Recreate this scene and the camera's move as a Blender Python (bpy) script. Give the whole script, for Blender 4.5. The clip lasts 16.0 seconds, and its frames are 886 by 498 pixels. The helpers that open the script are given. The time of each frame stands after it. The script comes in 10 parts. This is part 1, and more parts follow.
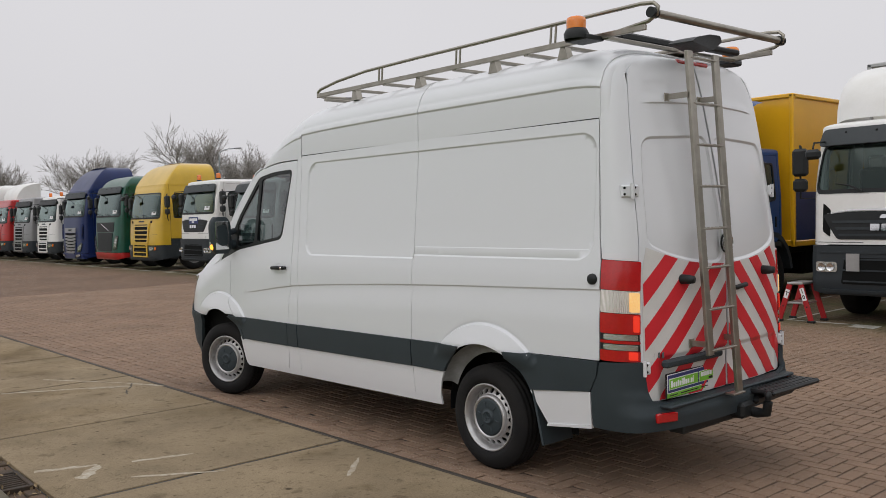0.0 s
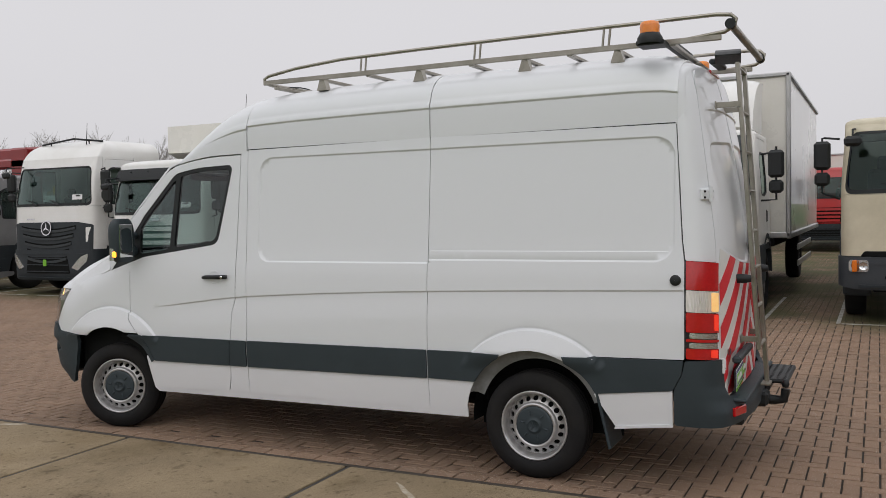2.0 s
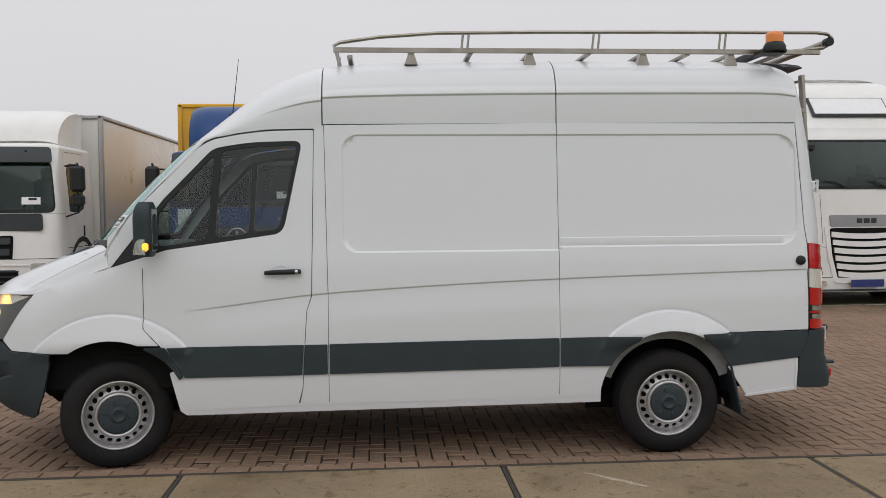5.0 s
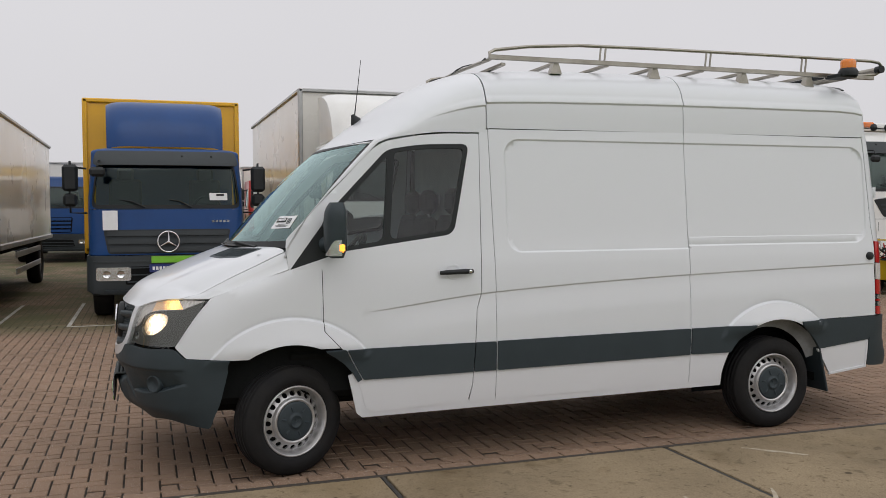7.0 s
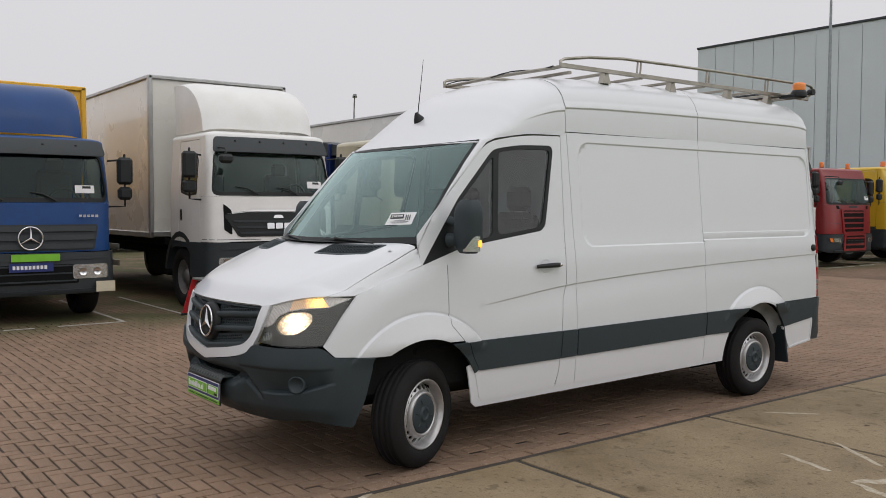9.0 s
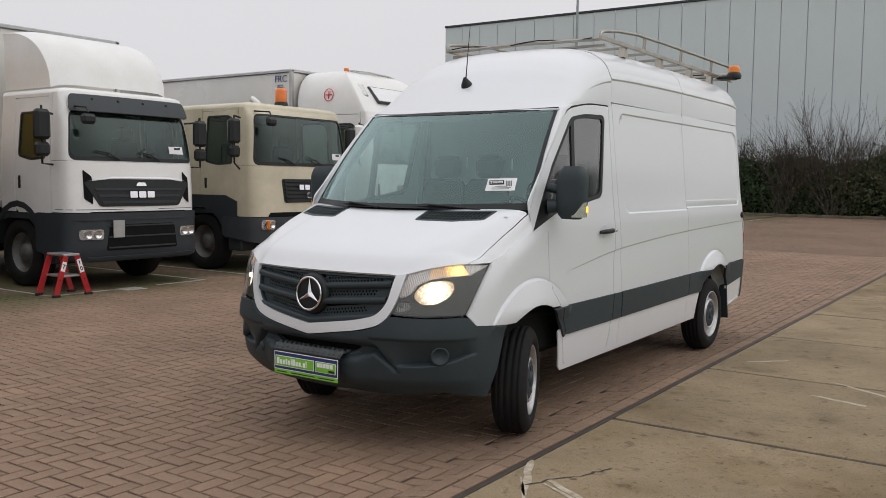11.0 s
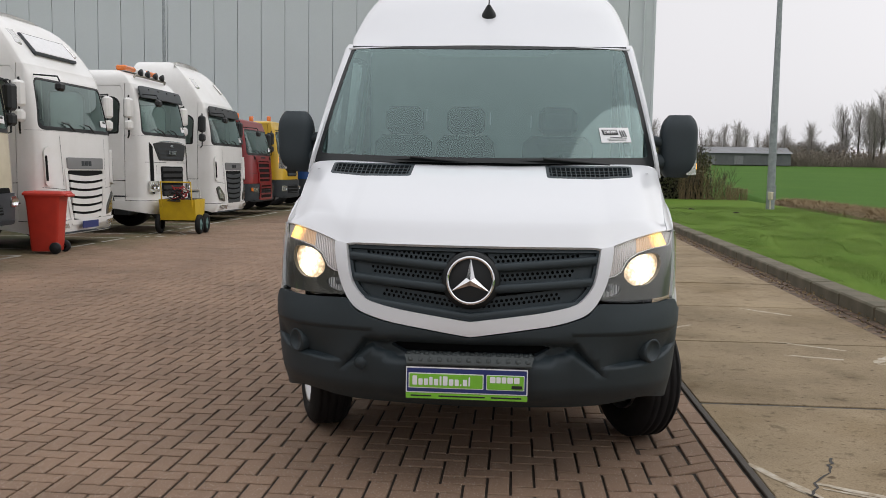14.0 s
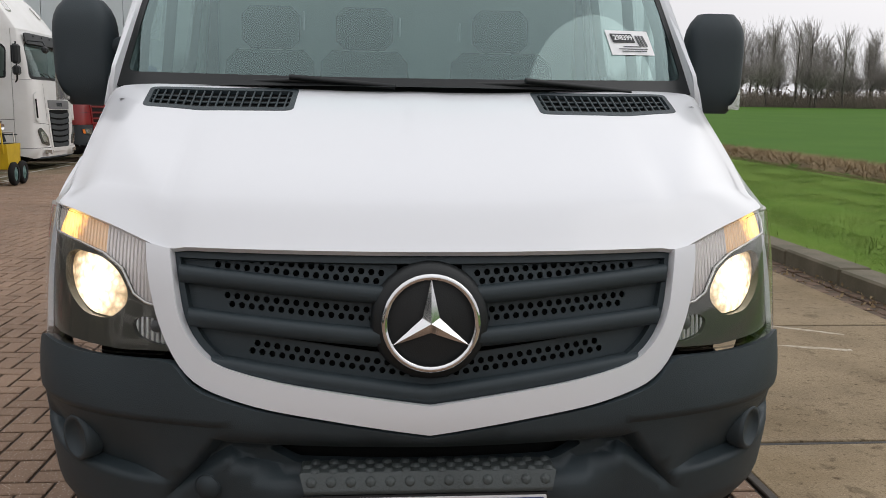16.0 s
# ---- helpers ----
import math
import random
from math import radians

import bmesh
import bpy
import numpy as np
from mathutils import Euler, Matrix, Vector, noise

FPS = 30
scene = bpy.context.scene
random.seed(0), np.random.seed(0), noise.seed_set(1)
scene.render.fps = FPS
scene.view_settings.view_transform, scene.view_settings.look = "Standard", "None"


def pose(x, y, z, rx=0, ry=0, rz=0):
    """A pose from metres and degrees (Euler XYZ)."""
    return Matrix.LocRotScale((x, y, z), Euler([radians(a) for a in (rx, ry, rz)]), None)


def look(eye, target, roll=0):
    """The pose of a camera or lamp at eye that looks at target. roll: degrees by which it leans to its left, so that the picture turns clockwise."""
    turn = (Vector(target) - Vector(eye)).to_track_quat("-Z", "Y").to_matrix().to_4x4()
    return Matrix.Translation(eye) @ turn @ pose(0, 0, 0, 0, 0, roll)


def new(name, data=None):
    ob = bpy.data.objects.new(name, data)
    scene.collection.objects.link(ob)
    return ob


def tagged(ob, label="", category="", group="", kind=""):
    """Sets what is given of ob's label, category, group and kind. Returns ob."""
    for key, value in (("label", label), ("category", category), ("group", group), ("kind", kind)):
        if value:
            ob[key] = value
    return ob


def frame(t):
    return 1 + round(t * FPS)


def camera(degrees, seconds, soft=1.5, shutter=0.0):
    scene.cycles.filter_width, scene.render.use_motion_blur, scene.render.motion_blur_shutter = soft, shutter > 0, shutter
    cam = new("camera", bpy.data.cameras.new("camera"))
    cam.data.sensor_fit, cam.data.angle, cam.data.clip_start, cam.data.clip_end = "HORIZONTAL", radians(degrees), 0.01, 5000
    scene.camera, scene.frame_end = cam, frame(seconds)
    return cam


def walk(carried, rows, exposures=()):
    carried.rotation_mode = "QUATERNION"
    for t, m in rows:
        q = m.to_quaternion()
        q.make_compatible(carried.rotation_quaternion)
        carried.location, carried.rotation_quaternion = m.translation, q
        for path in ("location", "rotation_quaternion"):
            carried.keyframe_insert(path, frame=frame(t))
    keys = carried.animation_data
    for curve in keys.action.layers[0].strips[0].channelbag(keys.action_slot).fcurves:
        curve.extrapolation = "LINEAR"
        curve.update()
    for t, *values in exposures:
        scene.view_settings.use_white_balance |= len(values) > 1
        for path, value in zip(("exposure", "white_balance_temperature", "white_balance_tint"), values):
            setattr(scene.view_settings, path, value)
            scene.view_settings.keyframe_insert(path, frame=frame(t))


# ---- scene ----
from mathutils.geometry import tessellate_polygon
from mathutils.kdtree import KDTree
cam = camera(53.4, 16.0, 0.6)
METRES, EYE, TILT, LEAN, TURN = 20.0, 1.66, 0.0, 0.0, -41.4
ROWS = [
    (0.0, 0.0, 0.0, 0.0, -0.06, -2.28, 1.47),
    (0.5, -0.031, 0.004, 0.0014, -5.32, -2.45, 1.39),
    (1.0, -0.0601, 0.0132, 0.0028, -11.37, -2.52, 1.25),
    (1.5, -0.0905, 0.0268, 0.003, -17.36, -2.57, 1.2),
    (2.0, -0.1193, 0.041, 0.0024, -22.3, -2.58, 1.18),
    (2.5, -0.1488, 0.0582, 0.0016, -26.76, -2.57, 1.13),
    (3.0, -0.1749, 0.0742, 0.0013, -32.24, -2.62, 0.99),
    (5.5, -0.2914, 0.1971, -0.0022, -56.21, -2.56, 0.43),
    (6.0, -0.3101, 0.2228, -0.0011, -58.98, -2.56, 0.43),
    (6.5, -0.3289, 0.2494, -0.0019, -62.38, -2.47, 0.38),
    (7.0, -0.3452, 0.2784, -0.0018, -67.33, -2.42, 0.28),
    (7.5, -0.362, 0.3092, -0.0013, -72.54, -2.28, 0.16),
    (8.0, -0.3732, 0.3392, -0.0011, -76.6, -2.26, 0.09),
    (8.5, -0.3835, 0.3701, 0.0005, -80.8, -2.34, -0.02),
    (9.0, -0.3883, 0.4024, -0.001, -85.82, -2.75, -0.13),
    (11.5, -0.3587, 0.5542, -0.0063, -109.25, -4.5, -0.82),
    (12.0, -0.3376, 0.5811, -0.0108, -114.83, -4.38, -0.94),
    (12.5, -0.3138, 0.6045, -0.0121, -119.3, -4.23, -1.0),
    (13.0, -0.2894, 0.6245, -0.0132, -123.44, -4.16, -0.97),
    (13.5, -0.2619, 0.6345, -0.0144, -128.58, -4.1, -1.06),
    (14.0, -0.2378, 0.6343, -0.0152, -133.95, -5.06, -0.9),
    (14.5, -0.215, 0.6236, -0.0156, -139.44, -6.77, -0.85),
    (15.0, -0.1936, 0.6068, -0.0156, -141.7, -8.29, -0.89),
    (15.5, -0.177, 0.5891, -0.0161, -142.32, -8.75, -0.87),
    (16.0, -0.1628, 0.572, -0.0165, -143.11, -8.8, -0.8),
]
walk(cam, [(t, pose(0, 0, EYE, TILT, LEAN, TURN) @ pose(METRES * x, METRES * y, METRES * z, 90 + pitch, roll, yaw)) for t, x, y, z, yaw, pitch, roll in ROWS],
     [(0.0, 0.0), (9.0, 0.0), (11.5, 0.10), (14.0, 0.18), (16.0, 0.18)])

# world: an overcast winter sky, brighter towards the zenith, and a very soft sun
world = bpy.data.worlds.new("overcast")
scene.world = world
world.use_nodes = True
wn, wl = world.node_tree.nodes, world.node_tree.links
wn.clear()
w_out = wn.new("ShaderNodeOutputWorld")
w_bg = wn.new("ShaderNodeBackground")
w_sky = wn.new("ShaderNodeTexSky")
w_sky.sky_type = "NISHITA"
w_sky.sun_disc = False
w_sky.sun_elevation = radians(32)
w_sky.sun_rotation = radians(230)
w_sky.dust_density = 6.0
w_grey = wn.new("ShaderNodeHueSaturation")
w_grey.inputs["Saturation"].default_value = 0.12
w_grey.inputs["Value"].default_value = 0.012
w_geo = wn.new("ShaderNodeTexCoord")
w_sep = wn.new("ShaderNodeSeparateXYZ")
w_ramp = wn.new("ShaderNodeValToRGB")
w_ramp.color_ramp.elements[0].position = 0.0
w_ramp.color_ramp.elements[0].color = (0.64, 0.63, 0.655, 1)
w_ramp.color_ramp.elements[1].position = 1.0
w_ramp.color_ramp.elements[1].color = (1.08, 1.08, 1.11, 1)
w_mid = w_ramp.color_ramp.elements.new(0.30)
w_mid.color = (0.67, 0.66, 0.685, 1)
w_noise = wn.new("ShaderNodeTexNoise")
w_noise.inputs["Scale"].default_value = 2.2
w_noise.inputs["Detail"].default_value = 4
w_cl = wn.new("ShaderNodeMapRange")
w_cl.inputs["To Min"].default_value = 0.95
w_cl.inputs["To Max"].default_value = 1.05
w_mul = wn.new("ShaderNodeMix")
w_mul.data_type, w_mul.blend_type = "RGBA", "MULTIPLY"
w_mul.inputs[0].default_value = 1.0
w_add = wn.new("ShaderNodeMix")
w_add.data_type, w_add.blend_type = "RGBA", "ADD"
w_add.inputs[0].default_value = 1.0
wl.new(w_geo.outputs["Generated"], w_sep.inputs[0])
wl.new(w_geo.outputs["Generated"], w_noise.inputs["Vector"])
wl.new(w_sep.outputs["Z"], w_ramp.inputs[0])
wl.new(w_noise.outputs["Fac"], w_cl.inputs["Value"])
wl.new(w_ramp.outputs["Color"], w_mul.inputs[6])
wl.new(w_cl.outputs[0], w_mul.inputs[7])
wl.new(w_sky.outputs[0], w_grey.inputs["Color"])
wl.new(w_mul.outputs[2], w_add.inputs[6])
wl.new(w_grey.outputs[0], w_add.inputs[7])
wl.new(w_add.outputs[2], w_bg.inputs["Color"])
w_bg.inputs["Strength"].default_value = 1.0
wl.new(w_bg.outputs[0], w_out.inputs[0])
sun = new("sun", bpy.data.lights.new("sun", "SUN"))
sun.data.energy, sun.data.angle, sun.data.color = 0.30, radians(40), (1.0, 0.97, 0.94)
sun.matrix_world = look((-20, 10, 25), (5, 6, 0))

# materials


def mat(name, col, rough=0.5, metal=0.0, col2=None, scale=6.0, bump=0.0, bscale=60.0, fine=0.06, coat=0.0, spec=0.5, emit=None, estr=0.0, rand=0.0, trans=0.0, alpha=1.0, detail=6.0, rvar=0.15):
    """A surface with variation at two scales: broad stains towards col2 and fine grain, and relief."""
    m = bpy.data.materials.new(name)
    m.use_nodes = True
    n, l = m.node_tree.nodes, m.node_tree.links
    b = n["Principled BSDF"]
    b.inputs["Roughness"].default_value = rough
    b.inputs["Metallic"].default_value = metal
    b.inputs["Coat Weight"].default_value = coat
    b.inputs["Coat Roughness"].default_value = 0.06
    b.inputs["Specular IOR Level"].default_value = spec
    b.inputs["Transmission Weight"].default_value = trans
    b.inputs["Alpha"].default_value = alpha
    if col2 is None:
        col2 = tuple(c * 0.88 for c in col)
    tc = n.new("ShaderNodeTexCoord")
    nz = n.new("ShaderNodeTexNoise")
    nz.inputs["Scale"].default_value = scale
    nz.inputs["Detail"].default_value = detail
    nz.inputs["Roughness"].default_value = 0.6
    l.new(tc.outputs["Object"], nz.inputs["Vector"])
    rp = n.new("ShaderNodeMapRange")
    rp.inputs["From Min"].default_value = 0.35
    rp.inputs["From Max"].default_value = 0.7
    l.new(nz.outputs["Fac"], rp.inputs["Value"])
    mx = n.new("ShaderNodeMix")
    mx.data_type = "RGBA"
    mx.inputs[6].default_value = (*col, 1)
    mx.inputs[7].default_value = (*col2, 1)
    l.new(rp.outputs[0], mx.inputs[0])
    n2 = n.new("ShaderNodeTexNoise")
    n2.inputs["Scale"].default_value = bscale
    n2.inputs["Detail"].default_value = 4
    l.new(tc.outputs["Object"], n2.inputs["Vector"])
    r2 = n.new("ShaderNodeMapRange")
    r2.inputs["To Min"].default_value = 1 - fine
    r2.inputs["To Max"].default_value = 1 + fine
    l.new(n2.outputs["Fac"], r2.inputs["Value"])
    hv = n.new("ShaderNodeHueSaturation")
    l.new(mx.outputs[2], hv.inputs["Color"])
    if rand:
        oi = n.new("ShaderNodeObjectInfo")
        gi = n.new("ShaderNodeNewGeometry")
        ad = n.new("ShaderNodeMath")
        ad.operation = "ADD"
        l.new(oi.outputs["Random"], ad.inputs[0])
        l.new(gi.outputs["Random Per Island"], ad.inputs[1])
        r3 = n.new("ShaderNodeMapRange")
        r3.inputs["From Max"].default_value = 2.0
        r3.inputs["To Min"].default_value = 1 - rand
        r3.inputs["To Max"].default_value = 1 + rand
        l.new(ad.outputs[0], r3.inputs["Value"])
        ml = n.new("ShaderNodeMath")
        ml.operation = "MULTIPLY"
        l.new(r2.outputs[0], ml.inputs[0])
        l.new(r3.outputs[0], ml.inputs[1])
        l.new(ml.outputs[0], hv.inputs["Value"])
    else:
        l.new(r2.outputs[0], hv.inputs["Value"])
    l.new(hv.outputs[0], b.inputs["Base Color"])
    rr = n.new("ShaderNodeMapRange")
    rr.inputs["To Min"].default_value = max(0.02, rough * (1 - rvar))
    rr.inputs["To Max"].default_value = min(1, rough * (1 + rvar))
    l.new(nz.outputs["Fac"], rr.inputs["Value"])
    l.new(rr.outputs[0], b.inputs["Roughness"])
    if bump:
        bp = n.new("ShaderNodeBump")
        bp.inputs["Strength"].default_value = bump
        bp.inputs["Distance"].default_value = 0.01
        l.new(n2.outputs["Fac"], bp.inputs["Height"])
        l.new(bp.outputs[0], b.inputs["Normal"])
    if emit:
        b.inputs["Emission Color"].default_value = (*emit, 1)
        b.inputs["Emission Strength"].default_value = estr
    return m


def glass(name, tint=(0.84, 0.90, 0.885), rough=0.02, clear=0.92, sheen=(1, 1, 1), fall=3.0):
    """A thin tinted pane: see-through, with a real sheen."""
    m = bpy.data.materials.new(name)
    m.use_nodes = True
    n, l = m.node_tree.nodes, m.node_tree.links
    n.clear()
    out = n.new("ShaderNodeOutputMaterial")
    tr = n.new("ShaderNodeBsdfTransparent")
    tr.inputs[0].default_value = (*tint, 1)
    gl = n.new("ShaderNodeBsdfGlossy")
    gl.inputs["Roughness"].default_value = rough
    gl.inputs[0].default_value = (*sheen, 1)
    lw = n.new("ShaderNodeLayerWeight")
    lw.inputs[0].default_value = 0.5
    fr = n.new("ShaderNodeMath")
    fr.operation = "POWER"
    fr.inputs[1].default_value = fall
    l.new(lw.outputs["Facing"], fr.inputs[0])
    ad = n.new("ShaderNodeMath")
    ad.operation = "MULTIPLY_ADD"
    ad.inputs[1].default_value = 0.85
    ad.inputs[2].default_value = 1.0 - clear - 0.03
    l.new(fr.outputs[0], ad.inputs[0])
    mx = n.new("ShaderNodeMixShader")
    l.new(ad.outputs[0], mx.inputs[0])
    l.new(tr.outputs[0], mx.inputs[1])
    l.new(gl.outputs[0], mx.inputs[2])
    l.new(mx.outputs[0], out.inputs[0])
    return m


M_WHITE = mat("white van paint", (0.700, 0.712, 0.738), 0.28, 0, (0.697, 0.708, 0.732), 1.3, 0.0, 25, 0.004, coat=0.5, rvar=0.03)
M_TRIM = mat("dark grey plastic", (0.023, 0.034, 0.040), 0.55, 0, (0.029, 0.041, 0.048), 4, 0.15, 400, 0.14, spec=0.42)
M_BLACK = mat("black plastic", (0.008, 0.010, 0.011), 0.5, 0, (0.012, 0.014, 0.015), 5, 0.1, 300, 0.1, spec=0.4)
# Near-black for dark parts and for deep shade in hollows and openings
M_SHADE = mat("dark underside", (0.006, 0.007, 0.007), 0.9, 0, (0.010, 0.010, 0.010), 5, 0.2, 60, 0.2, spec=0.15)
# Dark grey that stands for the shade in joints between panels
M_SEAM = mat("grey seam sealer", (0.075, 0.077, 0.080), 0.8)
M_RUBBER = mat("tyre rubber", (0.010, 0.010, 0.011), 0.8, 0, (0.019, 0.018, 0.017), 5, 0.25, 150, 0.15, spec=0.2)
M_RIM = mat("silver steel wheel", (0.55, 0.55, 0.56), 0.38, 0.7, (0.42, 0.41, 0.40), 9, 0.05, 90, 0.06)
M_STEEL = mat("brushed stainless steel", (0.38, 0.355, 0.31), 0.33, 0.9, (0.28, 0.26, 0.22), 7, 0.05, 150, 0.08)
M_CHROME = mat("chrome", (0.75, 0.75, 0.76), 0.08, 1.0, (0.7, 0.7, 0.71), 5, 0, 50, 0.02)
M_GLASS = glass("tinted glass", (0.58, 0.63, 0.62))
M_SCREEN = glass("windscreen glass", (0.60, 0.75, 0.72), 0.02, 0.86, (0.74, 0.97, 0.96))
M_LENS = glass("clear lamp lens", (0.93, 0.93, 0.93), 0.03, 0.92, fall=5.0)
M_RED = mat("red lamp lens", (0.50, 0.010, 0.012), 0.12, 0, (0.42, 0.008, 0.010), 45, 0.1, 200, 0.15, coat=0.6)
M_REDLIT = mat("lit red lamp", (0.6, 0.03, 0.02), 0.2, emit=(1.0, 0.05, 0.02), estr=0.5)
M_AMBER = mat("amber lamp lens", (0.80, 0.20, 0.02), 0.15, 0, (0.65, 0.14, 0.01), 9, 0.1, 200, 0.1, coat=0.5)
M_FLASH = mat("glowing mirror indicator", (0.9, 0.45, 0.08), 0.2, emit=(1.0, 0.36, 0.03), estr=1.7)
M_DOME = mat("orange beacon dome", (0.85, 0.25, 0.03), 0.2, 0, (0.75, 0.2, 0.02), 9, 0.1, 200, 0.1, coat=0.4)

M_TURNREAR = mat("glowing rear indicator", (0.90, 0.62, 0.36), 0.2, 0.1, (0.82, 0.50, 0.24), 25, 0.2, 120, 0.1, emit=(1.0, 0.55, 0.12), estr=0.45)
M_REFL = mat("lamp reflector", (0.62, 0.62, 0.60), 0.22, 0.85, (0.5, 0.5, 0.48), 20, 0.2, 120, 0.1)
M_STRIPE = mat("red reflective film", (0.66, 0.022, 0.035), 0.35, 0, (0.60, 0.018, 0.028), 5, 0.05, 120, 0.05)
M_FILM = mat("white reflective film", (0.68, 0.67, 0.65), 0.4, 0, (0.62, 0.61, 0.59), 5, 0.05, 120, 0.05)
M_GREEN = mat("green plate print", (0.20, 0.52, 0.04), 0.4, 0, (0.18, 0.47, 0.035), 8)
M_NAVY = mat("navy plate print", (0.02, 0.035, 0.16), 0.4)
M_PAPER = mat("white paper", (0.82, 0.82, 0.83), 0.6, 0, (0.76, 0.76, 0.77), 12)
M_INK = mat("black print", (0.015, 0.015, 0.017), 0.6)
M_SEAT = mat("dark grey seat cloth", (0.022, 0.024, 0.027), 0.9, 0, (0.030, 0.032, 0.035), 9, 0.05, 60, 0.06)
M_CABIN = mat("grey cabin plastic", (0.10, 0.105, 0.11), 0.6, 0, (0.095, 0.10, 0.105), 8, 0.1, 250, 0.08)
M_BULK = mat("pale bulkhead lining", (0.50, 0.53, 0.52), 0.7, 0, (0.45, 0.48, 0.47), 6, 0.1, 120, 0.06)

# mesh tools


class Geo:
    """Gathers vertices and faces of one mesh."""

    def __init__(self):
        self.v, self.f, self.flat, self.n = [], [], [], {}

    def add(self, verts, faces, flat=False, normals=()):
        o = len(self.v)
        for i, q in enumerate(normals):
            self.n[o + i] = tuple(q)
        self.v.extend(tuple(p) for p in verts)
        self.f.extend(tuple(i + o for i in q) for q in faces)
        self.flat.extend([flat] * len(faces))
        return self

    def box(self, c, s, b=0.01, m=None):
        """A box with chamfered edges: centre, size, chamfer."""
        hx, hy, hz = s[0] / 2, s[1] / 2, s[2] / 2
        b = min(b, hx * 0.9, hy * 0.9, hz * 0.9)
        vs, ix = [], {}
        for sx in (-1, 1):
            for sy in (-1, 1):
                for sz in (-1, 1):
                    for k in range(3):
                        ix[sx, sy, sz, k] = len(vs)
                        d = [b, b, b]
                        d[k] = 0
                        vs.append(Vector((sx * (hx - d[0]), sy * (hy - d[1]), sz * (hz - d[2]))))
        fs = []
        for k in range(3):
            for s1 in (-1, 1):
                def key(a, c2):
                    t = [0, 0, 0]
                    t[k], t[(k + 1) % 3], t[(k + 2) % 3] = s1, a, c2
                    return ix[(*t, k)]
                q = [key(-1, -1), key(1, -1), key(1, 1), key(-1, 1)]
                fs.append(q if s1 > 0 else q[::-1])
        for k in range(3):
            i, j = (k + 1) % 3, (k + 2) % 3
            for a in (-1, 1):
                for c2 in (-1, 1):
                    def kk(e, w):
                        t = [0, 0, 0]
                        t[k], t[i], t[j] = e, a, c2
                        return ix[(*t, w)]
                    q = [kk(-1, i), kk(1, i), kk(1, j), kk(-1, j)]
                    fs.append(q if a * c2 > 0 else q[::-1])
        for sx in (-1, 1):
            for sy in (-1, 1):
                for sz in (-1, 1):
                    q = [ix[sx, sy, sz, k] for k in range(3)]
                    fs.append(q if sx * sy * sz > 0 else q[::-1])
        m = m or Matrix.Identity(4)
        c = Vector(c)
        return self.add([m @ (v + c) for v in vs], fs, True)

    def tube(self, pts, r, seg=8, closed=False, caps=True):
        """A round bar along a line of points; r may be a list."""
        pts = [Vector(p) for p in pts]
        n = len(pts)
        rs = r if isinstance(r, (list, tuple)) else [r] * n
        vs = []
        up = Vector((0, 0, 1))
        first = (pts[1] - pts[0]).normalized()
        if abs(first.dot(up)) > 0.95:
            up = Vector((1, 0, 0))
        for i, p in enumerate(pts):
            if closed:
                d = pts[(i + 1) % n] - pts[i - 1]
            else:
                d = pts[min(i + 1, n - 1)] - pts[max(i - 1, 0)]
            d.normalize()
            a = d.cross(up)
            if a.length < 1e-4:
                a = d.cross(Vector((0.3, 1, 0.1)))
            a.normalize()
            b = a.cross(d).normalized()
            up = b
            for k in range(seg):
                t = 2 * math.pi * k / seg
                vs.append(p + rs[i] * (math.cos(t) * a + math.sin(t) * b))
        fs = []
        for i in range(n if closed else n - 1):
            j = (i + 1) % n
            for k in range(seg):
                k2 = (k + 1) % seg
                fs.append((i * seg + k, i * seg + k2, j * seg + k2, j * seg + k))
        self.add(vs, fs)
        if caps and not closed:
            self.add(vs[:seg], [tuple(range(seg))[::-1]], True)
            self.add(vs[-seg:], [tuple(range(seg))], True)
        return self

    def lathe(self, prof, seg=32, m=None, flat=False):
        """Turns a profile of (radius, height) round the z axis, posed by m."""
        m = m or Matrix.Identity(4)
        vs = [m @ Vector((r * math.cos(2 * math.pi * k / seg), r * math.sin(2 * math.pi * k / seg), h)) for r, h in prof for k in range(seg)]
        fs = []
        for i in range(len(prof) - 1):
            for k in range(seg):
                k2 = (k + 1) % seg
                fs.append((i * seg + k, i * seg + k2, (i + 1) * seg + k2, (i + 1) * seg + k))
        return self.add(vs, fs, flat)

    def grid(self, rows, flat=False, wrap=False):
        """A sheet from rows of points."""
        w = len(rows[0])
        vs = [p for r in rows for p in r]
        fs = []
        for i in range(len(rows) - 1):
            for k in range(w if wrap else w - 1):
                k2 = (k + 1) % w
                fs.append((i * w + k, i * w + k2, (i + 1) * w + k2, (i + 1) * w + k))
        return self.add(vs, fs, flat)

    def prism(self, poly, d0, d1, m=None, bevel=0.0):
        """Extrudes a flat outline (x, y) from height d0 to d1, posed by m."""
        m = m or Matrix.Identity(4)
        n = len(poly)
        if bevel:
            cx, cy = sum(p[0] for p in poly) / n, sum(p[1] for p in poly) / n
            inner = []
            for p in poly:
                d = Vector((cx - p[0], cy - p[1]))
                d = d.normalized() * min(bevel * 1.3, d.length * 0.5)
                inner.append((p[0] + d.x, p[1] + d.y))
            rings = [[(x, y, d0) for x, y in poly], [(x, y, d1 - bevel) for x, y in poly], [(x, y, d1) for x, y in inner]]
        else:
            rings = [[(x, y, d0) for x, y in poly], [(x, y, d1) for x, y in poly]]
        for a, b in zip(rings, rings[1:]):
            self.add([m @ Vector(p) for p in a + b], [(k, (k + 1) % n, n + (k + 1) % n, n + k) for k in range(n)], True)
        tris = fan(rings[-1])
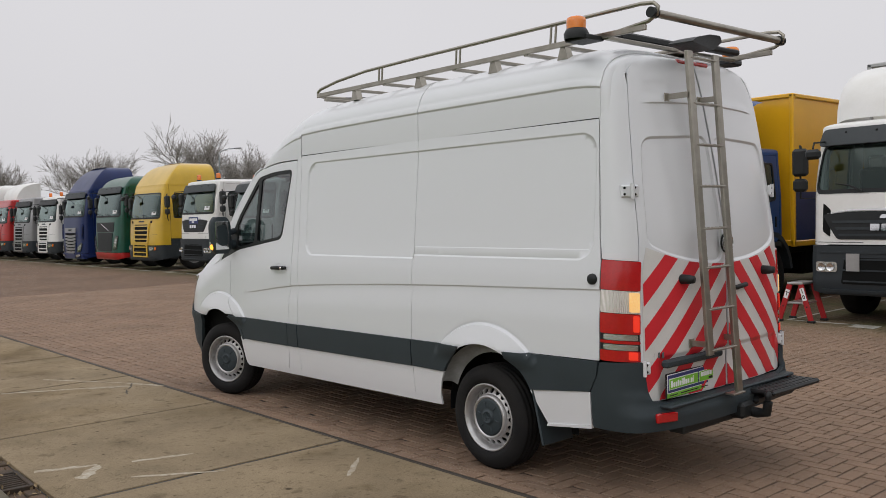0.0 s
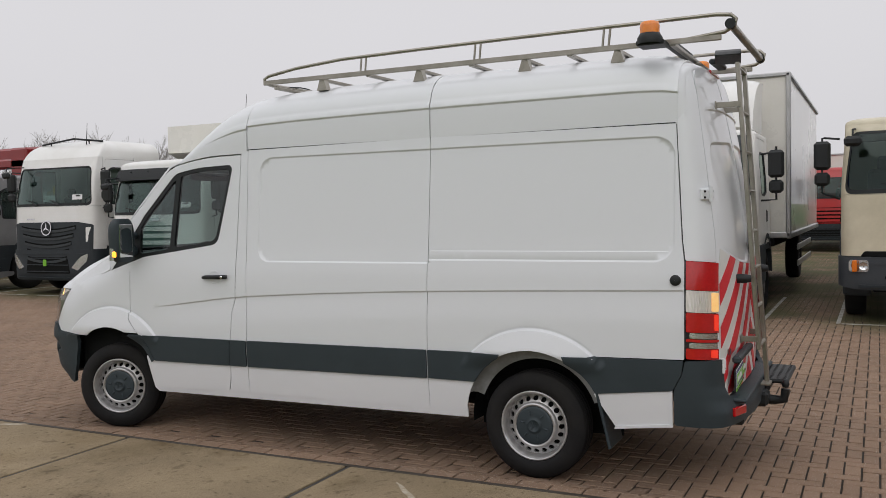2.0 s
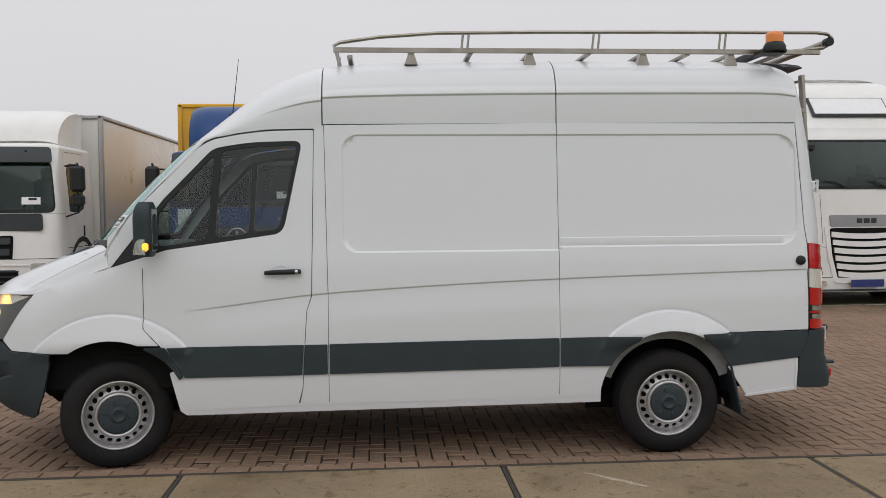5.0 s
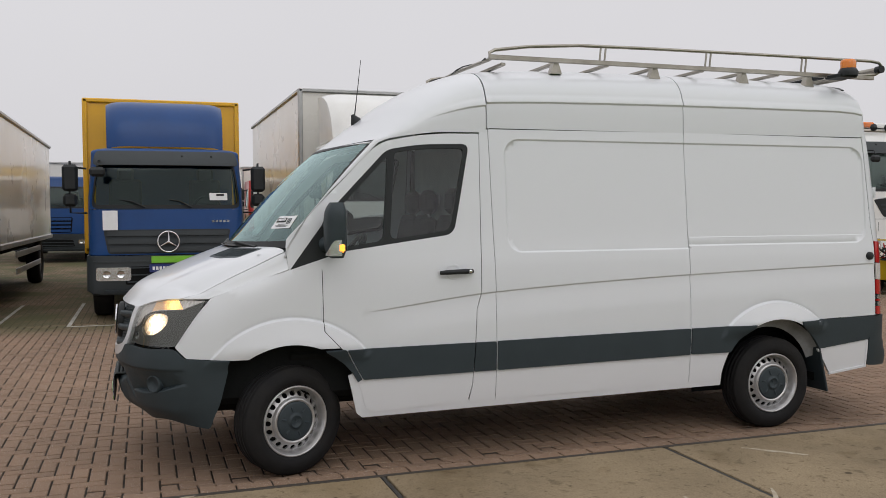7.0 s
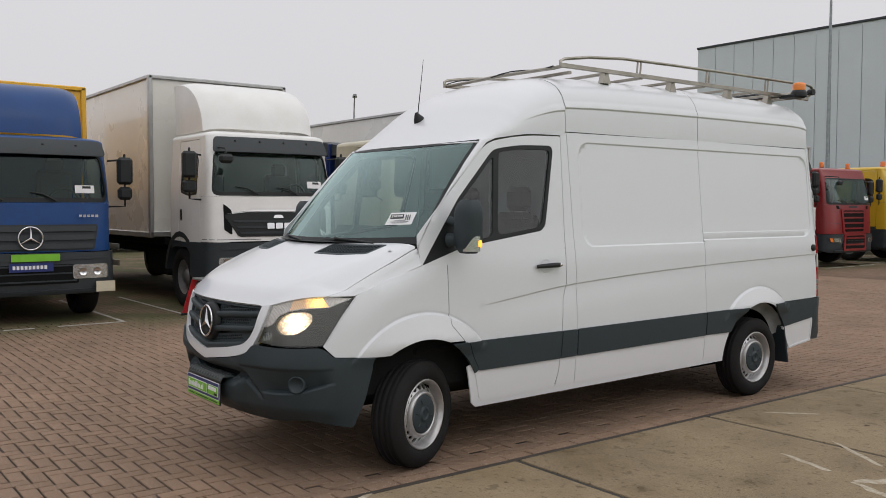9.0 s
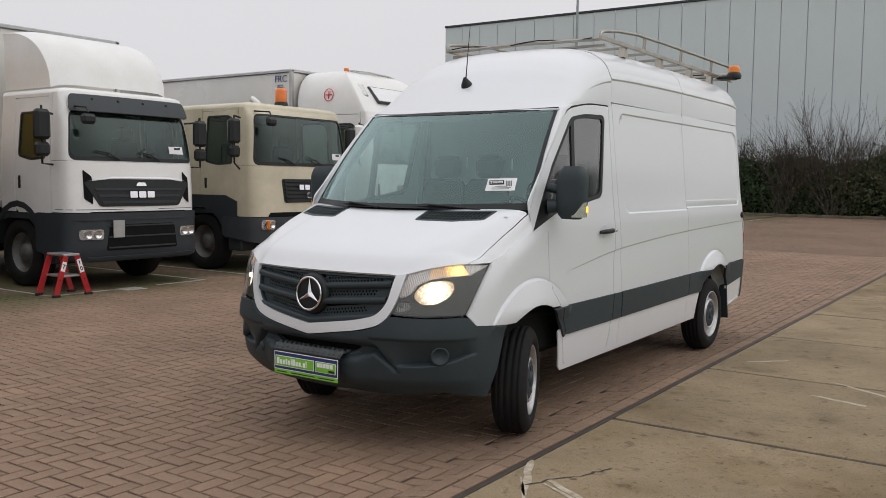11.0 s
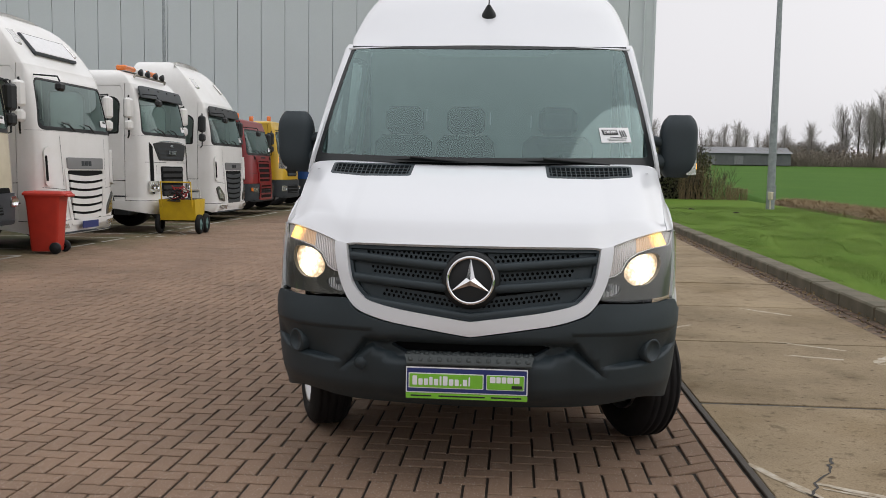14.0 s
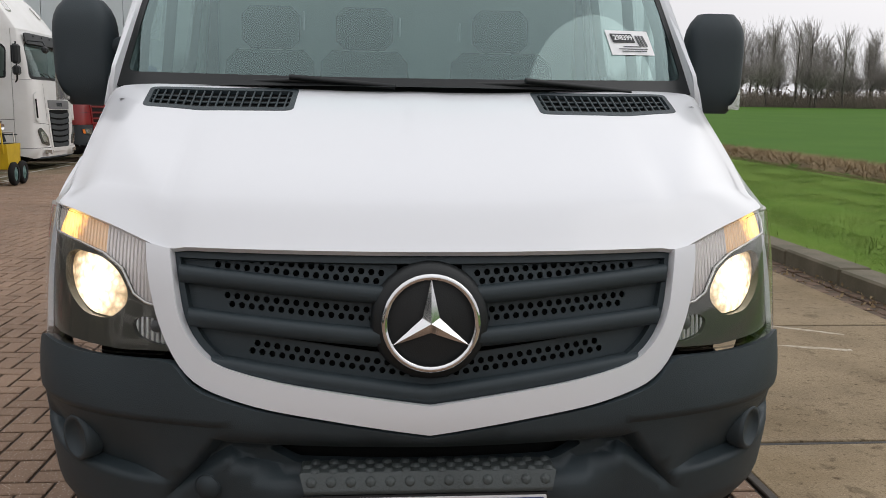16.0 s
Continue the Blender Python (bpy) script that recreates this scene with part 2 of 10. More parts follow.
        self.add([m @ Vector(p) for p in rings[-1]], tris, True)
        self.add([m @ Vector(p) for p in rings[0]], [t[::-1] for t in tris], True)
        return self

    def place(self, m):
        self.v = [tuple(m @ Vector(p)) for p in self.v]
        r = m.to_3x3()
        self.n = {i: tuple(r @ Vector(q)) for i, q in self.n.items()}
        return self

    def mirror(self):
        """The same mirrored left to right."""
        g = Geo()
        g.v, g.f, g.flat = [(-x, y, z) for x, y, z in self.v], [q[::-1] for q in self.f], list(self.flat)
        g.n = {i: (-x, y, z) for i, (x, y, z) in self.n.items()}
        return g

    def mesh(self, name, material):
        me = bpy.data.meshes.new(name)
        me.from_pydata(self.v, [], self.f)
        me.materials.append(material)
        me.polygons.foreach_set("use_smooth", [not f for f in self.flat])
        me.update()
        if self.n:
            me.normals_split_custom_set_from_vertices([self.n.get(i, (0, 0, 0)) for i in range(len(self.v))])
        return me


def fan(poly):
    return [tuple(t) for t in tessellate_polygon([[Vector(p) for p in poly]])]


def part(name, geo, material, parent, label=""):
    ob = new(name, geo.mesh(name, material))
    ob.parent = parent
    if label:
        ob["label"] = label
    return ob


def thing(name, m, label, category, group="", kind=""):
    ob = new(name)
    ob.empty_display_size = 0.2
    ob.matrix_world = m
    return tagged(ob, label, category, group, kind)


def solo(name, geo, material, label, category="", group="", kind="", m=None):
    ob = new(name, geo.mesh(name, material))
    if m:
        ob.matrix_world = m
    return tagged(ob, label, category, group, kind)


def lerp(x, table):
    """Smooth interpolation through (x, value) pairs."""
    if x <= table[0][0]:
        return table[0][1]
    if x >= table[-1][0]:
        return table[-1][1]
    for i in range(len(table) - 1):
        if x <= table[i + 1][0]:
            break
    x0, y0 = table[i]
    x1, y1 = table[i + 1]
    h = x1 - x0
    d = (y1 - y0) / h
    dl = (y0 - table[i - 1][1]) / (x0 - table[i - 1][0]) if i > 0 else d
    dr = (table[i + 2][1] - y1) / (table[i + 2][0] - x1) if i + 2 < len(table) else d
    m0 = 0 if dl * d <= 0 else 2 * dl * d / (dl + d)
    m1 = 0 if dr * d <= 0 else 2 * dr * d / (dr + d)
    t = (x - x0) / h
    return y0 * (1 + 2 * t) * (1 - t) ** 2 + h * m0 * t * (1 - t) ** 2 + y1 * t * t * (3 - 2 * t) + h * m1 * t * t * (t - 1)


def sstep(a, b, x):
    t = min(1, max(0, (x - a) / (b - a)))
    return t * t * (3 - 2 * t)


def rounded(pts, r, seg=5):
    """An outline with its corners rounded; a point may bring its own radius."""
    out = []
    n = len(pts)
    for i in range(n):
        p = Vector(pts[i][:2])
        rr = pts[i][2] if len(pts[i]) > 2 else r
        a, b = Vector(pts[i - 1][:2]) - p, Vector(pts[(i + 1) % n][:2]) - p
        la, lb = a.length, b.length
        if rr <= 0 or la < 1e-6 or lb < 1e-6:
            out.append((p.x, p.y))
            continue
        d = min(rr, la * 0.49, lb * 0.49)
        p0, p2 = p + a / la * d, p + b / lb * d
        for k in range(seg + 1):
            t = k / seg
            q = (1 - t) ** 2 * p0 + 2 * t * (1 - t) * p + t * t * p2
            out.append((q.x, q.y))
    return out


def densify(pts, step):
    out = []
    n = len(pts)
    for i in range(n):
        a, b = Vector(pts[i]), Vector(pts[(i + 1) % n])
        k = max(1, int(math.ceil((b - a).length / step)))
        for j in range(k):
            q = a.lerp(b, j / k)
            if not out or (Vector(out[-1]) - q).length > 1e-5:
                out.append((q.x, q.y))
    if (Vector(out[0]) - Vector(out[-1])).length < 1e-5:
        out.pop()
    return out


def inside_many(px, py, poly):
    c = np.zeros(px.shape, bool)
    n = len(poly)
    for i in range(n):
        (x0, y0), (x1, y1) = poly[i - 1], poly[i]
        if y0 == y1:
            continue
        hit = ((y0 > py) != (y1 > py)) & (px < (x1 - x0) * (py - y0) / (y1 - y0) + x0)
        c ^= hit
    return c


def skin(fn, outer, holes=(), step=0.04, thick=0.012, lift=0.0, geo=None, rim=True, flip=None, lines=()):
    """A panel: the outline (with holes) in surface coordinates, laid on the surface fn, with a folded rim."""
    from mathutils.geometry import delaunay_2d_cdt
    if flip is None:
        flip = isinstance(fn, Belt) and fn.sign == 1
    loops = [densify(outer, step)] + [densify(h, step) for h in holes]
    pts, edges = [], []
    for lp in loops:
        o = len(pts)
        pts += lp
        edges += [(o + i, o + (i + 1) % len(lp)) for i in range(len(lp))]
    bx = np.array(pts)
    x0, y0 = bx[: len(loops[0])].min(0)
    x1, y1 = bx[: len(loops[0])].max(0)
    gx, gy = np.meshgrid(np.arange(x0 + step / 2, x1, step), np.arange(y0 + step / 2, y1, step))
    gx, gy = gx.ravel(), gy.ravel()
    if len(gx):
        ok = inside_many(gx, gy, loops[0])
        for h in loops[1:]:
            ok &= ~inside_many(gx, gy, h)
        gx, gy = gx[ok], gy[ok]
        for ln in lines:
            o = len(pts)
            pts = pts + list(ln)
            edges += [(o + i, o + i + 1) for i in range(len(ln) - 1)]
        bx = np.array(pts)
        near = np.ones(len(gx), bool)
        for i in range(0, len(bx)):
            near &= (gx - bx[i, 0]) ** 2 + (gy - bx[i, 1]) ** 2 > (0.6 * step) ** 2
        pts = pts + list(zip(gx[near].tolist(), gy[near].tolist()))
    vs, _, fs, *_ = delaunay_2d_cdt([Vector(p) for p in pts], edges, [], 0, 1e-6)
    va = np.array([tuple(v) for v in vs])
    fa = [tuple(f) for f in fs]
    cen = np.array([va[list(f)].mean(0) for f in fa])
    ok = inside_many(cen[:, 0], cen[:, 1], loops[0])
    for h in loops[1:]:
        ok &= ~inside_many(cen[:, 0], cen[:, 1], h)
    fa = [f for f, o in zip(fa, ok) if o]
    used = sorted({i for f in fa for i in f})
    ren = {i: k for k, i in enumerate(used)}
    fa = [tuple(ren[i] for i in f) for f in fa]
    e = 0.0015
    P, N = [], []
    for i in used:
        q, z = va[i]
        p = Vector(fn(q, z))
        nn = (Vector(fn(q + e, z)) - Vector(fn(q - e, z))).cross(Vector(fn(q, z + e)) - Vector(fn(q, z - e)))
        nn = nn.normalized() if nn.length > 1e-12 else Vector((0, 0, 1))
        if flip:
            nn = -nn
        P.append(p + nn * lift)
        N.append(nn)
    if flip:
        fa = [f[::-1] for f in fa]
    g = geo or Geo()
    g.add(P, fa, False, N)
    if rim and thick:
        cnt = {}
        for f in fa:
            for i in range(len(f)):
                cnt[f[i], f[(i + 1) % len(f)]] = 1
        for a, b in cnt:
            if (b, a) not in cnt:
                g.add([P[a], P[b], P[b] - N[b] * thick, P[a] - N[a] * thick], [(3, 2, 1, 0)], True)
    return g


class Belt:
    """An upright skin that runs round the nose of a vehicle: q is 0 at the middle of the front, positive to the
    right, and goes on along the sides. z is the height. sign -1: round the tail."""

    def __init__(self, wide, front, y0, n, sign=1, bulge=None, across=None):
        self.across = across
        self.wide, self.front, self.y0, self.n, self.sign, self.bulge = wide, front, y0, n, sign, bulge
        zm = 0.8
        u = np.linspace(0, 1, 500)
        th = math.pi / 2 * u ** 2.4 / (u ** 2.4 + (1 - u) ** 2.4)
        nz = n(zm) if callable(n) else n
        x = wide(zm) * np.sin(th) ** (2 / (across or nz))
        y = (front(zm) - y0(zm)) * sign * np.cos(th) ** (2 / nz)
        s = np.concatenate([[0], np.cumsum(np.hypot(np.diff(x), np.diff(y)))])
        self.th, self.s, self.L = th, s, s[-1]

    def square(self, z):
        return self.n(z) if callable(self.n) else self.n

    def __call__(self, q, z):
        a = abs(q)
        sg = 1 if q >= 0 else -1
        y0 = self.y0(z)
        if a >= self.L:
            y = y0 - self.sign * (a - self.L)
            x = self.wide(z)
        else:
            t = float(np.interp(a, self.s, self.th))
            nz = self.square(z)
            x = self.wide(z) * max(0.0, math.sin(t)) ** (2 / (self.across or nz))
            y = y0 + (self.front(z) - y0) * max(0.0, math.cos(t)) ** (2 / nz)
        if self.bulge:
            x += self.bulge(y, z) * min(1, a / self.L)
        return (sg * x, y, z)

    def q(self, y, z=0.8):
        """The coordinate of a place on the flat or curved side, by its y."""
        d = (self.y0(z) - y) * self.sign
        if d >= 0:
            return self.L + d
        r = min(1, -d / ((self.front(z) - self.y0(z)) * self.sign))
        t = math.acos(r ** (self.square(z) / 2))
        return float(np.interp(t, self.th, self.s))

    def qx(self, x, z=0.8):
        t = math.asin(min(1, abs(x) / self.wide(z)) ** ((self.across or self.square(z)) / 2))
        return math.copysign(float(np.interp(t, self.th, self.s)), x)

# ground, paving and the large structure
M_GRASS = mat("field grass", (0.056, 0.128, 0.020), 0.95, 0, (0.074, 0.148, 0.028), 0.15, 0.5, 30, 0.25, spec=0.05)
M_LAWN = mat("lawn grass", (0.086, 0.160, 0.020), 0.95, 0, (0.125, 0.190, 0.034), 1.2, 0.25, 170, 0.30, spec=0.05)
M_BRICK = mat("brown clinker paver", (0.262, 0.174, 0.119), 0.8, 0, (0.194, 0.132, 0.094), 0.9, 0.35, 190, 0.60, rand=0.15, detail=10, spec=0.18)
M_JOINT = mat("sandy joint dirt", (0.026, 0.017, 0.011), 0.95, 0, (0.019, 0.015, 0.009), 2.0, 0.4, 80, 0.3)
M_KERB = mat("weathered kerb concrete", (0.150, 0.125, 0.088), 0.9, 0, (0.088, 0.080, 0.050), 3.0, 0.4, 70, 0.25, rand=0.12)
M_TAR = mat("joint filler", (0.035, 0.033, 0.03), 0.8, 0, (0.055, 0.05, 0.045), 6, 0.3, 80, 0.2)
M_WALL = mat("grey sheet cladding", (0.60, 0.65, 0.67), 0.5, 0, (0.57, 0.615, 0.635), 0.15, 0.05, 12, 0.03)
M_LINE = mat("worn white line paint", (0.50, 0.49, 0.45), 0.8, 0, (0.22, 0.20, 0.16), 7, 0.2, 60, 0.3)


def specked(m):
    """Pale grit in the pavers and green moss in patches towards the lorry bays."""
    n, l = m.node_tree.nodes, m.node_tree.links
    b = n["Principled BSDF"]
    src = b.inputs["Base Color"].links[0].from_socket
    geo = n.new("ShaderNodeNewGeometry")
    for scale, lo, hi, col, how in ((85.0, 0.16, 0.24, (0.56, 0.50, 0.43, 1), 0.75), (60.0, 0.10, 0.18, (0.035, 0.026, 0.02, 1), 0.6)):
        vo = n.new("ShaderNodeTexVoronoi")
        vo.inputs["Scale"].default_value = scale
        l.new(geo.outputs["Position"], vo.inputs["Vector"])
        rg = n.new("ShaderNodeMapRange")
        rg.inputs["From Min"].default_value, rg.inputs["From Max"].default_value = lo, hi
        rg.inputs["To Min"].default_value, rg.inputs["To Max"].default_value = how, 0
        l.new(vo.outputs["Distance"], rg.inputs["Value"])
        mx = n.new("ShaderNodeMix")
        mx.data_type = "RGBA"
        l.new(rg.outputs[0], mx.inputs[0])
        l.new(src, mx.inputs[6])
        mx.inputs[7].default_value = col
        src = mx.outputs[2]
    sep = n.new("ShaderNodeSeparateXYZ")
    l.new(geo.outputs["Position"], sep.inputs[0])
    bay = n.new("ShaderNodeMapRange")
    bay.inputs["From Min"].default_value, bay.inputs["From Max"].default_value = 10.9, 12.3
    l.new(sep.outputs["X"], bay.inputs["Value"])
    nz = n.new("ShaderNodeTexNoise")
    nz.inputs["Scale"].default_value, nz.inputs["Detail"].default_value = 0.8, 8
    l.new(geo.outputs["Position"], nz.inputs["Vector"])
    rg = n.new("ShaderNodeMapRange")
    rg.inputs["From Min"].default_value, rg.inputs["From Max"].default_value, rg.inputs["To Max"].default_value = 0.30, 0.58, 0.85
    l.new(nz.outputs["Fac"], rg.inputs["Value"])
    mu = n.new("ShaderNodeMath")
    mu.operation = "MULTIPLY"
    l.new(bay.outputs[0], mu.inputs[0])
    l.new(rg.outputs[0], mu.inputs[1])
    mx = n.new("ShaderNodeMix")
    mx.data_type = "RGBA"
    l.new(mu.outputs[0], mx.inputs[0])
    l.new(src, mx.inputs[6])
    mx.inputs[7].default_value = (0.082, 0.088, 0.040, 1)
    l.new(mx.outputs[2], b.inputs["Base Color"])
    return m


specked(M_BRICK)


def paver_sheet(name):
    """Paving further off: rows of small bricks with darker joints."""
    m = mat(name, (0.222, 0.146, 0.102), 0.85, 0, (0.165, 0.112, 0.080), 0.4, 0.2, 60, 0.2, detail=10, spec=0.15)
    n, l = m.node_tree.nodes, m.node_tree.links
    b = n["Principled BSDF"]
    src = b.inputs["Base Color"].links[0].from_socket
    tc = n.new("ShaderNodeTexCoord")
    mp = n.new("ShaderNodeMapping")
    l.new(tc.outputs["Object"], mp.inputs["Vector"])
    br = n.new("ShaderNodeTexBrick")
    br.inputs["Scale"].default_value = 1.0
    br.inputs["Brick Width"].default_value = 0.21
    br.inputs["Row Height"].default_value = 0.105
    br.inputs["Mortar Size"].default_value = 0.008
    br.inputs["Color1"].default_value = (1.12, 1.08, 1.05, 1)
    br.inputs["Color2"].default_value = (0.85, 0.86, 0.88, 1)
    br.inputs["Mortar"].default_value = (0.42, 0.42, 0.40, 1)
    l.new(mp.outputs[0], br.inputs["Vector"])
    mx = n.new("ShaderNodeMix")
    mx.data_type, mx.blend_type = "RGBA", "MULTIPLY"
    mx.inputs[0].default_value = 1
    l.new(src, mx.inputs[6])
    l.new(br.outputs["Color"], mx.inputs[7])
    l.new(mx.outputs[2], b.inputs["Base Color"])
    return m


M_PAVE = specked(paver_sheet("brown clinker paving"))

EDGE, KERB = 3.73, 1.25          # the concrete strip's edge, the kerb's foot
FARY = -33.0                      # where yard and strip end


def plate(x0, x1, y0, y1, z, nx=1, ny=1):
    g = Geo()
    return g.grid([[(x0 + (x1 - x0) * i / nx, y0 + (y1 - y0) * j / ny, z) for i in range(nx + 1)] for j in range(ny + 1)])


# one sheet of ground that reaches the horizon; the ditch is pressed into it


def DITCHX(y):
    return -6.3 + 0.089 * (y + 7.3)


def conc_x(y):
    """The inner edge of the concrete strip, along the kerb, which runs slightly askew."""
    return 1.535 + 0.0293 * y


def land(x, y):
    d = abs(x - DITCHX(y))
    far = min(200.0, max(0.0, -y - 45)) * sstep(6, -4, x)
    return -0.10 - 0.85 * (1 - sstep(0.3, 1.25, d)) + 0.030 * far


gg = Geo()
xs = [-900, -400, -200, -150, -110, -85, -65, -50, -40, -32, -26, -22, -18] + [-14 + 0.25 * i for i in range(54)] + [0, 2, 8, 20, 45, 80, 200, 900]
ys = [-900, -400, -250, -200, -175, -150, -130, -110, -95, -80, -70] + [-60 + 1.5 * i for i in range(64)] + [40, 60, 100, 200, 400, 900]
gg.grid([[(x, y, land(x, y)) for x in xs] for y in ys])
solo("ground", gg, M_GRASS, "wide green winter field reaching the horizon", kind="structure")

# lawn between kerb and ditch
lg = Geo()
yy = [FARY - 1.5 + 1.0 * i for i in range(100)]
lg.grid([[(conc_x(y) - 0.58 + (DITCHX(y) + 1.15 - conc_x(y) + 0.58) * k / 16, y, 0.105 + 0.02 * noise.noise(Vector((k * 0.6, y * 0.5, 0))) - (0.20 if k == 16 else 0)) for k in range(16, -1, -1)] for y in yy])
solo("lawn", lg, M_LAWN, "mown green lawn beside the kerb", kind="structure")

# kerb: concrete stones laid end to end, with a brick gutter at their foot
kerb = thing("kerb", pose(0, 0, 0), "weathered grey concrete kerb beside the lawn", "", kind="structure")
kg = Geo().box((0, 0, -0.02), (0.28, 0.985, 0.30), 0.018)
k_me = kg.mesh("kerb_stone", M_KERB)
KA = -math.degrees(math.atan(0.0293))
for i in range(-34, 40):
    y = i + 0.5
    ob = new("kerb_stone", k_me)
    ob.parent = kerb
    ob.matrix_local = pose(conc_x(y) - 0.43, y, random.uniform(-0.006, 0.006), random.uniform(-0.4, 0.4), random.uniform(-0.6, 0.6), KA + random.uniform(-0.2, 0.2))
gut = thing("gutter", pose(0, 0, 0), "brick gutter with dead leaves along the kerb", "", kind="structure")
M_GUT = mat("dirty gutter brick", (0.150, 0.092, 0.060), 0.9, 0, (0.062, 0.048, 0.030), 4.0, 0.4, 90, 0.4, rand=0.35)
gb_me = Geo().box((0, 0, -0.03), (0.088, 0.205, 0.06), 0.006).mesh("gutter_brick", M_GUT)
bed = Geo().grid([[(conc_x(y) - 0.42, y, -0.028), (conc_x(y) + 0.01, y, -0.028)] for y in np.linspace(-34, 40, 40)])
part("gutter_bed", bed, M_JOINT, gut)
far_g = Geo()
for i in range(-150, -24):
    for k in range(3):
        y = i * 0.214 + 0.107 * (k % 2) + 2.0
        far_g.box((0, 0, -0.03), (0.088, 0.205, 0.06), 0.006, pose(conc_x(y) - 0.055 - 0.094 * k, y, -0.012 - 0.008 * (k == 1) + random.uniform(-0.005, 0.005), random.uniform(-1.5, 1.5), random.uniform(-1.5, 1.5), KA))
part("gutter_bricks", far_g, M_GUT, gut)["kind"] = "stuff"
for i in range(-24, 34):
    for k in range(3):
        y = i * 0.214 + 0.107 * (k % 2) + 2.0
        ob = new("brick", gb_me)
        ob.parent = gut
        ob.matrix_local = pose(conc_x(y) - 0.055 - 0.094 * k, y, -0.012 - 0.008 * (k == 1) + random.uniform(-0.005, 0.005), random.uniform(-1.5, 1.5), random.uniform(-1.5, 1.5), KA + random.uniform(-1.5, 1.5))

# cast-iron drain in the gutter
gy = thing("gully", pose(conc_x(6.1) - 0.20, 6.1, 0.0, 0, 0, KA), "dark cast-iron gully grate in the gutter", "drain")
M_IRON = mat("rusty cast iron", (0.045, 0.036, 0.028), 0.8, 0.2, (0.065, 0.042, 0.026), 9, 0.3, 60, 0.2)
gf2 = Geo()
for sx in (-1, 1):
    gf2.box((sx * 0.165, 0, -0.012), (0.03, 0.44, 0.05), 0.004).box((0, sx * 0.205, -0.012), (0.30, 0.03, 0.05), 0.004)
part("frame", gf2, M_IRON, gy)
# Near-black plate under the bars stands for the shade down the shaft
part("shaft", Geo().box((0, 0, -0.026), (0.30, 0.38, 0.012), 0.002), M_SHADE, gy)
for i in range(8):
    part("bar", Geo().box((0, -0.165 + 0.047 * i, -0.006), (0.30, 0.022, 0.026), 0.004), M_IRON, gy)

# the concrete strip, slab by slab
strip = thing("concrete_strip", pose(0, 0, 0), "worn sandy concrete slabs with dark joints and stains", "", kind="structure")


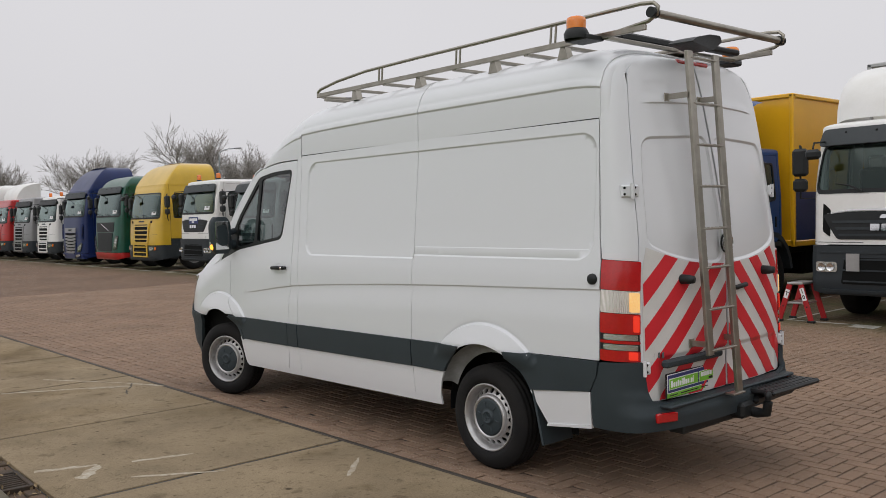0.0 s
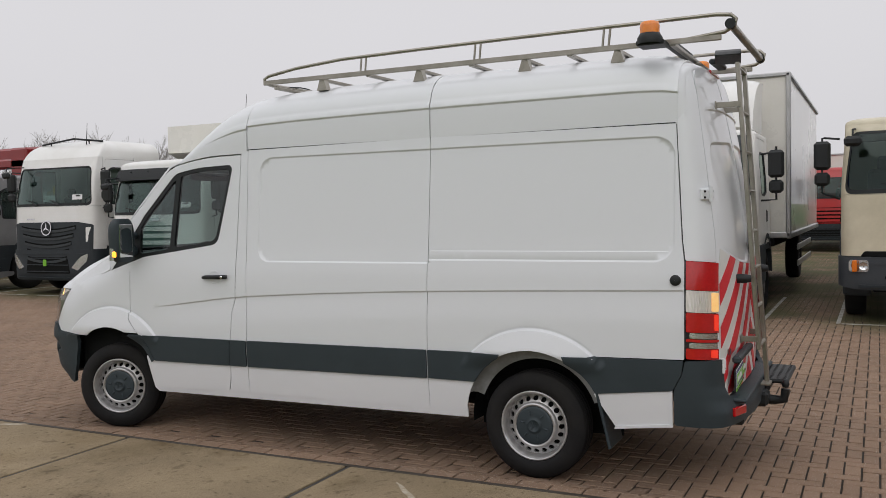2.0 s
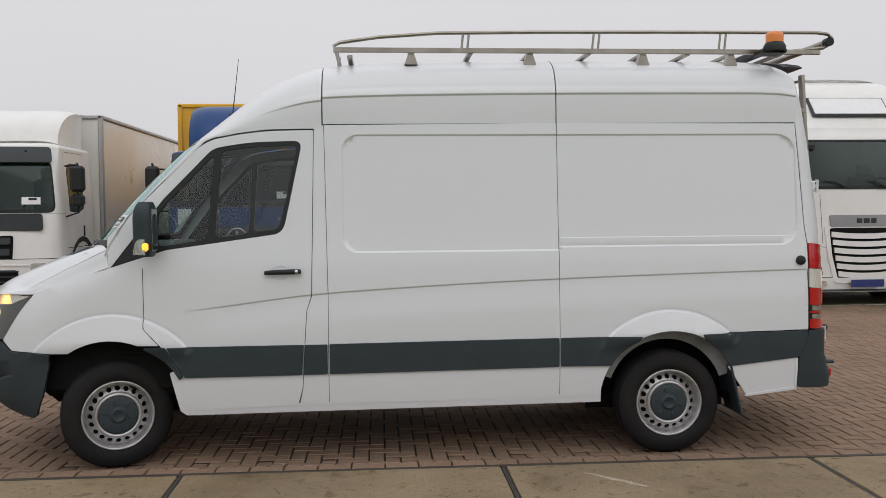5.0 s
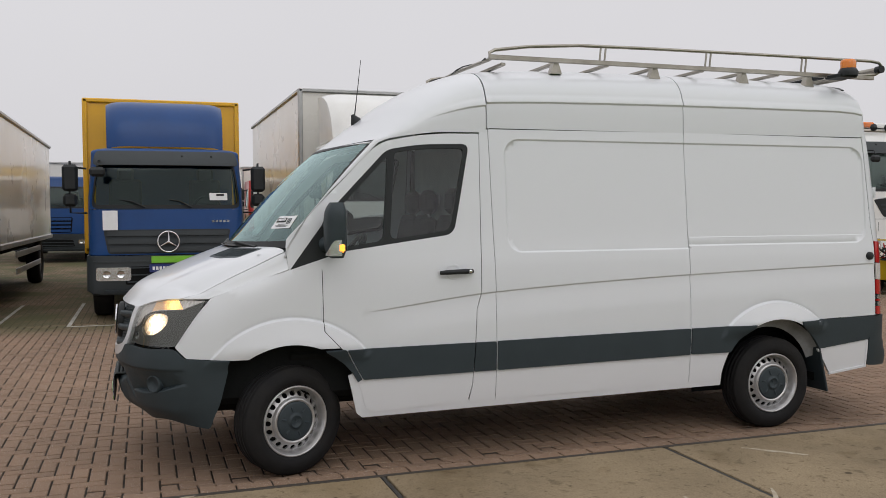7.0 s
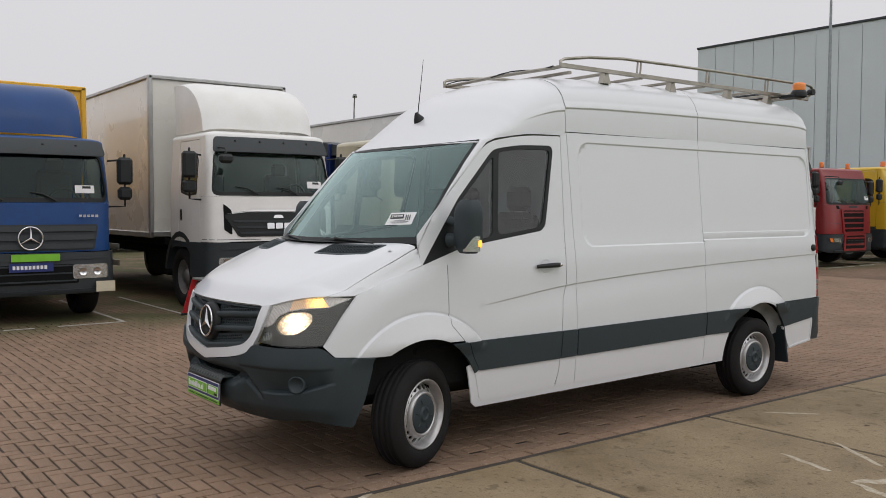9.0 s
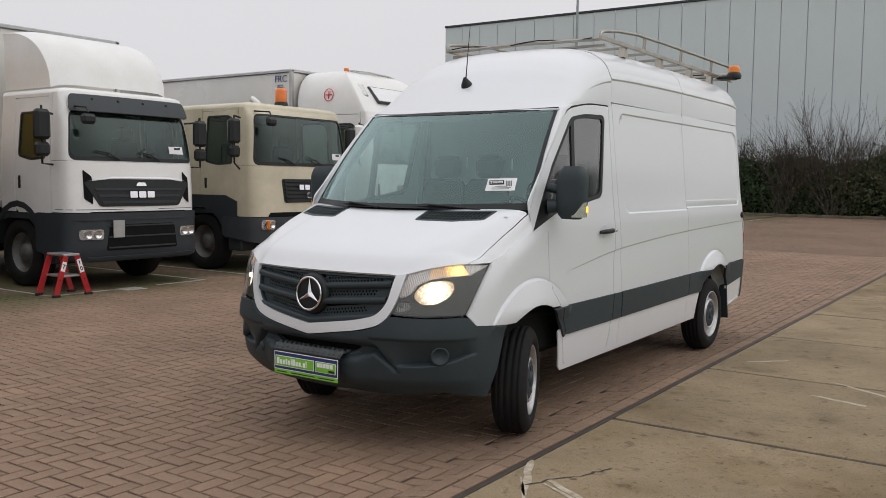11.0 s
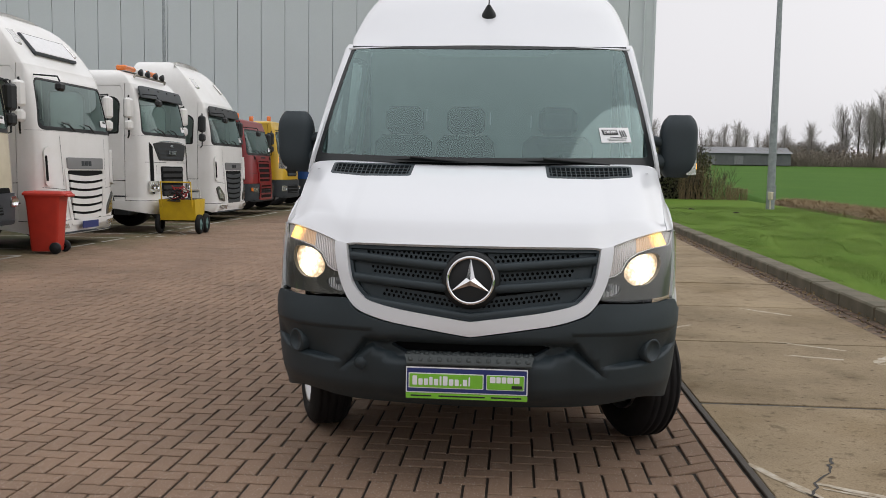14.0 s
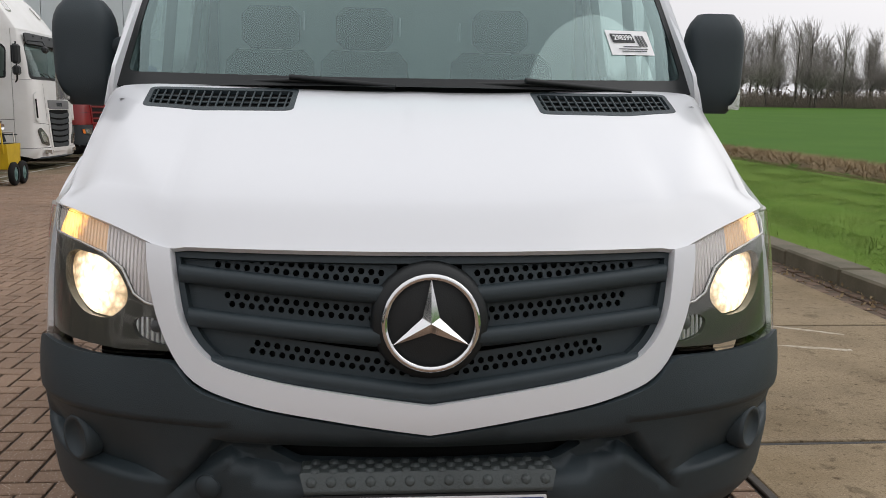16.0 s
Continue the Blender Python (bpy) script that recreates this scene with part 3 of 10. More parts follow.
def stained(name):
    """Concrete with oil spots and pale scuffs."""
    m = mat(name, (0.320, 0.249, 0.160), 0.85, 0, (0.210, 0.163, 0.106), 1.1, 0.4, 130, 0.34, rand=0.06, detail=12, spec=0.15)
    n, l = m.node_tree.nodes, m.node_tree.links
    b = n["Principled BSDF"]
    src = b.inputs["Base Color"].links[0].from_socket
    tc = n.new("ShaderNodeTexCoord")
    dn = n.new("ShaderNodeTexNoise")
    dn.inputs["Scale"].default_value = 9
    l.new(tc.outputs["Object"], dn.inputs["Vector"])
    mp = n.new("ShaderNodeMix")
    mp.data_type = "RGBA"
    mp.inputs[0].default_value = 0.07
    l.new(tc.outputs["Object"], mp.inputs[6])
    l.new(dn.outputs["Color"], mp.inputs[7])
    prev = src
    for sc, lo, hi, col in ((2.6, 0.05, 0.085, (0.34, 0.33, 0.31, 1)), (1.3, 0.03, 0.09, (0.55, 0.53, 0.50, 1)), (6.0, 0.035, 0.06, (0.45, 0.43, 0.40, 1)), (0.9, 0.015, 0.04, (1.35, 1.38, 1.42, 1)), (3.7, 0.04, 0.07, (0.42, 0.38, 0.34, 1)), (9.0, 0.05, 0.10, (0.55, 0.52, 0.48, 1))):
        vo = n.new("ShaderNodeTexVoronoi")
        vo.inputs["Scale"].default_value = sc
        l.new(mp.outputs[2], vo.inputs["Vector"])
        rg = n.new("ShaderNodeMapRange")
        rg.inputs["From Min"].default_value, rg.inputs["From Max"].default_value = lo, hi
        rg.inputs["To Min"].default_value, rg.inputs["To Max"].default_value = 1, 0
        l.new(vo.outputs["Distance"], rg.inputs["Value"])
        mx = n.new("ShaderNodeMix")
        mx.data_type, mx.blend_type = "RGBA", "MULTIPLY"
        l.new(rg.outputs[0], mx.inputs[0])
        l.new(prev, mx.inputs[6])
        mx.inputs[7].default_value = col
        prev = mx.outputs[2]
    # broad damp and rusty patches, pale dusty ones, scratches
    for sc, lo, hi, col, st in ((0.55, 0.48, 0.64, (0.66, 0.62, 0.54, 1), (1, 1, 1)), (1.7, 0.60, 0.70, (0.70, 0.66, 0.60, 1), (1, 1, 1)), (0.9, 0.56, 0.74, (1.22, 1.22, 1.24, 1), (1, 0.35, 1)), (7.0, 0.60, 0.66, (0.66, 0.64, 0.62, 1), (1, 1, 1)), (28.0, 0.58, 0.68, (0.56, 0.54, 0.51, 1), (1, 1, 1)), (90.0, 0.52, 0.64, (0.72, 0.70, 0.67, 1), (1, 1, 1)), (110.0, 0.60, 0.68, (1.45, 1.42, 1.38, 1), (1, 1, 1)), (40.0, 0.66, 0.74, (1.35, 1.32, 1.28, 1), (1, 1, 1))):
        mpg = n.new("ShaderNodeMapping")
        mpg.inputs["Scale"].default_value = st
        mpg.inputs["Location"].default_value = (sc * 3.1, sc * 1.7, 0.3)
        l.new(tc.outputs["Object"], mpg.inputs["Vector"])
        nn2 = n.new("ShaderNodeTexNoise")
        nn2.inputs["Scale"].default_value = sc
        nn2.inputs["Detail"].default_value = 8
        nn2.inputs["Roughness"].default_value = 0.62
        l.new(mpg.outputs[0], nn2.inputs["Vector"])
        rg = n.new("ShaderNodeMapRange")
        rg.inputs["From Min"].default_value, rg.inputs["From Max"].default_value = lo, hi
        l.new(nn2.outputs["Fac"], rg.inputs["Value"])
        mx = n.new("ShaderNodeMix")
        mx.data_type, mx.blend_type = "RGBA", "MULTIPLY"
        l.new(rg.outputs[0], mx.inputs[0])
        l.new(prev, mx.inputs[6])
        mx.inputs[7].default_value = col
        prev = mx.outputs[2]
    l.new(prev, b.inputs["Base Color"])
    return m


M_SLAB = stained("stained concrete slab")
JOINT0 = 7.38
part("joint_bed", Geo().grid([[(conc_x(y) - 0.01, y, -0.022), (EDGE, y, -0.022)] for y in np.linspace(FARY, 60, 20)]), M_TAR, strip)
k = -21
while JOINT0 + 2 * k < 58:
    ya, yb = JOINT0 + 2 * k + 0.02, JOINT0 + 2 * (k + 1) - 0.02
    if ya > FARY - 0.5:
        sg2 = Geo()
        x1 = EDGE - 0.045
        o = rounded([(conc_x(ya), ya), (x1, ya), (x1, yb), (conc_x(yb), yb)], 0.008, 2)
        sg2.prism(o, -0.12, 0.0 + 0.001 * (k % 3), bevel=0.004)
        part("slab", sg2, M_SLAB, strip)
    k += 1
part("edge_angle", Geo().box((EDGE - 0.022, 13.0, -0.03), (0.036, 92, 0.066), 0.004), mat("rusty steel edge", (0.062, 0.052, 0.042), 0.7, 0.2, (0.045, 0.034, 0.024), 3, 0.2, 60, 0.2), strip, "dark steel edge strip")
for jy in (JOINT0, JOINT0 - 2, JOINT0 + 2, JOINT0 - 4):
    part("joint_seal", Geo().box(((conc_x(jy) + EDGE) / 2, jy, -0.012), (EDGE - conc_x(jy) - 0.06, 0.026, 0.016), 0.003), M_TAR, strip)
# pale scuff marks and a crack on the slabs
M_SCUFF = mat("pale scuff", (0.50, 0.45, 0.37), 0.9, 0, (0.31, 0.245, 0.165), 18, 0.2, 60, 0.3, spec=0.15)
for (xa, ya, xb, yb, w) in ((3.70, 8.50, 3.45, 9.02, 0.028), (3.46, 8.74, 3.08, 8.96, 0.022), (2.40, 9.36, 3.45, 8.80, 0.022), (2.95, 9.86, 3.60, 8.78, 0.016), (1.78, 6.22, 2.15, 6.08, 0.035), (1.95, 5.82, 2.15, 6.06, 0.05), (2.35, 5.98, 2.75, 5.86, 0.025), (2.2, 5.62, 2.7, 5.30, 0.02), (2.1, 3.9, 2.5, 3.5, 0.03), (3.2, 4.6, 3.5, 4.9, 0.02)):
    d = Vector((xb - xa, yb - ya, 0))
    nn = Vector((-d.y, d.x, 0)).normalized() * w
    sc = Geo()
    rows = []
    for i in range(9):
        t = i / 8
        p = Vector((xa, ya, 0.0026)) + d * t + nn * 0.2 * math.sin(i * 1.7)
        ww = (0.35 + 0.65 * math.sin(math.pi * min(1, t * 0.8 + 0.2))) * random.uniform(0.7, 1.1)
        rows.append([p - nn * ww, p + nn * ww])
    part("scuff_mark", sc.grid(rows[::-1] if d.x * nn.y - d.y * nn.x > 0 else rows), M_SCUFF, strip)
cr = Geo()
px, py = 3.53, 8.90
rows = []
for i in range(16):
    rows.append([(px, py, 0.003), (px + random.uniform(0.006, 0.02), py + 0.004, 0.003)])
    px += random.uniform(-0.04, 0.014)
    py -= random.uniform(0.02, 0.05)
part("crack", cr.grid(rows), M_TAR, strip)

# near paving bed and the further paving round it
BX0, BX1, BY0, BY1 = EDGE, 12.6, -9.0, 22.0
U = 0.1065
pave = thing("pavement", pose(0, 0, 0), "brown clinker pavers of the lorry yard, herringbone", "", kind="structure")


def dip(x, y=5.0):
    """The paving sags slightly along the strip."""
    return -0.052 * sstep(3.80, 4.12, x) * (1 - sstep(6.6, 9.5, x)) * sstep(-8, -3, y) * (1 - sstep(12, 20, y))


bed_x = np.concatenate([np.linspace(BX0, 4.3, 40), np.linspace(4.4, BX1 + 0.2, 40)])
part("paver_bed", Geo().grid([[(x, y, -0.0105 + dip(x, y)) for x in bed_x] for y in np.linspace(BY0 - 0.2, BY1 + 0.2, 40)]), M_JOINT, pave)
for n4, (a, b, c, d) in enumerate(((BX1, 70, FARY, 95), (BX0, BX1, FARY, BY0), (BX0, BX1, BY1, 95))):
    part("paving_sheet", plate(a - (0.15 if n4 == 0 else 0), b, c - (0.15 if n4 == 2 else 0), d + (0.15 if n4 == 1 else 0), 0.0008, 4, 8), M_PAVE, pave)

# white bay lines
lines = thing("bay_lines", pose(0, 0, 0), "worn white painted bay lines", "", kind="structure")
for i in range(-9, 14):
    yb = 3.70 + 3.55 * i
    for dy in (0.0, 2.55):
        part("divider_line", Geo().box((13.9, yb + dy, 0.0015), (3.5, 0.055, 0.003), 0.001), M_LINE, lines)
    for c, l in ((0.46, 0.90), (1.42, 0.42), (2.06, 0.96)):
        part("front_line", Geo().box((12.13, yb + c + random.uniform(-0.04, 0.04), 0.0025), (0.055, l, 0.005), 0.001), M_LINE, lines)
part("worn_patch", Geo().box((11.98, 5.10, 0.002), (0.20, 0.34, 0.004), 0.001), M_LINE, lines)
for i in range(16):
    part("paint_fleck", Geo().box((random.uniform(11.4, 12.1), random.uniform(-6.2, -3.6), 0.002), (random.uniform(0.03, 0.08), random.uniform(0.1, 0.35), 0.003), 0.001), M_LINE, lines)

# the white van ------------------------------------------------------------------------------------
VX, VY = 5.0, 4.19                       # its middle line, its rear axle
van = thing("panel_van", pose(VX, VY, 0), "white high-roof panel van with steel roof rack, parked with lights on", "van")
HUB, RT, WB = 0.298, 0.350, 3.690
W_TAB = [(0.22, 0.915), (0.33, 0.938), (0.55, 0.960), (0.75, 0.968), (1.0, 0.962), (1.25, 0.950), (1.37, 0.936), (1.45, 0.926), (1.8, 0.893), (2.16, 0.858), (2.30, 0.842)]
F_TAB = [(0.22, 4.54), (0.30, 4.63), (0.42, 4.695), (0.58, 4.73), (0.68, 4.748), (0.80, 4.74), (0.92, 4.725), (1.0, 4.705), (1.08, 4.665), (1.3, 4.52)]


def NOSE(z):
    """How square the corners of the nose are."""
    return lerp(z, [(0.3, 5.6), (0.7, 5.6), (0.85, 5.3), (1.1, 5.0)])


BOW = 1.8                                # how the nose bows back towards its corners
ARCH_R, ARCH_F = (0.0, 0.318), (3.69, 0.318)


def crease_z(y):
    return lerp(-y, [(-4.2, 0.90), (-3.25, 0.975), (-2.285, 1.083), (-0.75, 1.157), (0.95, 1.20)])


def rect_sdf(y, z, y0, y1, z0, z1, r):
    dy, dz = abs(y - (y0 + y1) / 2) - (y1 - y0) / 2 + r, abs(z - (z0 + z1) / 2) - (z1 - z0) / 2 + r
    return math.hypot(max(dy, 0), max(dz, 0)) + min(max(dy, dz), 0) - r


def ramp(a, b, x):
    return min(1.0, max(0.0, (x - a) / (b - a)))


def dents(y, z):
    """The pressings of the side: shoulder line, sunk panels, flared arches."""
    d = 0.0
    if y < 3.3:
        t = z - crease_z(y)
        if t < 0.001:
            d -= 0.0085 * (1 - ramp(-0.010, 0.0, t)) * sstep(-0.22, -0.010, t) * sstep(3.3, 2.9, y)
    if y < 2.3 and z > 1.25:
        s = rect_sdf(y, z, -2.2, 2.20, 1.340, 2.125, 0.11) if y > 0.7515 else rect_sdf(y, z, -0.905, 4.0, 1.362, 2.125, 0.13)
        d -= 0.0085 * (1 - ramp(-0.011, 0.0, s))
        if y < 0.7515:
            d += 0.0025 * (1 - ramp(1.425, 1.43, z)) * (1 - ramp(-0.015, 0.0, s))
    for c in (ARCH_R, ARCH_F):
        r = math.hypot(y - c[0], z - c[1])
        if r < 0.68 and z > 0.55:
            rf = 0.640 if c[0] > 1 else 0.612
            d += (0.034 * (1 - ramp(0.478, rf, r)) + 0.016 * (1 - ramp(rf - 0.010, rf, r))) * sstep(0.64, 0.78, z)
            d -= 0.007 * max(0.0, 1 - abs(r - rf - 0.006) / 0.014) * sstep(0.74, 0.84, z)
    return d


side = Belt(lambda z: lerp(z, W_TAB), lambda z: lerp(z, F_TAB), lambda z: 3.7, NOSE, 1, dents, BOW)
T_TAB = [(0.3, -1.20), (0.5, -1.215), (1.4, -1.21), (1.8, -1.16), (2.2, -1.085), (2.45, -1.03), (2.58, -0.99), (2.65, -0.94)]
REAR_W = W_TAB[:-2] + [(2.16, 0.858), (2.30, 0.836), (2.40, 0.812), (2.47, 0.782), (2.53, 0.735), (2.58, 0.66), (2.63, 0.45)]
tail = Belt(lambda z: lerp(z, REAR_W), lambda z: lerp(z, T_TAB), lambda z: max(lerp(z, T_TAB) + 0.10, -0.90) if lerp(z, T_TAB) > -1.0 else -0.90, 2.8, -1)


def yz(pts):
    """Side outlines are given as (y, z)."""
    return [(-side.q(p[0], p[1]), *p[1:]) for p in pts]


def crease_lines():
    """The lines along which the side is folded."""
    out = []
    for off in (-0.03, -0.012, -0.008, -0.002, 0.002, 0.02):
        out.append([(y, crease_z(y) + off) for y in np.linspace(3.15, -0.95, 90)])
    for k in (-0.002, 0.002, 0.009, 0.013):
        o = rounded([(0.45, 1.34 + k), (2.20 - k, 1.34 + k), (2.20 - k, 2.125 - k), (0.45, 2.125 - k)], 0.11 - k, 8)
        out.append(densify([p for p in o], 0.03))
        o = rounded([(1.05, 1.362 + k), (-0.905 + k, 1.362 + k), (-0.905 + k, 2.125 - k), (1.05, 2.125 - k)], 0.13 - k, 8)
        out.append(densify([p for p in o], 0.03))
    out += [[(y, z) for y in np.linspace(0.74, -0.86, 40)] for z in (1.4235, 1.4265, 1.4285, 1.4315)]
    for c in (ARCH_R, ARCH_F):
        rf = 0.640 if c[0] > 1 else 0.612
        for r in (rf - 0.012, rf - 0.008, rf - 0.002, rf + 0.006, rf + 0.013, rf + 0.021):
            out.append([(c[0] + r * math.cos(t), c[1] + r * math.sin(t)) for t in np.linspace(radians(38), radians(142), 40)])
    return out


def both(name, pts, material, label="", r=0.02, holes=(), lift=0.0, thick=0.012, step=0.04, raw=False, folds=False):
    o = rounded(pts if raw else yz(pts), r)
    hs = [rounded(h if raw else yz(h), 0.05) for h in holes]
    g = skin(side, o, hs, step, thick, lift, lines=[[p[:2] for p in yz(ln)] for ln in crease_lines()] if folds else ())
    a = part(name, g, material, van, label)
    b = part(name, g.mirror(), material, van, label)
    return a, b


def arc(c, r, a0, a1, n=14):
    return [(c[0] + r * math.cos(radians(a0 + (a1 - a0) * i / n)), c[1] + r * math.sin(radians(a0 + (a1 - a0) * i / n)), 0) for i in range(n + 1)]


RA = 0.478
# front wing, door, pillar, side panels
TOPL = [(3.70, 1.262), (3.95, 1.190), (4.175, 1.100)]
both("front_wing", [(3.4885, 1.262)] + TOPL + [(4.390, 0.803), (4.325, 0.735), (4.06, 0.715, 0)] + arc(ARCH_F, RA, 56, 112, 10) + [(3.383, 0.758), (3.4835, 0.868)], M_WHITE, r=0.006, step=0.035, folds=True)
WIN = [(3.690, 1.262, 0.01), (3.34, 1.372, 0.02), (2.72, 1.456, 0.02), (2.585, 1.474, 0.09), (2.548, 1.64, 0.10), (2.455, 2.085, 0.06), (2.80, 2.075, 0.1), (3.035, 2.036, 0.05), (3.36, 1.70, 0)]
both("front_door", [(3.483, 1.262), (3.478, 0.868), (3.37, 0.752), (3.290, 0.64), (3.205, 0.345), (3.170, 0.318), (2.50, 0.340), (2.470, 0.45), (2.437, 0.965), (2.404, 1.066), (2.383, 2.155), (2.75, 2.148, 0.2), (3.085, 2.085, 0.1), (3.708, 1.452), (3.712, 1.40), (3.70, 1.262)], M_WHITE, r=0.012, holes=[WIN], step=0.04, folds=True)
GQ = [(3.395, 1.394), (3.075, 1.438), (3.030, 1.985, 0.02), (3.055, 1.968, 0.02), (3.325, 1.690, 0.01), (3.393, 1.605, 0.02)]
GM = [(3.03, 1.445), (2.72, 1.486, 0.02), (2.612, 1.502, 0.07), (2.578, 1.64, 0.08), (2.486, 2.055, 0.05), (2.80, 2.046, 0.1), (2.980, 2.018, 0.03)]
both("window_frame", WIN, M_BLACK, "black window surround", r=0.02, holes=[GQ, GM], lift=-0.004, thick=0.03, step=0.03)
for gname, gp in (("quarter_glass", GQ), ("door_glass", GM)):
    both(gname, [(p[0], p[1], p[2] if len(p) > 2 else 0.03) for p in gp], M_GLASS, "clear side window glass", r=0.03, lift=-0.012, thick=0, step=0.06)
both("pillar_panel", [(2.432, 0.966), (2.465, 0.45), (2.49, 0.338), (2.298, 0.341), (2.296, 1.07), (2.3165, 2.185), (2.3785, 2.185), (2.398, 1.066)], M_WHITE, r=0.006, folds=True)
both("side_panel", [(2.294, 0.341), (2.292, 1.07), (2.3125, 2.187), (0.7555, 2.200), (0.7555, 0.349)], M_WHITE, r=0.006, step=0.03, folds=True)
RSEAM = [(-0.962, 0.785), (-0.962, 1.36), (-0.945, 1.50), (-0.925, 1.85), (-0.905, 2.195)]
both("rear_side_panel", [(0.7515, 2.200), (0.7515, 0.352), (0.47, 0.356, 0)] + arc(ARCH_R, RA, 10, 148, 22) + [(-0.43, 0.775, 0)] + RSEAM, M_WHITE, r=0.006, step=0.03, folds=True)
both("rear_quarter", [(-0.405, 0.540), (-0.892, 0.592), (-0.890, 0.390), (-0.535, 0.346)], M_WHITE, "white lower corner panel", r=0.005, lift=0.004, thick=0.02)
both("quarter_edge", [(-0.535, 0.346), (-0.890, 0.390), (-0.890, 0.372), (-0.53, 0.330)], M_WHITE, r=0.003, lift=0.012, thick=0.02)
both("quarter_edge", [(-0.878, 0.588), (-0.892, 0.590), (-0.890, 0.392), (-0.876, 0.390)], M_WHITE, r=0.002, lift=0.010, thick=0.01)
# dark protective strips
for tp in ([(3.478, 0.742), (3.345, 0.745), (3.235, 0.545), (3.262, 0.527, 0), (3.300, 0.59, 0), (3.355, 0.655, 0), (3.42, 0.708, 0)], [(3.335, 0.742), (2.455, 0.743), (2.470, 0.544), (3.226, 0.540)], [(2.447, 0.743), (2.302, 0.743), (2.302, 0.546), (2.462, 0.545)],
           [(2.288, 0.745), (0.760, 0.757), (0.760, 0.563), (2.288, 0.546)], [(0.748, 0.757), (0.205, 0.760, 0)] + arc(ARCH_R, 0.474, 62, 31, 8) + [(0.748, 0.565)],
           [(-0.215, 0.768, 0), (-0.957, 0.778), (-0.948, 0.700), (-0.908, 0.622), (-0.893, 0.598), (-0.43, 0.545)] + arc(ARCH_R, 0.474, 151, 119, 8)):
    both("side_moulding", tp, M_TRIM, "dark grey protective strip", r=0.008, lift=0.013, thick=0.025)
both("sill", [(3.325, 0.57), (3.266, 0.315), (3.228, 0.284), (0.47, 0.312), (0.47, 0.372), (3.14, 0.345), (3.19, 0.37), (3.255, 0.60)], M_WHITE, r=0.005, lift=-0.003)

# nose: bumper, grille panel, lamps
LAMP = [(-side.q(4.180, 1.08), 1.092, 0.02), (-side.qx(0.84, 1.06), 1.090, 0.05), (-side.qx(0.735, 1.06), 1.072, 0.03), (-side.qx(0.622, 1.04), 1.038, 0.01), (-side.qx(0.607, 0.96), 0.965, 0.05), (-side.qx(0.584, 0.88), 0.872, 0.08), (-side.qx(0.558, 0.8), 0.803, 0.02), (-side.qx(0.75, 0.8), 0.792, 0.1), (-side.q(4.385, 0.8), 0.800, 0.05)]
GR_TOP = 1.040
GR_IN = [(-0.558, 1.026, 0.0), (-0.532, 0.870, 0.06), (-0.470, 0.793, 0.07), (-0.332, 0.759, 0.1), (0, 0.714, 0.006)]
GR_OUT = [(-0.614, 1.036, 0.0), (-0.606, 0.97, 0.05), (-0.578, 0.858, 0.08), (-0.516, 0.750, 0.09), (-0.380, 0.706, 0.12), (0, 0.652, 0.006)]


def sym(half):
    return half + [(-p[0], *p[1:]) for p in half[-2 if half[-1][0] == 0 else -1::-1]]


def xq(pts):
    return [(side.qx(p[0], p[1]), *p[1:]) for p in pts]


grille_in, grille_out = sym(GR_IN), sym(GR_OUT)
u_ring = rounded(xq(GR_OUT + [(-p[0], *p[1:]) for p in GR_OUT[-2::-1]] + [(-p[0], *p[1:]) for p in GR_IN[:-1]] + GR_IN[::-1]), 0.0)
part("grille_surround", skin(side, u_ring, (), 0.03, 0.05, 0.012), M_WHITE, van, "white grille surround")
half_top = [(-side.q(4.06, 0.71), 0.712, 0), (-side.q(4.325, 0.73), 0.730, 0.03), (-side.q(4.390, 0.79), 0.796, 0.05), (-side.qx(0.75, 0.78), 0.785, 0.1), (-side.qx(0.548, 0.8), 0.796, 0.03), (-side.qx(0.506, 0.75), 0.740, 0.05), (-side.qx(0.380, 0.71), 0.700, 0.1), (0, 0.646, 0.006)]
bump_out = sym(half_top)[:] 
bump_low = [(side.q(4.19, 0.30), 0.290, 0.03), (side.q(4.34, 0.32), 0.318, 0.06), (side.qx(0.78, 0.34), 0.352, 0.1), (side.qx(0.6, 0.3), 0.315, 0.15), (-side.qx(0.6, 0.3), 0.315, 0.15), (-side.qx(0.78, 0.34), 0.352, 0.1), (-side.q(4.34, 0.32), 0.318, 0.06), (-side.q(4.19, 0.30), 0.290, 0.03), (-side.q(4.13, 0.45), 0.44, 0.05)]
bump_out = bump_out + [(side.q(4.13, 0.45), 0.44, 0.05)] + bump_low
SLOT = rounded([(-side.qx(0.350, 0.6), 0.596), (-side.qx(0.318, 0.6), 0.622), (side.qx(0.318, 0.6), 0.622), (side.qx(0.350, 0.6), 0.596), (side.qx(0.288, 0.6), 0.562), (-side.qx(0.288, 0.6), 0.562)], 0.012)


def hollow_out(a, z):
    """How far a spot lies inside the outer brow of the hollow round the lower intake."""
    return min(0.630 - z, (0.470 - a) * 0.81 + (0.630 - z) * 0.59)


def hollow_in(a, z):
    """How far it lies outside the swelling that carries the plate."""
    return max(z - lerp(a, [(0.27, 0.528), (0.34, 0.531), (0.385, 0.541), (0.43, 0.568)]), (a - 0.425) * 0.60 + (z - 0.571) * 0.80)


def fog_shelf(a):
    """The lower edge of the dished face round the blank fog lamp."""
    return lerp(a, [(0.55, 0.500), (0.646, 0.498), (0.787, 0.509), (0.865, 0.533), (0.93, 0.570)])


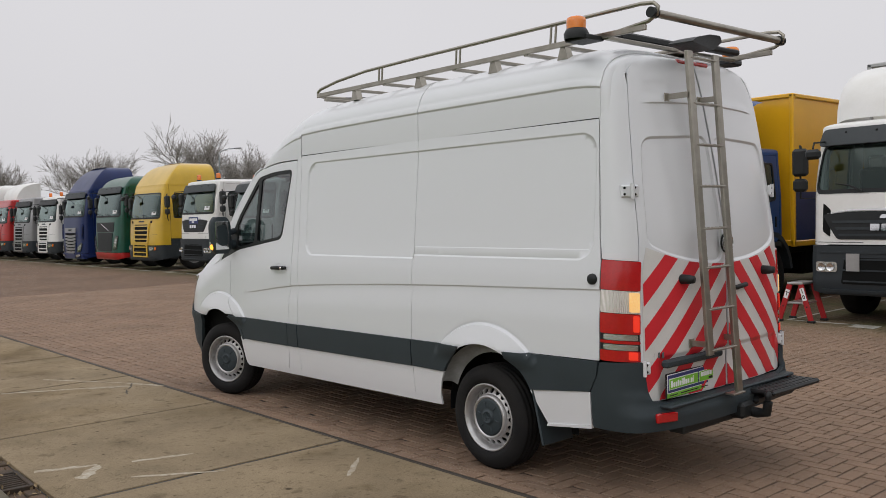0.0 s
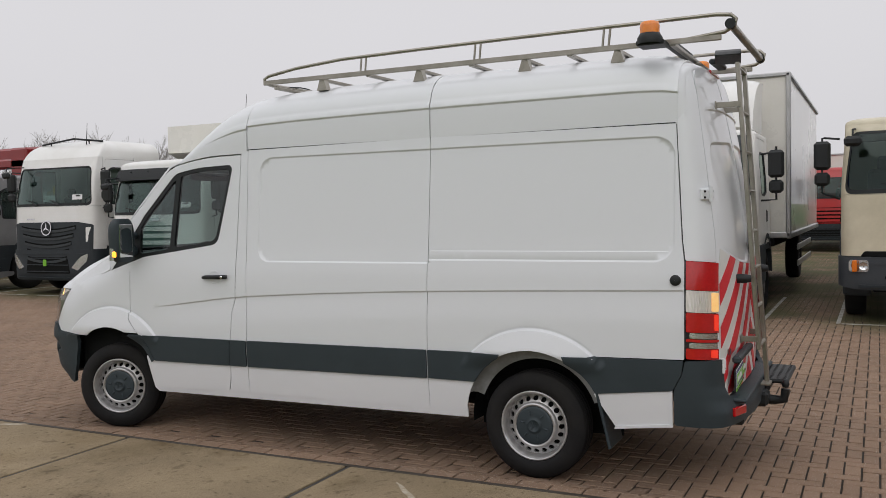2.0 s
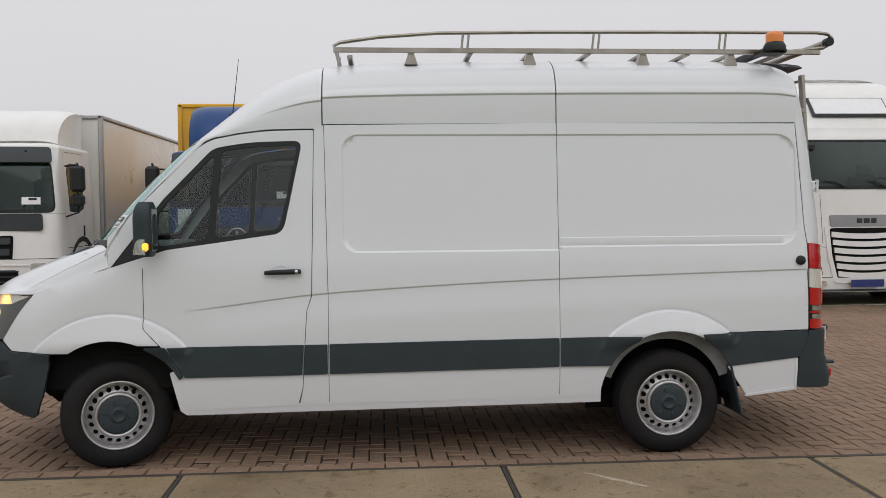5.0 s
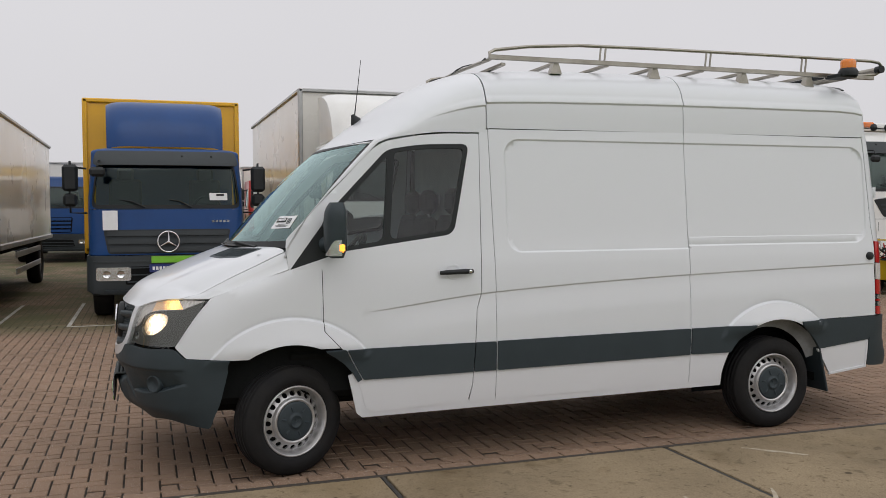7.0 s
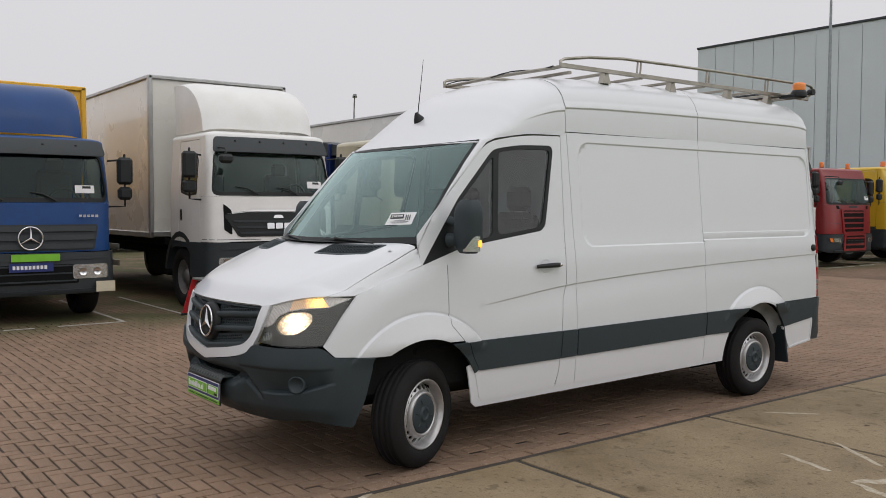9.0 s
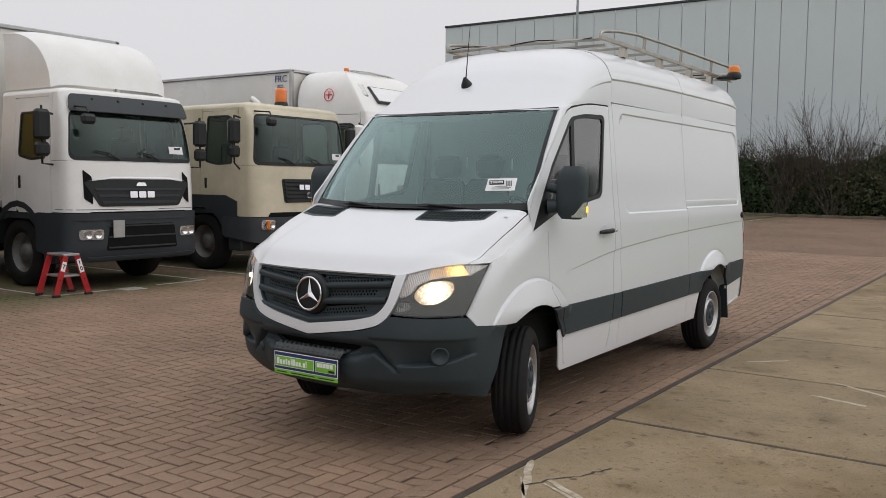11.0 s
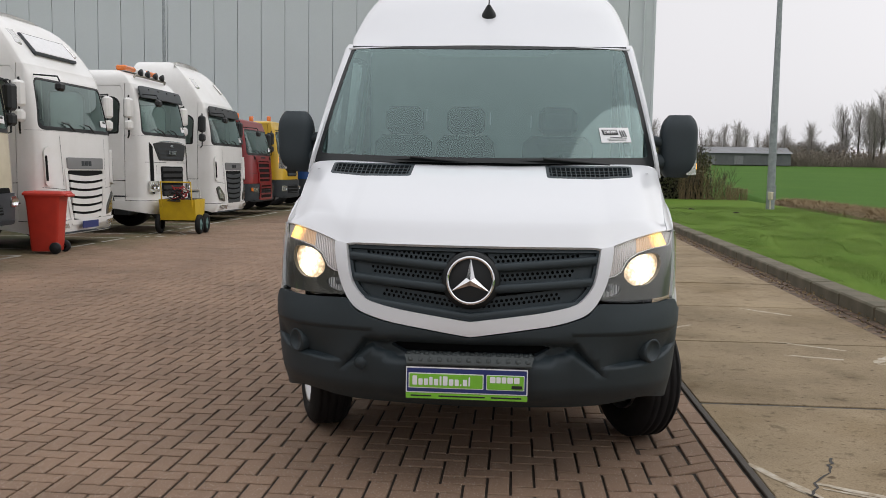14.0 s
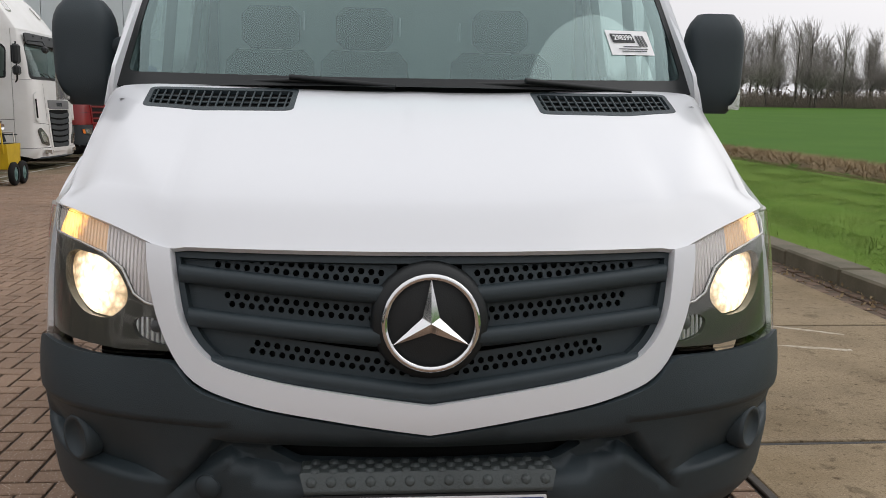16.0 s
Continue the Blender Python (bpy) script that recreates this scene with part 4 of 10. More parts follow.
def bumper_skin(q, z):
    x, y, zz = side(q, z)
    a = abs(x)
    k = ramp(-0.004, 0.020, hollow_out(a, z)) * sstep(-0.006, 0.026, hollow_in(a, z)) * sstep(0.440, 0.520, z)
    y -= 0.046 * k
    zl = fog_shelf(a)
    k2 = ramp(zl, zl + 0.014, z) * (1 - ramp(zl + 0.016, 0.664, z)) * sstep(0.545, 0.70, a) * (1 - sstep(0.885, 0.935, a))
    y -= 0.040 * k2
    x -= math.copysign(0.020, x) * k2
    y += 0.02 * (1 - sstep(0.32, 0.45, a)) * sstep(0.32, 0.38, z) * (1 - sstep(0.5, 0.56, z))
    y += 0.014 * ramp(0.660, 0.672, z) * sstep(0.30, 0.45, a)
    y -= 0.012 * ramp(0.676, 0.80, z) * sstep(0.55, 0.72, a)
    tuck = (1 - sstep(0.30, 0.43, z)) * sstep(4.15, 4.5, y)
    return (x * (1 - 0.03 * tuck), y - 0.05 * tuck, z)


lips = []
for s in (-1, 1):
    for d in (-0.004, 0.004, 0.012, 0.020):
        lips.append([(s * side.qx(x, 0.55), z) for x, z in [(0.36, 0.630 - d), (0.40, 0.630 - d), (0.44, 0.630 - d), (0.470 - d * 0.53, 0.630 - d)] + [(0.470 - d * 0.53 + 0.59 * t, 0.630 - d - 0.81 * t) for t in (0.04, 0.08, 0.12, 0.16, 0.20)]])
    for d in (-0.006, 0.006, 0.016, 0.026):
        lips.append([(s * side.qx(x, 0.55), z) for x, z in [(0.34 + i * 0.03, 0.546 + 0.17 * (0.06 + i * 0.03) + d) for i in range(3)] + [(0.425 + d * 0.45, 0.571 + d)] + [(0.425 + d * 0.45 + 0.80 * t, 0.571 + d - 0.60 * t) for t in (0.03, 0.06, 0.09, 0.12, 0.15)]])
    for d in (-0.003, 0.002, 0.012, 0.018):
        lips.append([(s * side.qx(a, 0.55), fog_shelf(a) + d) for a in np.linspace(0.57, 0.92, 16)])
    for z in (0.656, 0.661, 0.671, 0.677):
        lips.append([(s * side.qx(a, 0.66), z) for a in np.linspace(0.45, 0.93, 22)])
front_bumper = part("front_bumper", skin(bumper_skin, rounded(bump_out, 0.02), [SLOT], 0.025, 0.03, 0.012, flip=True, lines=lips), M_TRIM, van, "dark grey plastic front bumper")
both("headlamp", LAMP, M_LENS, "lit headlamp with clear lens", r=0.02, lift=0.008, thick=0.02, step=0.03, raw=True)

# bonnet and wing tops


def bonnet(f, v):
    a = abs(f)
    fx, fz = 0.94 * f, lerp(a, [(0, 1.036), (0.55, 1.034), (0.615, 1.027), (0.66, 1.040), (0.78, 1.074), (0.92, 1.096), (1, 1.098)])
    t = min(1, abs(fx) / lerp(fz, W_TAB)) ** BOW
    fy = 3.7 + (lerp(fz, F_TAB) - 3.7) * (1 - t) ** (1 / NOSE(fz)) + 0.014 * (1 - sstep(0.55, 0.68, a))
    rx, ry, rz = 0.956 * f, lerp(a, [(0, 3.99), (0.5, 3.93), (0.85, 3.78), (1, 3.70)]), lerp(a, [(0, 1.394), (0.5, 1.398), (0.80, 1.404), (0.93, 1.398), (0.968, 1.375), (1, 1.266)])
    g = lerp(v, [(0, 1.0), (0.10, 0.935), (0.30, 0.785), (0.55, 0.585), (0.86, 0.29), (1, 0.0)])
    g = g * (1 - sstep(0.82, 1, a)) + (1 - v) * sstep(0.82, 1, a)
    y = ry + (fy - ry) * v
    ca = a - lerp(v, [(0, 0.93), (0.5, 0.82), (1, 0.60)])
    crest = -0.20 * (1 - sstep(0.90, 1.0, a)) * (ca + math.sqrt(ca * ca + 0.0003)) / 2 * sstep(0.05, 0.25, v) * (1 - sstep(0.80, 1.0, v))
    return (rx + (fx - rx) * v, y, fz + (rz - fz) * g + crest)


HB = [(0.965, 0.0), (0.960, 0.3), (0.952, 0.6), (0.942, 0.90), (0.938, 0.995), (0.75, 0.998), (0.40, 0.998)]
VENT = [(0.345, 0.022), (0.812, 0.050), (0.805, 0.285), (0.352, 0.262)]
hood_poly = [(-x, v) for x, v in HB] + [(x, v) for x, v in HB[::-1]]
vents = [rounded([(s * x, v) for x, v in VENT], 0.03) for s in (1, -1)]
part("bonnet", skin(bonnet, rounded(hood_poly, 0.015), vents, 0.03, 0.015, 0, flip=False), M_WHITE, van, "white bonnet with two black air vents")
wing = [(0.9695, 0.0), (0.9645, 0.3), (0.9565, 0.6), (0.9465, 0.90), (0.9425, 0.998), (1.0, 0.998), (1.0, 0.0)]
for s in (-1, 1):
    part("wing_top", skin(bonnet, rounded([(s * x, v) for x, v in wing], 0.005), (), 0.03, 0.012, 0, flip=False), M_WHITE, van)
    vo = part("bonnet_vent", skin(bonnet, rounded([(s * x, v) for x, v in VENT], 0.03), (), 0.05, 0, -0.012, flip=False), M_SHADE, van, "black bonnet vent grille")
    ring = [(s * x, v) for x, v in VENT]
    cx, cv = sum(p[0] for p in ring) / 4, sum(p[1] for p in ring) / 4
    hole = [(cx + (x - cx) * 0.93, cv + (v - cv) * 0.72) for x, v in ring]
    part("vent_frame", skin(bonnet, rounded(ring, 0.03), [rounded(hole, 0.02)], 0.04, 0.012, 0.001, flip=False), M_TRIM, vo)
    for i in range(17):
        t = (i + 0.5) / 17
        fa = [hole[0][j] + (hole[1][j] - hole[0][j]) * t for j in (0, 1)]
        fb = [hole[3][j] + (hole[2][j] - hole[3][j]) * t for j in (0, 1)]
        part("vent_bar", Geo().tube([Vector(bonnet(*fa)) - Vector((0, 0, 0.003)), Vector(bonnet(*fb)) - Vector((0, 0, 0.003))], 0.003, 5), M_TRIM, vo)
    for j in (0.3, 0.6):
        part("vent_bar", Geo().tube([Vector(bonnet(hole[0][0] + (hole[1][0] - hole[0][0]) * t, hole[0][1] + (hole[1][1] - hole[0][1]) * t + j * (hole[3][1] - hole[0][1]))) - Vector((0, 0, 0.008)) for t in np.linspace(0, 1, 9)], 0.004, 5), M_TRIM, vo)

# roof


ROOF_F = 0.885                        # where the roof side is folded


def roof_at(f, y):
    """f: -1 to 1 across, from gutter to gutter."""
    zc = lerp(-y, [(-3.33, 2.075), (-3.03, 2.300), (-2.85, 2.430), (-2.6, 2.560), (-2.32, 2.640), (-1.8, 2.675), (-0.7, 2.69), (0.6, 2.685), (0.80, 2.668), (0.90, 2.635), (0.98, 2.580)])
    zs = lerp(-y, [(-3.33, 2.085), (-3.20, 2.110), (-2.95, 2.142), (-2.7, 2.160), (-2.45, 2.164)]) if y > 2.324 else lerp(-y, [(-2.32, 2.195), (0.9, 2.203)])
    ws = lerp(zs, W_TAB) - 0.04 * sstep(3.0, 3.33, y)
    n = lerp(-y, [(-3.33, 2.8), (-2.7, 3.2), (-2.3, 3.7), (1, 4.0)])
    t = abs(f) * math.pi / 2
    x = ws * math.sin(t) ** (2 / n)
    c = max(0.0, math.cos(t)) ** (2 / n)
    bow = 0.19 * sstep(2.4, 3.3, y)
    z = zs + (zc - zs) * c
    u = ROOF_F - abs(f)
    k = ramp(-0.012, 0.0, u) * (1 - sstep(0.004, 0.07, u)) * sstep(2.9, 2.3, y)
    x += 0.010 * k
    yy = y - bow * (x / ws) ** 2
    return (math.copysign(x, f), yy, z)


for ry0, ry1 in ((2.328, 3.325), (0.759, 2.320), (-0.915, 0.752)):
    rl = []
    for s in (-1, 1):
        for du in (-0.004, 0.0015, 0.010, 0.0145):
            rl.append([(s * (ROOF_F + du), y) for y in np.linspace(ry0, ry1, 60)])
    part("roof_panel", skin(roof_at, [(-1, ry0), (1, ry0), (1, ry1), (-1, ry1)], (), 0.03, 0.012, 0, flip=False, lines=rl), M_WHITE, van)

# rounded rear edge under the roof's end
cap = Geo()
rows = []
for f in np.linspace(-1, 1, 41):
    A = Vector(roof_at(f, -0.905)) + Vector((0, 0, -0.010))
    zb = A.z - 0.10
    wz = lerp(zb, REAR_W)
    xb = A.x * min(1, 0.95 * wz / max(0.3, abs(A.x))) if abs(A.x) > 0.9 * wz else A.x
    B = Vector(tail(math.copysign(tail.qx(abs(xb), zb), xb), zb)) + Vector((0, 0.012, 0))
    C = Vector(((A.x + B.x) / 2, A.y * 0.3 + B.y * 0.7, A.z * 0.75 + B.z * 0.25))
    rows.append([A, A.lerp(C, 0.5), C, C.lerp(B, 0.5) , B])
cap.grid(rows)
part("rear_roof_edge", cap, M_WHITE, van)

# windscreen and its pillars


def screen_at(f, v):
    a = f * f
    top = Vector((0.815 * f, 3.335 - 0.228 * a, 2.070 + 0.032 * a))
    bot = Vector((0.918 * f, 4.00 - 0.295 * a - 0.045 * a * a, 1.395 + 0.020 * a))
    p = bot.lerp(top, v)
    b = 0.025 * v * (1 - v) * 4
    return (p.x, p.y + b * 0.7, p.z + b * 0.7)


part("windscreen", skin(screen_at, rounded([(-0.985, 0.03), (0.985, 0.03), (0.985, 0.985), (-0.985, 0.985)], 0.03), (), 0.08, 0, 0.0, flip=True), M_SCREEN, van, "greenish tinted windscreen with a paper label")
part("windscreen_seal", skin(screen_at, [(-1, -0.02), (1, -0.02), (1, 1), (-1, 1)], [rounded([(-0.975, 0.040), (0.975, 0.040), (0.975, 0.972), (-0.975, 0.972)], 0.04)], 0.05, 0.02, 0.002, flip=True), M_BLACK, van, "black windscreen border")
for s in (-1, 1):
    g = Geo()
    rows = []
    DL = [(3.715, 1.335), (3.705, 1.410), (3.585, 1.577), (3.43, 1.745), (3.26, 1.912), (3.09, 2.080), (2.98, 2.125)]
    for i, (y, z) in enumerate(DL):
        v = min(1.0, (i - 1) / 4) if i else -0.08
        a = Vector(side(s * side.q(y, z), z))
        b = Vector(screen_at(s * 1.0, v)) if i < 6 else Vector(roof_at(s * 0.93, 3.2))
        row = []
        for k in range(7):
            t = k / 6
            p = a.lerp(b, t)
            p += Vector((s * 0.012, 0.018, 0)) * 4 * t * (1 - t)
            row.append(p)
        rows.append(row if s > 0 else row[::-1])
    g.grid(rows)
    part("windscreen_pillar", g, M_WHITE, van)


def soften(a, b, out_a, out_b, reach):
    """Lets the shading of two parts run into each other across a rounded edge."""
    data = []
    for ob, out in ((a, out_a), (b, out_b)):
        me = ob.data
        co = [me.vertices[c.vertex_index].co.copy() for c in me.loops]
        nm = [Vector(c.vector) for c in me.corner_normals]
        use = [i for i, q in enumerate(nm) if q.dot(out) > 0.45]
        kd = KDTree(len(use))
        for i in use:
            kd.insert(co[i], i)
        kd.balance()
        data.append((me, co, nm, use, kd))
    fresh = []
    for (me, co, nm, use, _), (_, _, nm2, _, kd2) in (data, data[::-1]):
        res = [q.copy() for q in nm]
        for i in use:
            _, j, d = kd2.find(co[i])
            if j is not None and d < reach:
                w = 0.5 * sstep(reach, 0.0, d)
                res[i] = (nm[i] * (1 - w) + nm2[j] * w).normalized()
        fresh.append((me, res))
    for me, res in fresh:
        me.normals_split_custom_set(res)


def sided(name, s):
    """The part of the van of that name on one side."""
    return max((o for o in van.children if o.name.split(".")[0] == name), key=lambda o: s * sum(v.co.x for v in o.data.vertices) / len(o.data.vertices))


for s in (-1, 1):
    flank, up = Vector((s, 0, 0)), Vector((0, 0, 1))
    slant = Vector((s * 0.6, 0.5, 0.6)).normalized()
    soften(sided("wing_top", s), sided("front_wing", s), up, flank, 0.24)
    soften(sided("windscreen_pillar", s), sided("wing_top", s), slant, up, 0.09)
    soften(sided("windscreen_pillar", s), sided("front_door", s), slant, flank, 0.07)

# inner shell, near-black for the shade behind the panel gaps and in the arches
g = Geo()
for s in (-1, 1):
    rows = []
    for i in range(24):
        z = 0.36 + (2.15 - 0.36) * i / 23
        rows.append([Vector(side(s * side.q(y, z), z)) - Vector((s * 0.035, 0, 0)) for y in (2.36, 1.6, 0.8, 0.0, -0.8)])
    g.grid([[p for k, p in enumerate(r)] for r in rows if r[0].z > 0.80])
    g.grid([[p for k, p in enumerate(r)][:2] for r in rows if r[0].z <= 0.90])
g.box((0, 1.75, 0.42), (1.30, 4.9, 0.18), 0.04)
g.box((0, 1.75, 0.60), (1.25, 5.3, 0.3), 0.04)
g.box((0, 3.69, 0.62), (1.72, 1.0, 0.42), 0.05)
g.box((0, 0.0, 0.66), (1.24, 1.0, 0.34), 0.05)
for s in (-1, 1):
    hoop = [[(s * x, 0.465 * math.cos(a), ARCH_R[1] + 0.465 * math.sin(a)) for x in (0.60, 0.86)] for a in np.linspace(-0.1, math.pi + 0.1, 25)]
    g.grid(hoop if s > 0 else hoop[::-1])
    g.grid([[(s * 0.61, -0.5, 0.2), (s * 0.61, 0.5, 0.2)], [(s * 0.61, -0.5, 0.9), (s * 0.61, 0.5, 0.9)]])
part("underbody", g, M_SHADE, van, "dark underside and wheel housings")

for s in (-1, 1):
    lin = Geo()
    rows = [[(s * x, r * math.cos(a), ARCH_R[1] + r * math.sin(a)) for x, r in ((0.955, 0.479), (0.90, 0.474), (0.870, 0.455), (0.862, 0.405))] for a in np.linspace(0.35, math.pi - 0.35, 25)]
    lin.grid(rows if s < 0 else rows[::-1])
    part("wheel_arch_lining", lin, mat("dusty white underseal", (0.30, 0.31, 0.31), 0.8, 0, (0.19, 0.19, 0.185), 6, 0.2, 60, 0.15), van, "dusty pale wheel arch lining")

# strips behind the gaps between panels; their dark grey stands for the shade there
def gap(pts, fn=None):
    """A narrow dark strip sunk behind a gap; pts along it as (y, z)."""
    for s in (-1, 1):
        g = Geo()
        rows = []
        n = len(pts)
        for i in range(n):
            t = Vector(pts[min(i + 1, n - 1)]) - Vector(pts[max(i - 1, 0)])
            t.normalize()
            row = []
            for o in (-0.0045, 0.0045):
                y, z = pts[i][0] + t.y * o, pts[i][1] - t.x * o
                row.append(Vector(side(s * side.q(y, z), z)) - Vector((s * 0.005, 0, 0)))
            rows.append(row)
        g.grid(rows)
        part("panel_gap", g, M_SEAM, van)


def along(a, b, n=14):
    return [(a[0] + (b[0] - a[0]) * i / n, a[1] + (b[1] - a[1]) * i / n) for i in range(n + 1)]


for a, b in (((0.7535, 2.195), (0.7535, 0.335)), ((2.314, 2.18), (2.294, 1.07)), ((2.294, 1.07), (2.296, 0.325)), ((2.381, 2.15), (2.401, 1.066)), ((2.401, 1.066), (2.435, 0.965)), ((2.435, 0.965), (2.468, 0.45)), ((2.468, 0.45), (2.495, 0.32)), ((3.485, 1.255), (3.483, 0.868)), ((3.483, 0.868), (3.40, 0.77)), ((3.285, 0.60), (3.205, 0.335)), ((3.17, 0.316), (0.48, 0.352)), ((2.30, 2.1935), (-0.90, 2.2015)), ((-0.965, 0.80), (-0.965, 1.36)), ((-0.965, 1.36), (-0.908, 2.19))):
    gap(along(a, b))

# wheels


def wheel_at(parent, c, s, steer, label):
    """A steel wheel: c its hub, s -1 left or 1 right, steered by degrees."""
    w = new("wheel")
    w.parent = parent
    w["label"] = label
    w.matrix_local = pose(*c, 0, 90 * s, 0) if not steer else pose(*c) @ pose(0, 0, 0, 0, 0, steer) @ pose(0, 0, 0, 0, 90 * s, 0)
    half = 0.113
    tp = [(0.222, 0.075), (0.232, 0.098), (0.262, 0.112), (0.290, 0.110), (0.322, 0.096), (0.338, 0.080)]
    for gx in (0.060, 0.022, -0.022, -0.060):
        tp += [(RT - 0.001, gx + 0.008), (RT - 0.009, gx + 0.005), (RT - 0.009, gx - 0.005), (RT - 0.001, gx - 0.008)]
    tp += [(0.338, -0.080), (0.322, -0.096), (0.290, -0.110), (0.262, -0.112), (0.23, -0.098), (0.20, -0.08)]
    part("tyre", Geo().lathe(tp[::-1], 56), M_RUBBER, w, "black worn road tyre")
    rim = Geo().lathe([(0.196, 0.035), (0.199, 0.052), (0.205, 0.062), (0.207, 0.084), (0.213, 0.088), (0.214, 0.097), (0.222, 0.101), (0.228, 0.096), (0.226, 0.080)][::-1], 48)
    rim.lathe([(0.2, -0.10), (0.2, 0.03), (0.196, 0.035)][::-1], 32)

    def dish(x, y):
        r = math.hypot(x, y)
        return (x, y, lerp(r, [(0.150, 0.066), (0.165, 0.056), (0.185, 0.042), (0.197, 0.034)]))
    hol = [[(0.1735 * math.cos(t) + 0.0165 * math.cos(u) * math.cos(t) - 0.0175 * math.sin(u) * math.sin(t), 0.1735 * math.sin(t) + 0.0165 * math.cos(u) * math.sin(t) + 0.0175 * math.sin(u) * math.cos(t)) for u in np.linspace(0, 2 * math.pi, 13)[:-1]] for t in np.linspace(0, 2 * math.pi, 21)[:-1]]
    circ = [(0.1965 * math.cos(t), 0.1965 * math.sin(t)) for t in np.linspace(0, 2 * math.pi, 61)[:-1]]
    inner = [(0.152 * math.cos(t), 0.152 * math.sin(t)) for t in np.linspace(0, 2 * math.pi, 49)[:-1]]
    skin(dish, circ, hol + [inner], 0.022, 0.010, 0, rim, flip=False)
    rim.lathe([(0.110, 0.070), (0.124, 0.080), (0.130, 0.090), (0.139, 0.093), (0.147, 0.086), (0.153, 0.0655)], 48)
    part("rim", rim, M_RIM, w, "silver steel rim with round holes")
    cap = Geo().lathe([(0.126, 0.076), (0.124, 0.088), (0.112, 0.092), (0.060, 0.094), (0.046, 0.094), (0.043, 0.104), (0.036, 0.106), (0.033, 0.102), (0.001, 0.102)][::-1], 36)
    for k in range(6):
        t = 2 * math.pi * k / 6 + 0.3
        cap.box((0, 0, 0), (0.034, 0.013, 0.010), 0.004, pose(0.084 * math.cos(t), 0.084 * math.sin(t), 0.0945, 0, 0, math.degrees(t)))
    for k in range(3):
        t = 2 * math.pi * k / 3 + 0.5
        cap.box((0, 0, 0), (0.026, 0.005, 0.004), 0.001, pose(0.014 * math.cos(t), 0.014 * math.sin(t), 0.103, 0, 0, math.degrees(t)))
    part("hub_cap", cap, M_TRIM, w, "dark grey hub cap")
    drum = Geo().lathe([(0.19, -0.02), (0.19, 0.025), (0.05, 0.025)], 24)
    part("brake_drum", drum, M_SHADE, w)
    return w


STEER = 20
for cy, st in ((WB, STEER), (0.0, 0)):
    for s in (-1, 1):
        wheel_at(van, (s * 0.850, cy + (0.005 if st else 0), HUB), s, st, "steel wheel turned to the left" if st else "steel wheel standing straight")

# van, cabin ---------------------------------------------------------------------------------------


def words(text, size, m, material, parent, name="lettering", label="", depth=0.001, bold=0.0, squeeze=1.0):
    """Letters in the built-in font as a thin mesh."""
    cu = bpy.data.curves.new("letters", "FONT")
    cu.body, cu.size, cu.extrude, cu.offset = text, size, depth, bold
    cu.align_x, cu.align_y = "CENTER", "CENTER"
    cu.resolution_u = 3
    tmp = bpy.data.objects.new("letters", cu)
    me = bpy.data.meshes.new_from_object(tmp)
    bpy.data.objects.remove(tmp)
    bpy.data.curves.remove(cu)
    me.transform(m @ Matrix.Diagonal((squeeze, 1, 1, 1)))
    me.materials.clear()
    me.materials.append(material)
    ob = new(name, me)
    ob.parent = parent
    if label:
        ob["label"] = label
    return ob


def panel(parent, name, c, w, h, m, material, d=0.004, r=0.006, label=""):
    """A thin plate with rounded corners in the plane of m: centre c = (x, y)."""
    o = rounded([(c[0] - w / 2, c[1] - h / 2), (c[0] + w / 2, c[1] - h / 2), (c[0] + w / 2, c[1] + h / 2), (c[0] - w / 2, c[1] + h / 2)], r, 3)
    return part(name, Geo().prism(o, 0, d, m), material, parent, label)


def dealer_plate(parent, m):
    """A navy and green dealer plate, 0.53 wide; the brand is drawn as bars."""
    pl = panel(parent, "dealer_plate", (0, 0), 0.53, 0.145, m, M_INK, 0.010, 0.006, "green and navy dealer plate")
    def sub(name, c, w, h, mt, d):
        return panel(pl, name, c, w, h, m @ pose(0, 0, d), mt, 0.0015, 0.004)
    sub("plate_border", (0, 0.012), 0.522, 0.112, M_PAPER, 0.010)
    sub("plate_field", (0, 0.012), 0.512, 0.102, M_NAVY, 0.0118)
    sub("plate_panel", (-0.088, 0.010), 0.322, 0.066, M_PAPER, 0.0136)
    sub("plate_panel", (-0.088, 0.010), 0.314, 0.058, M_GREEN, 0.0154)
    sub("plate_panel", (0.166, 0.010), 0.162, 0.066, M_PAPER, 0.0136)
    sub("plate_panel", (0.166, 0.010), 0.156, 0.060, M_GREEN, 0.0154)
    sub("plate_footer", (0, -0.057), 0.522, 0.024, M_GREEN, 0.010)
    x = -0.232
    for i, (w, h) in enumerate([(0.020, 0.040), (0.018, 0.028), (0.017, 0.028), (0.014, 0.036), (0.018, 0.028), (0.008, 0.040), (0.020, 0.040), (0.019, 0.028), (0.017, 0.028), (0.006, 0.008), (0.018, 0.028), (0.007, 0.040)]):
        sub("print_bar", (x + w / 2, -0.009 + h / 2), w, h, M_PAPER, 0.0172)
        x += w + 0.006
    x = 0.100
    for w in (0.024, 0.018, 0.020, 0.024, 0.024):
        sub("print_bar", (x + w / 2, 0.022), w, 0.026, M_PAPER, 0.0172)
        x += w + 0.004
    sub("print_bar", (0.215, -0.008), 0.045, 0.014, M_INK, 0.0172)
    for c, w in ((-0.195, 0.09), (-0.02, 0.20), (0.17, 0.13)):
        sub("print_bar", (c, -0.057), w, 0.006, M_INK, 0.0118)
    return pl


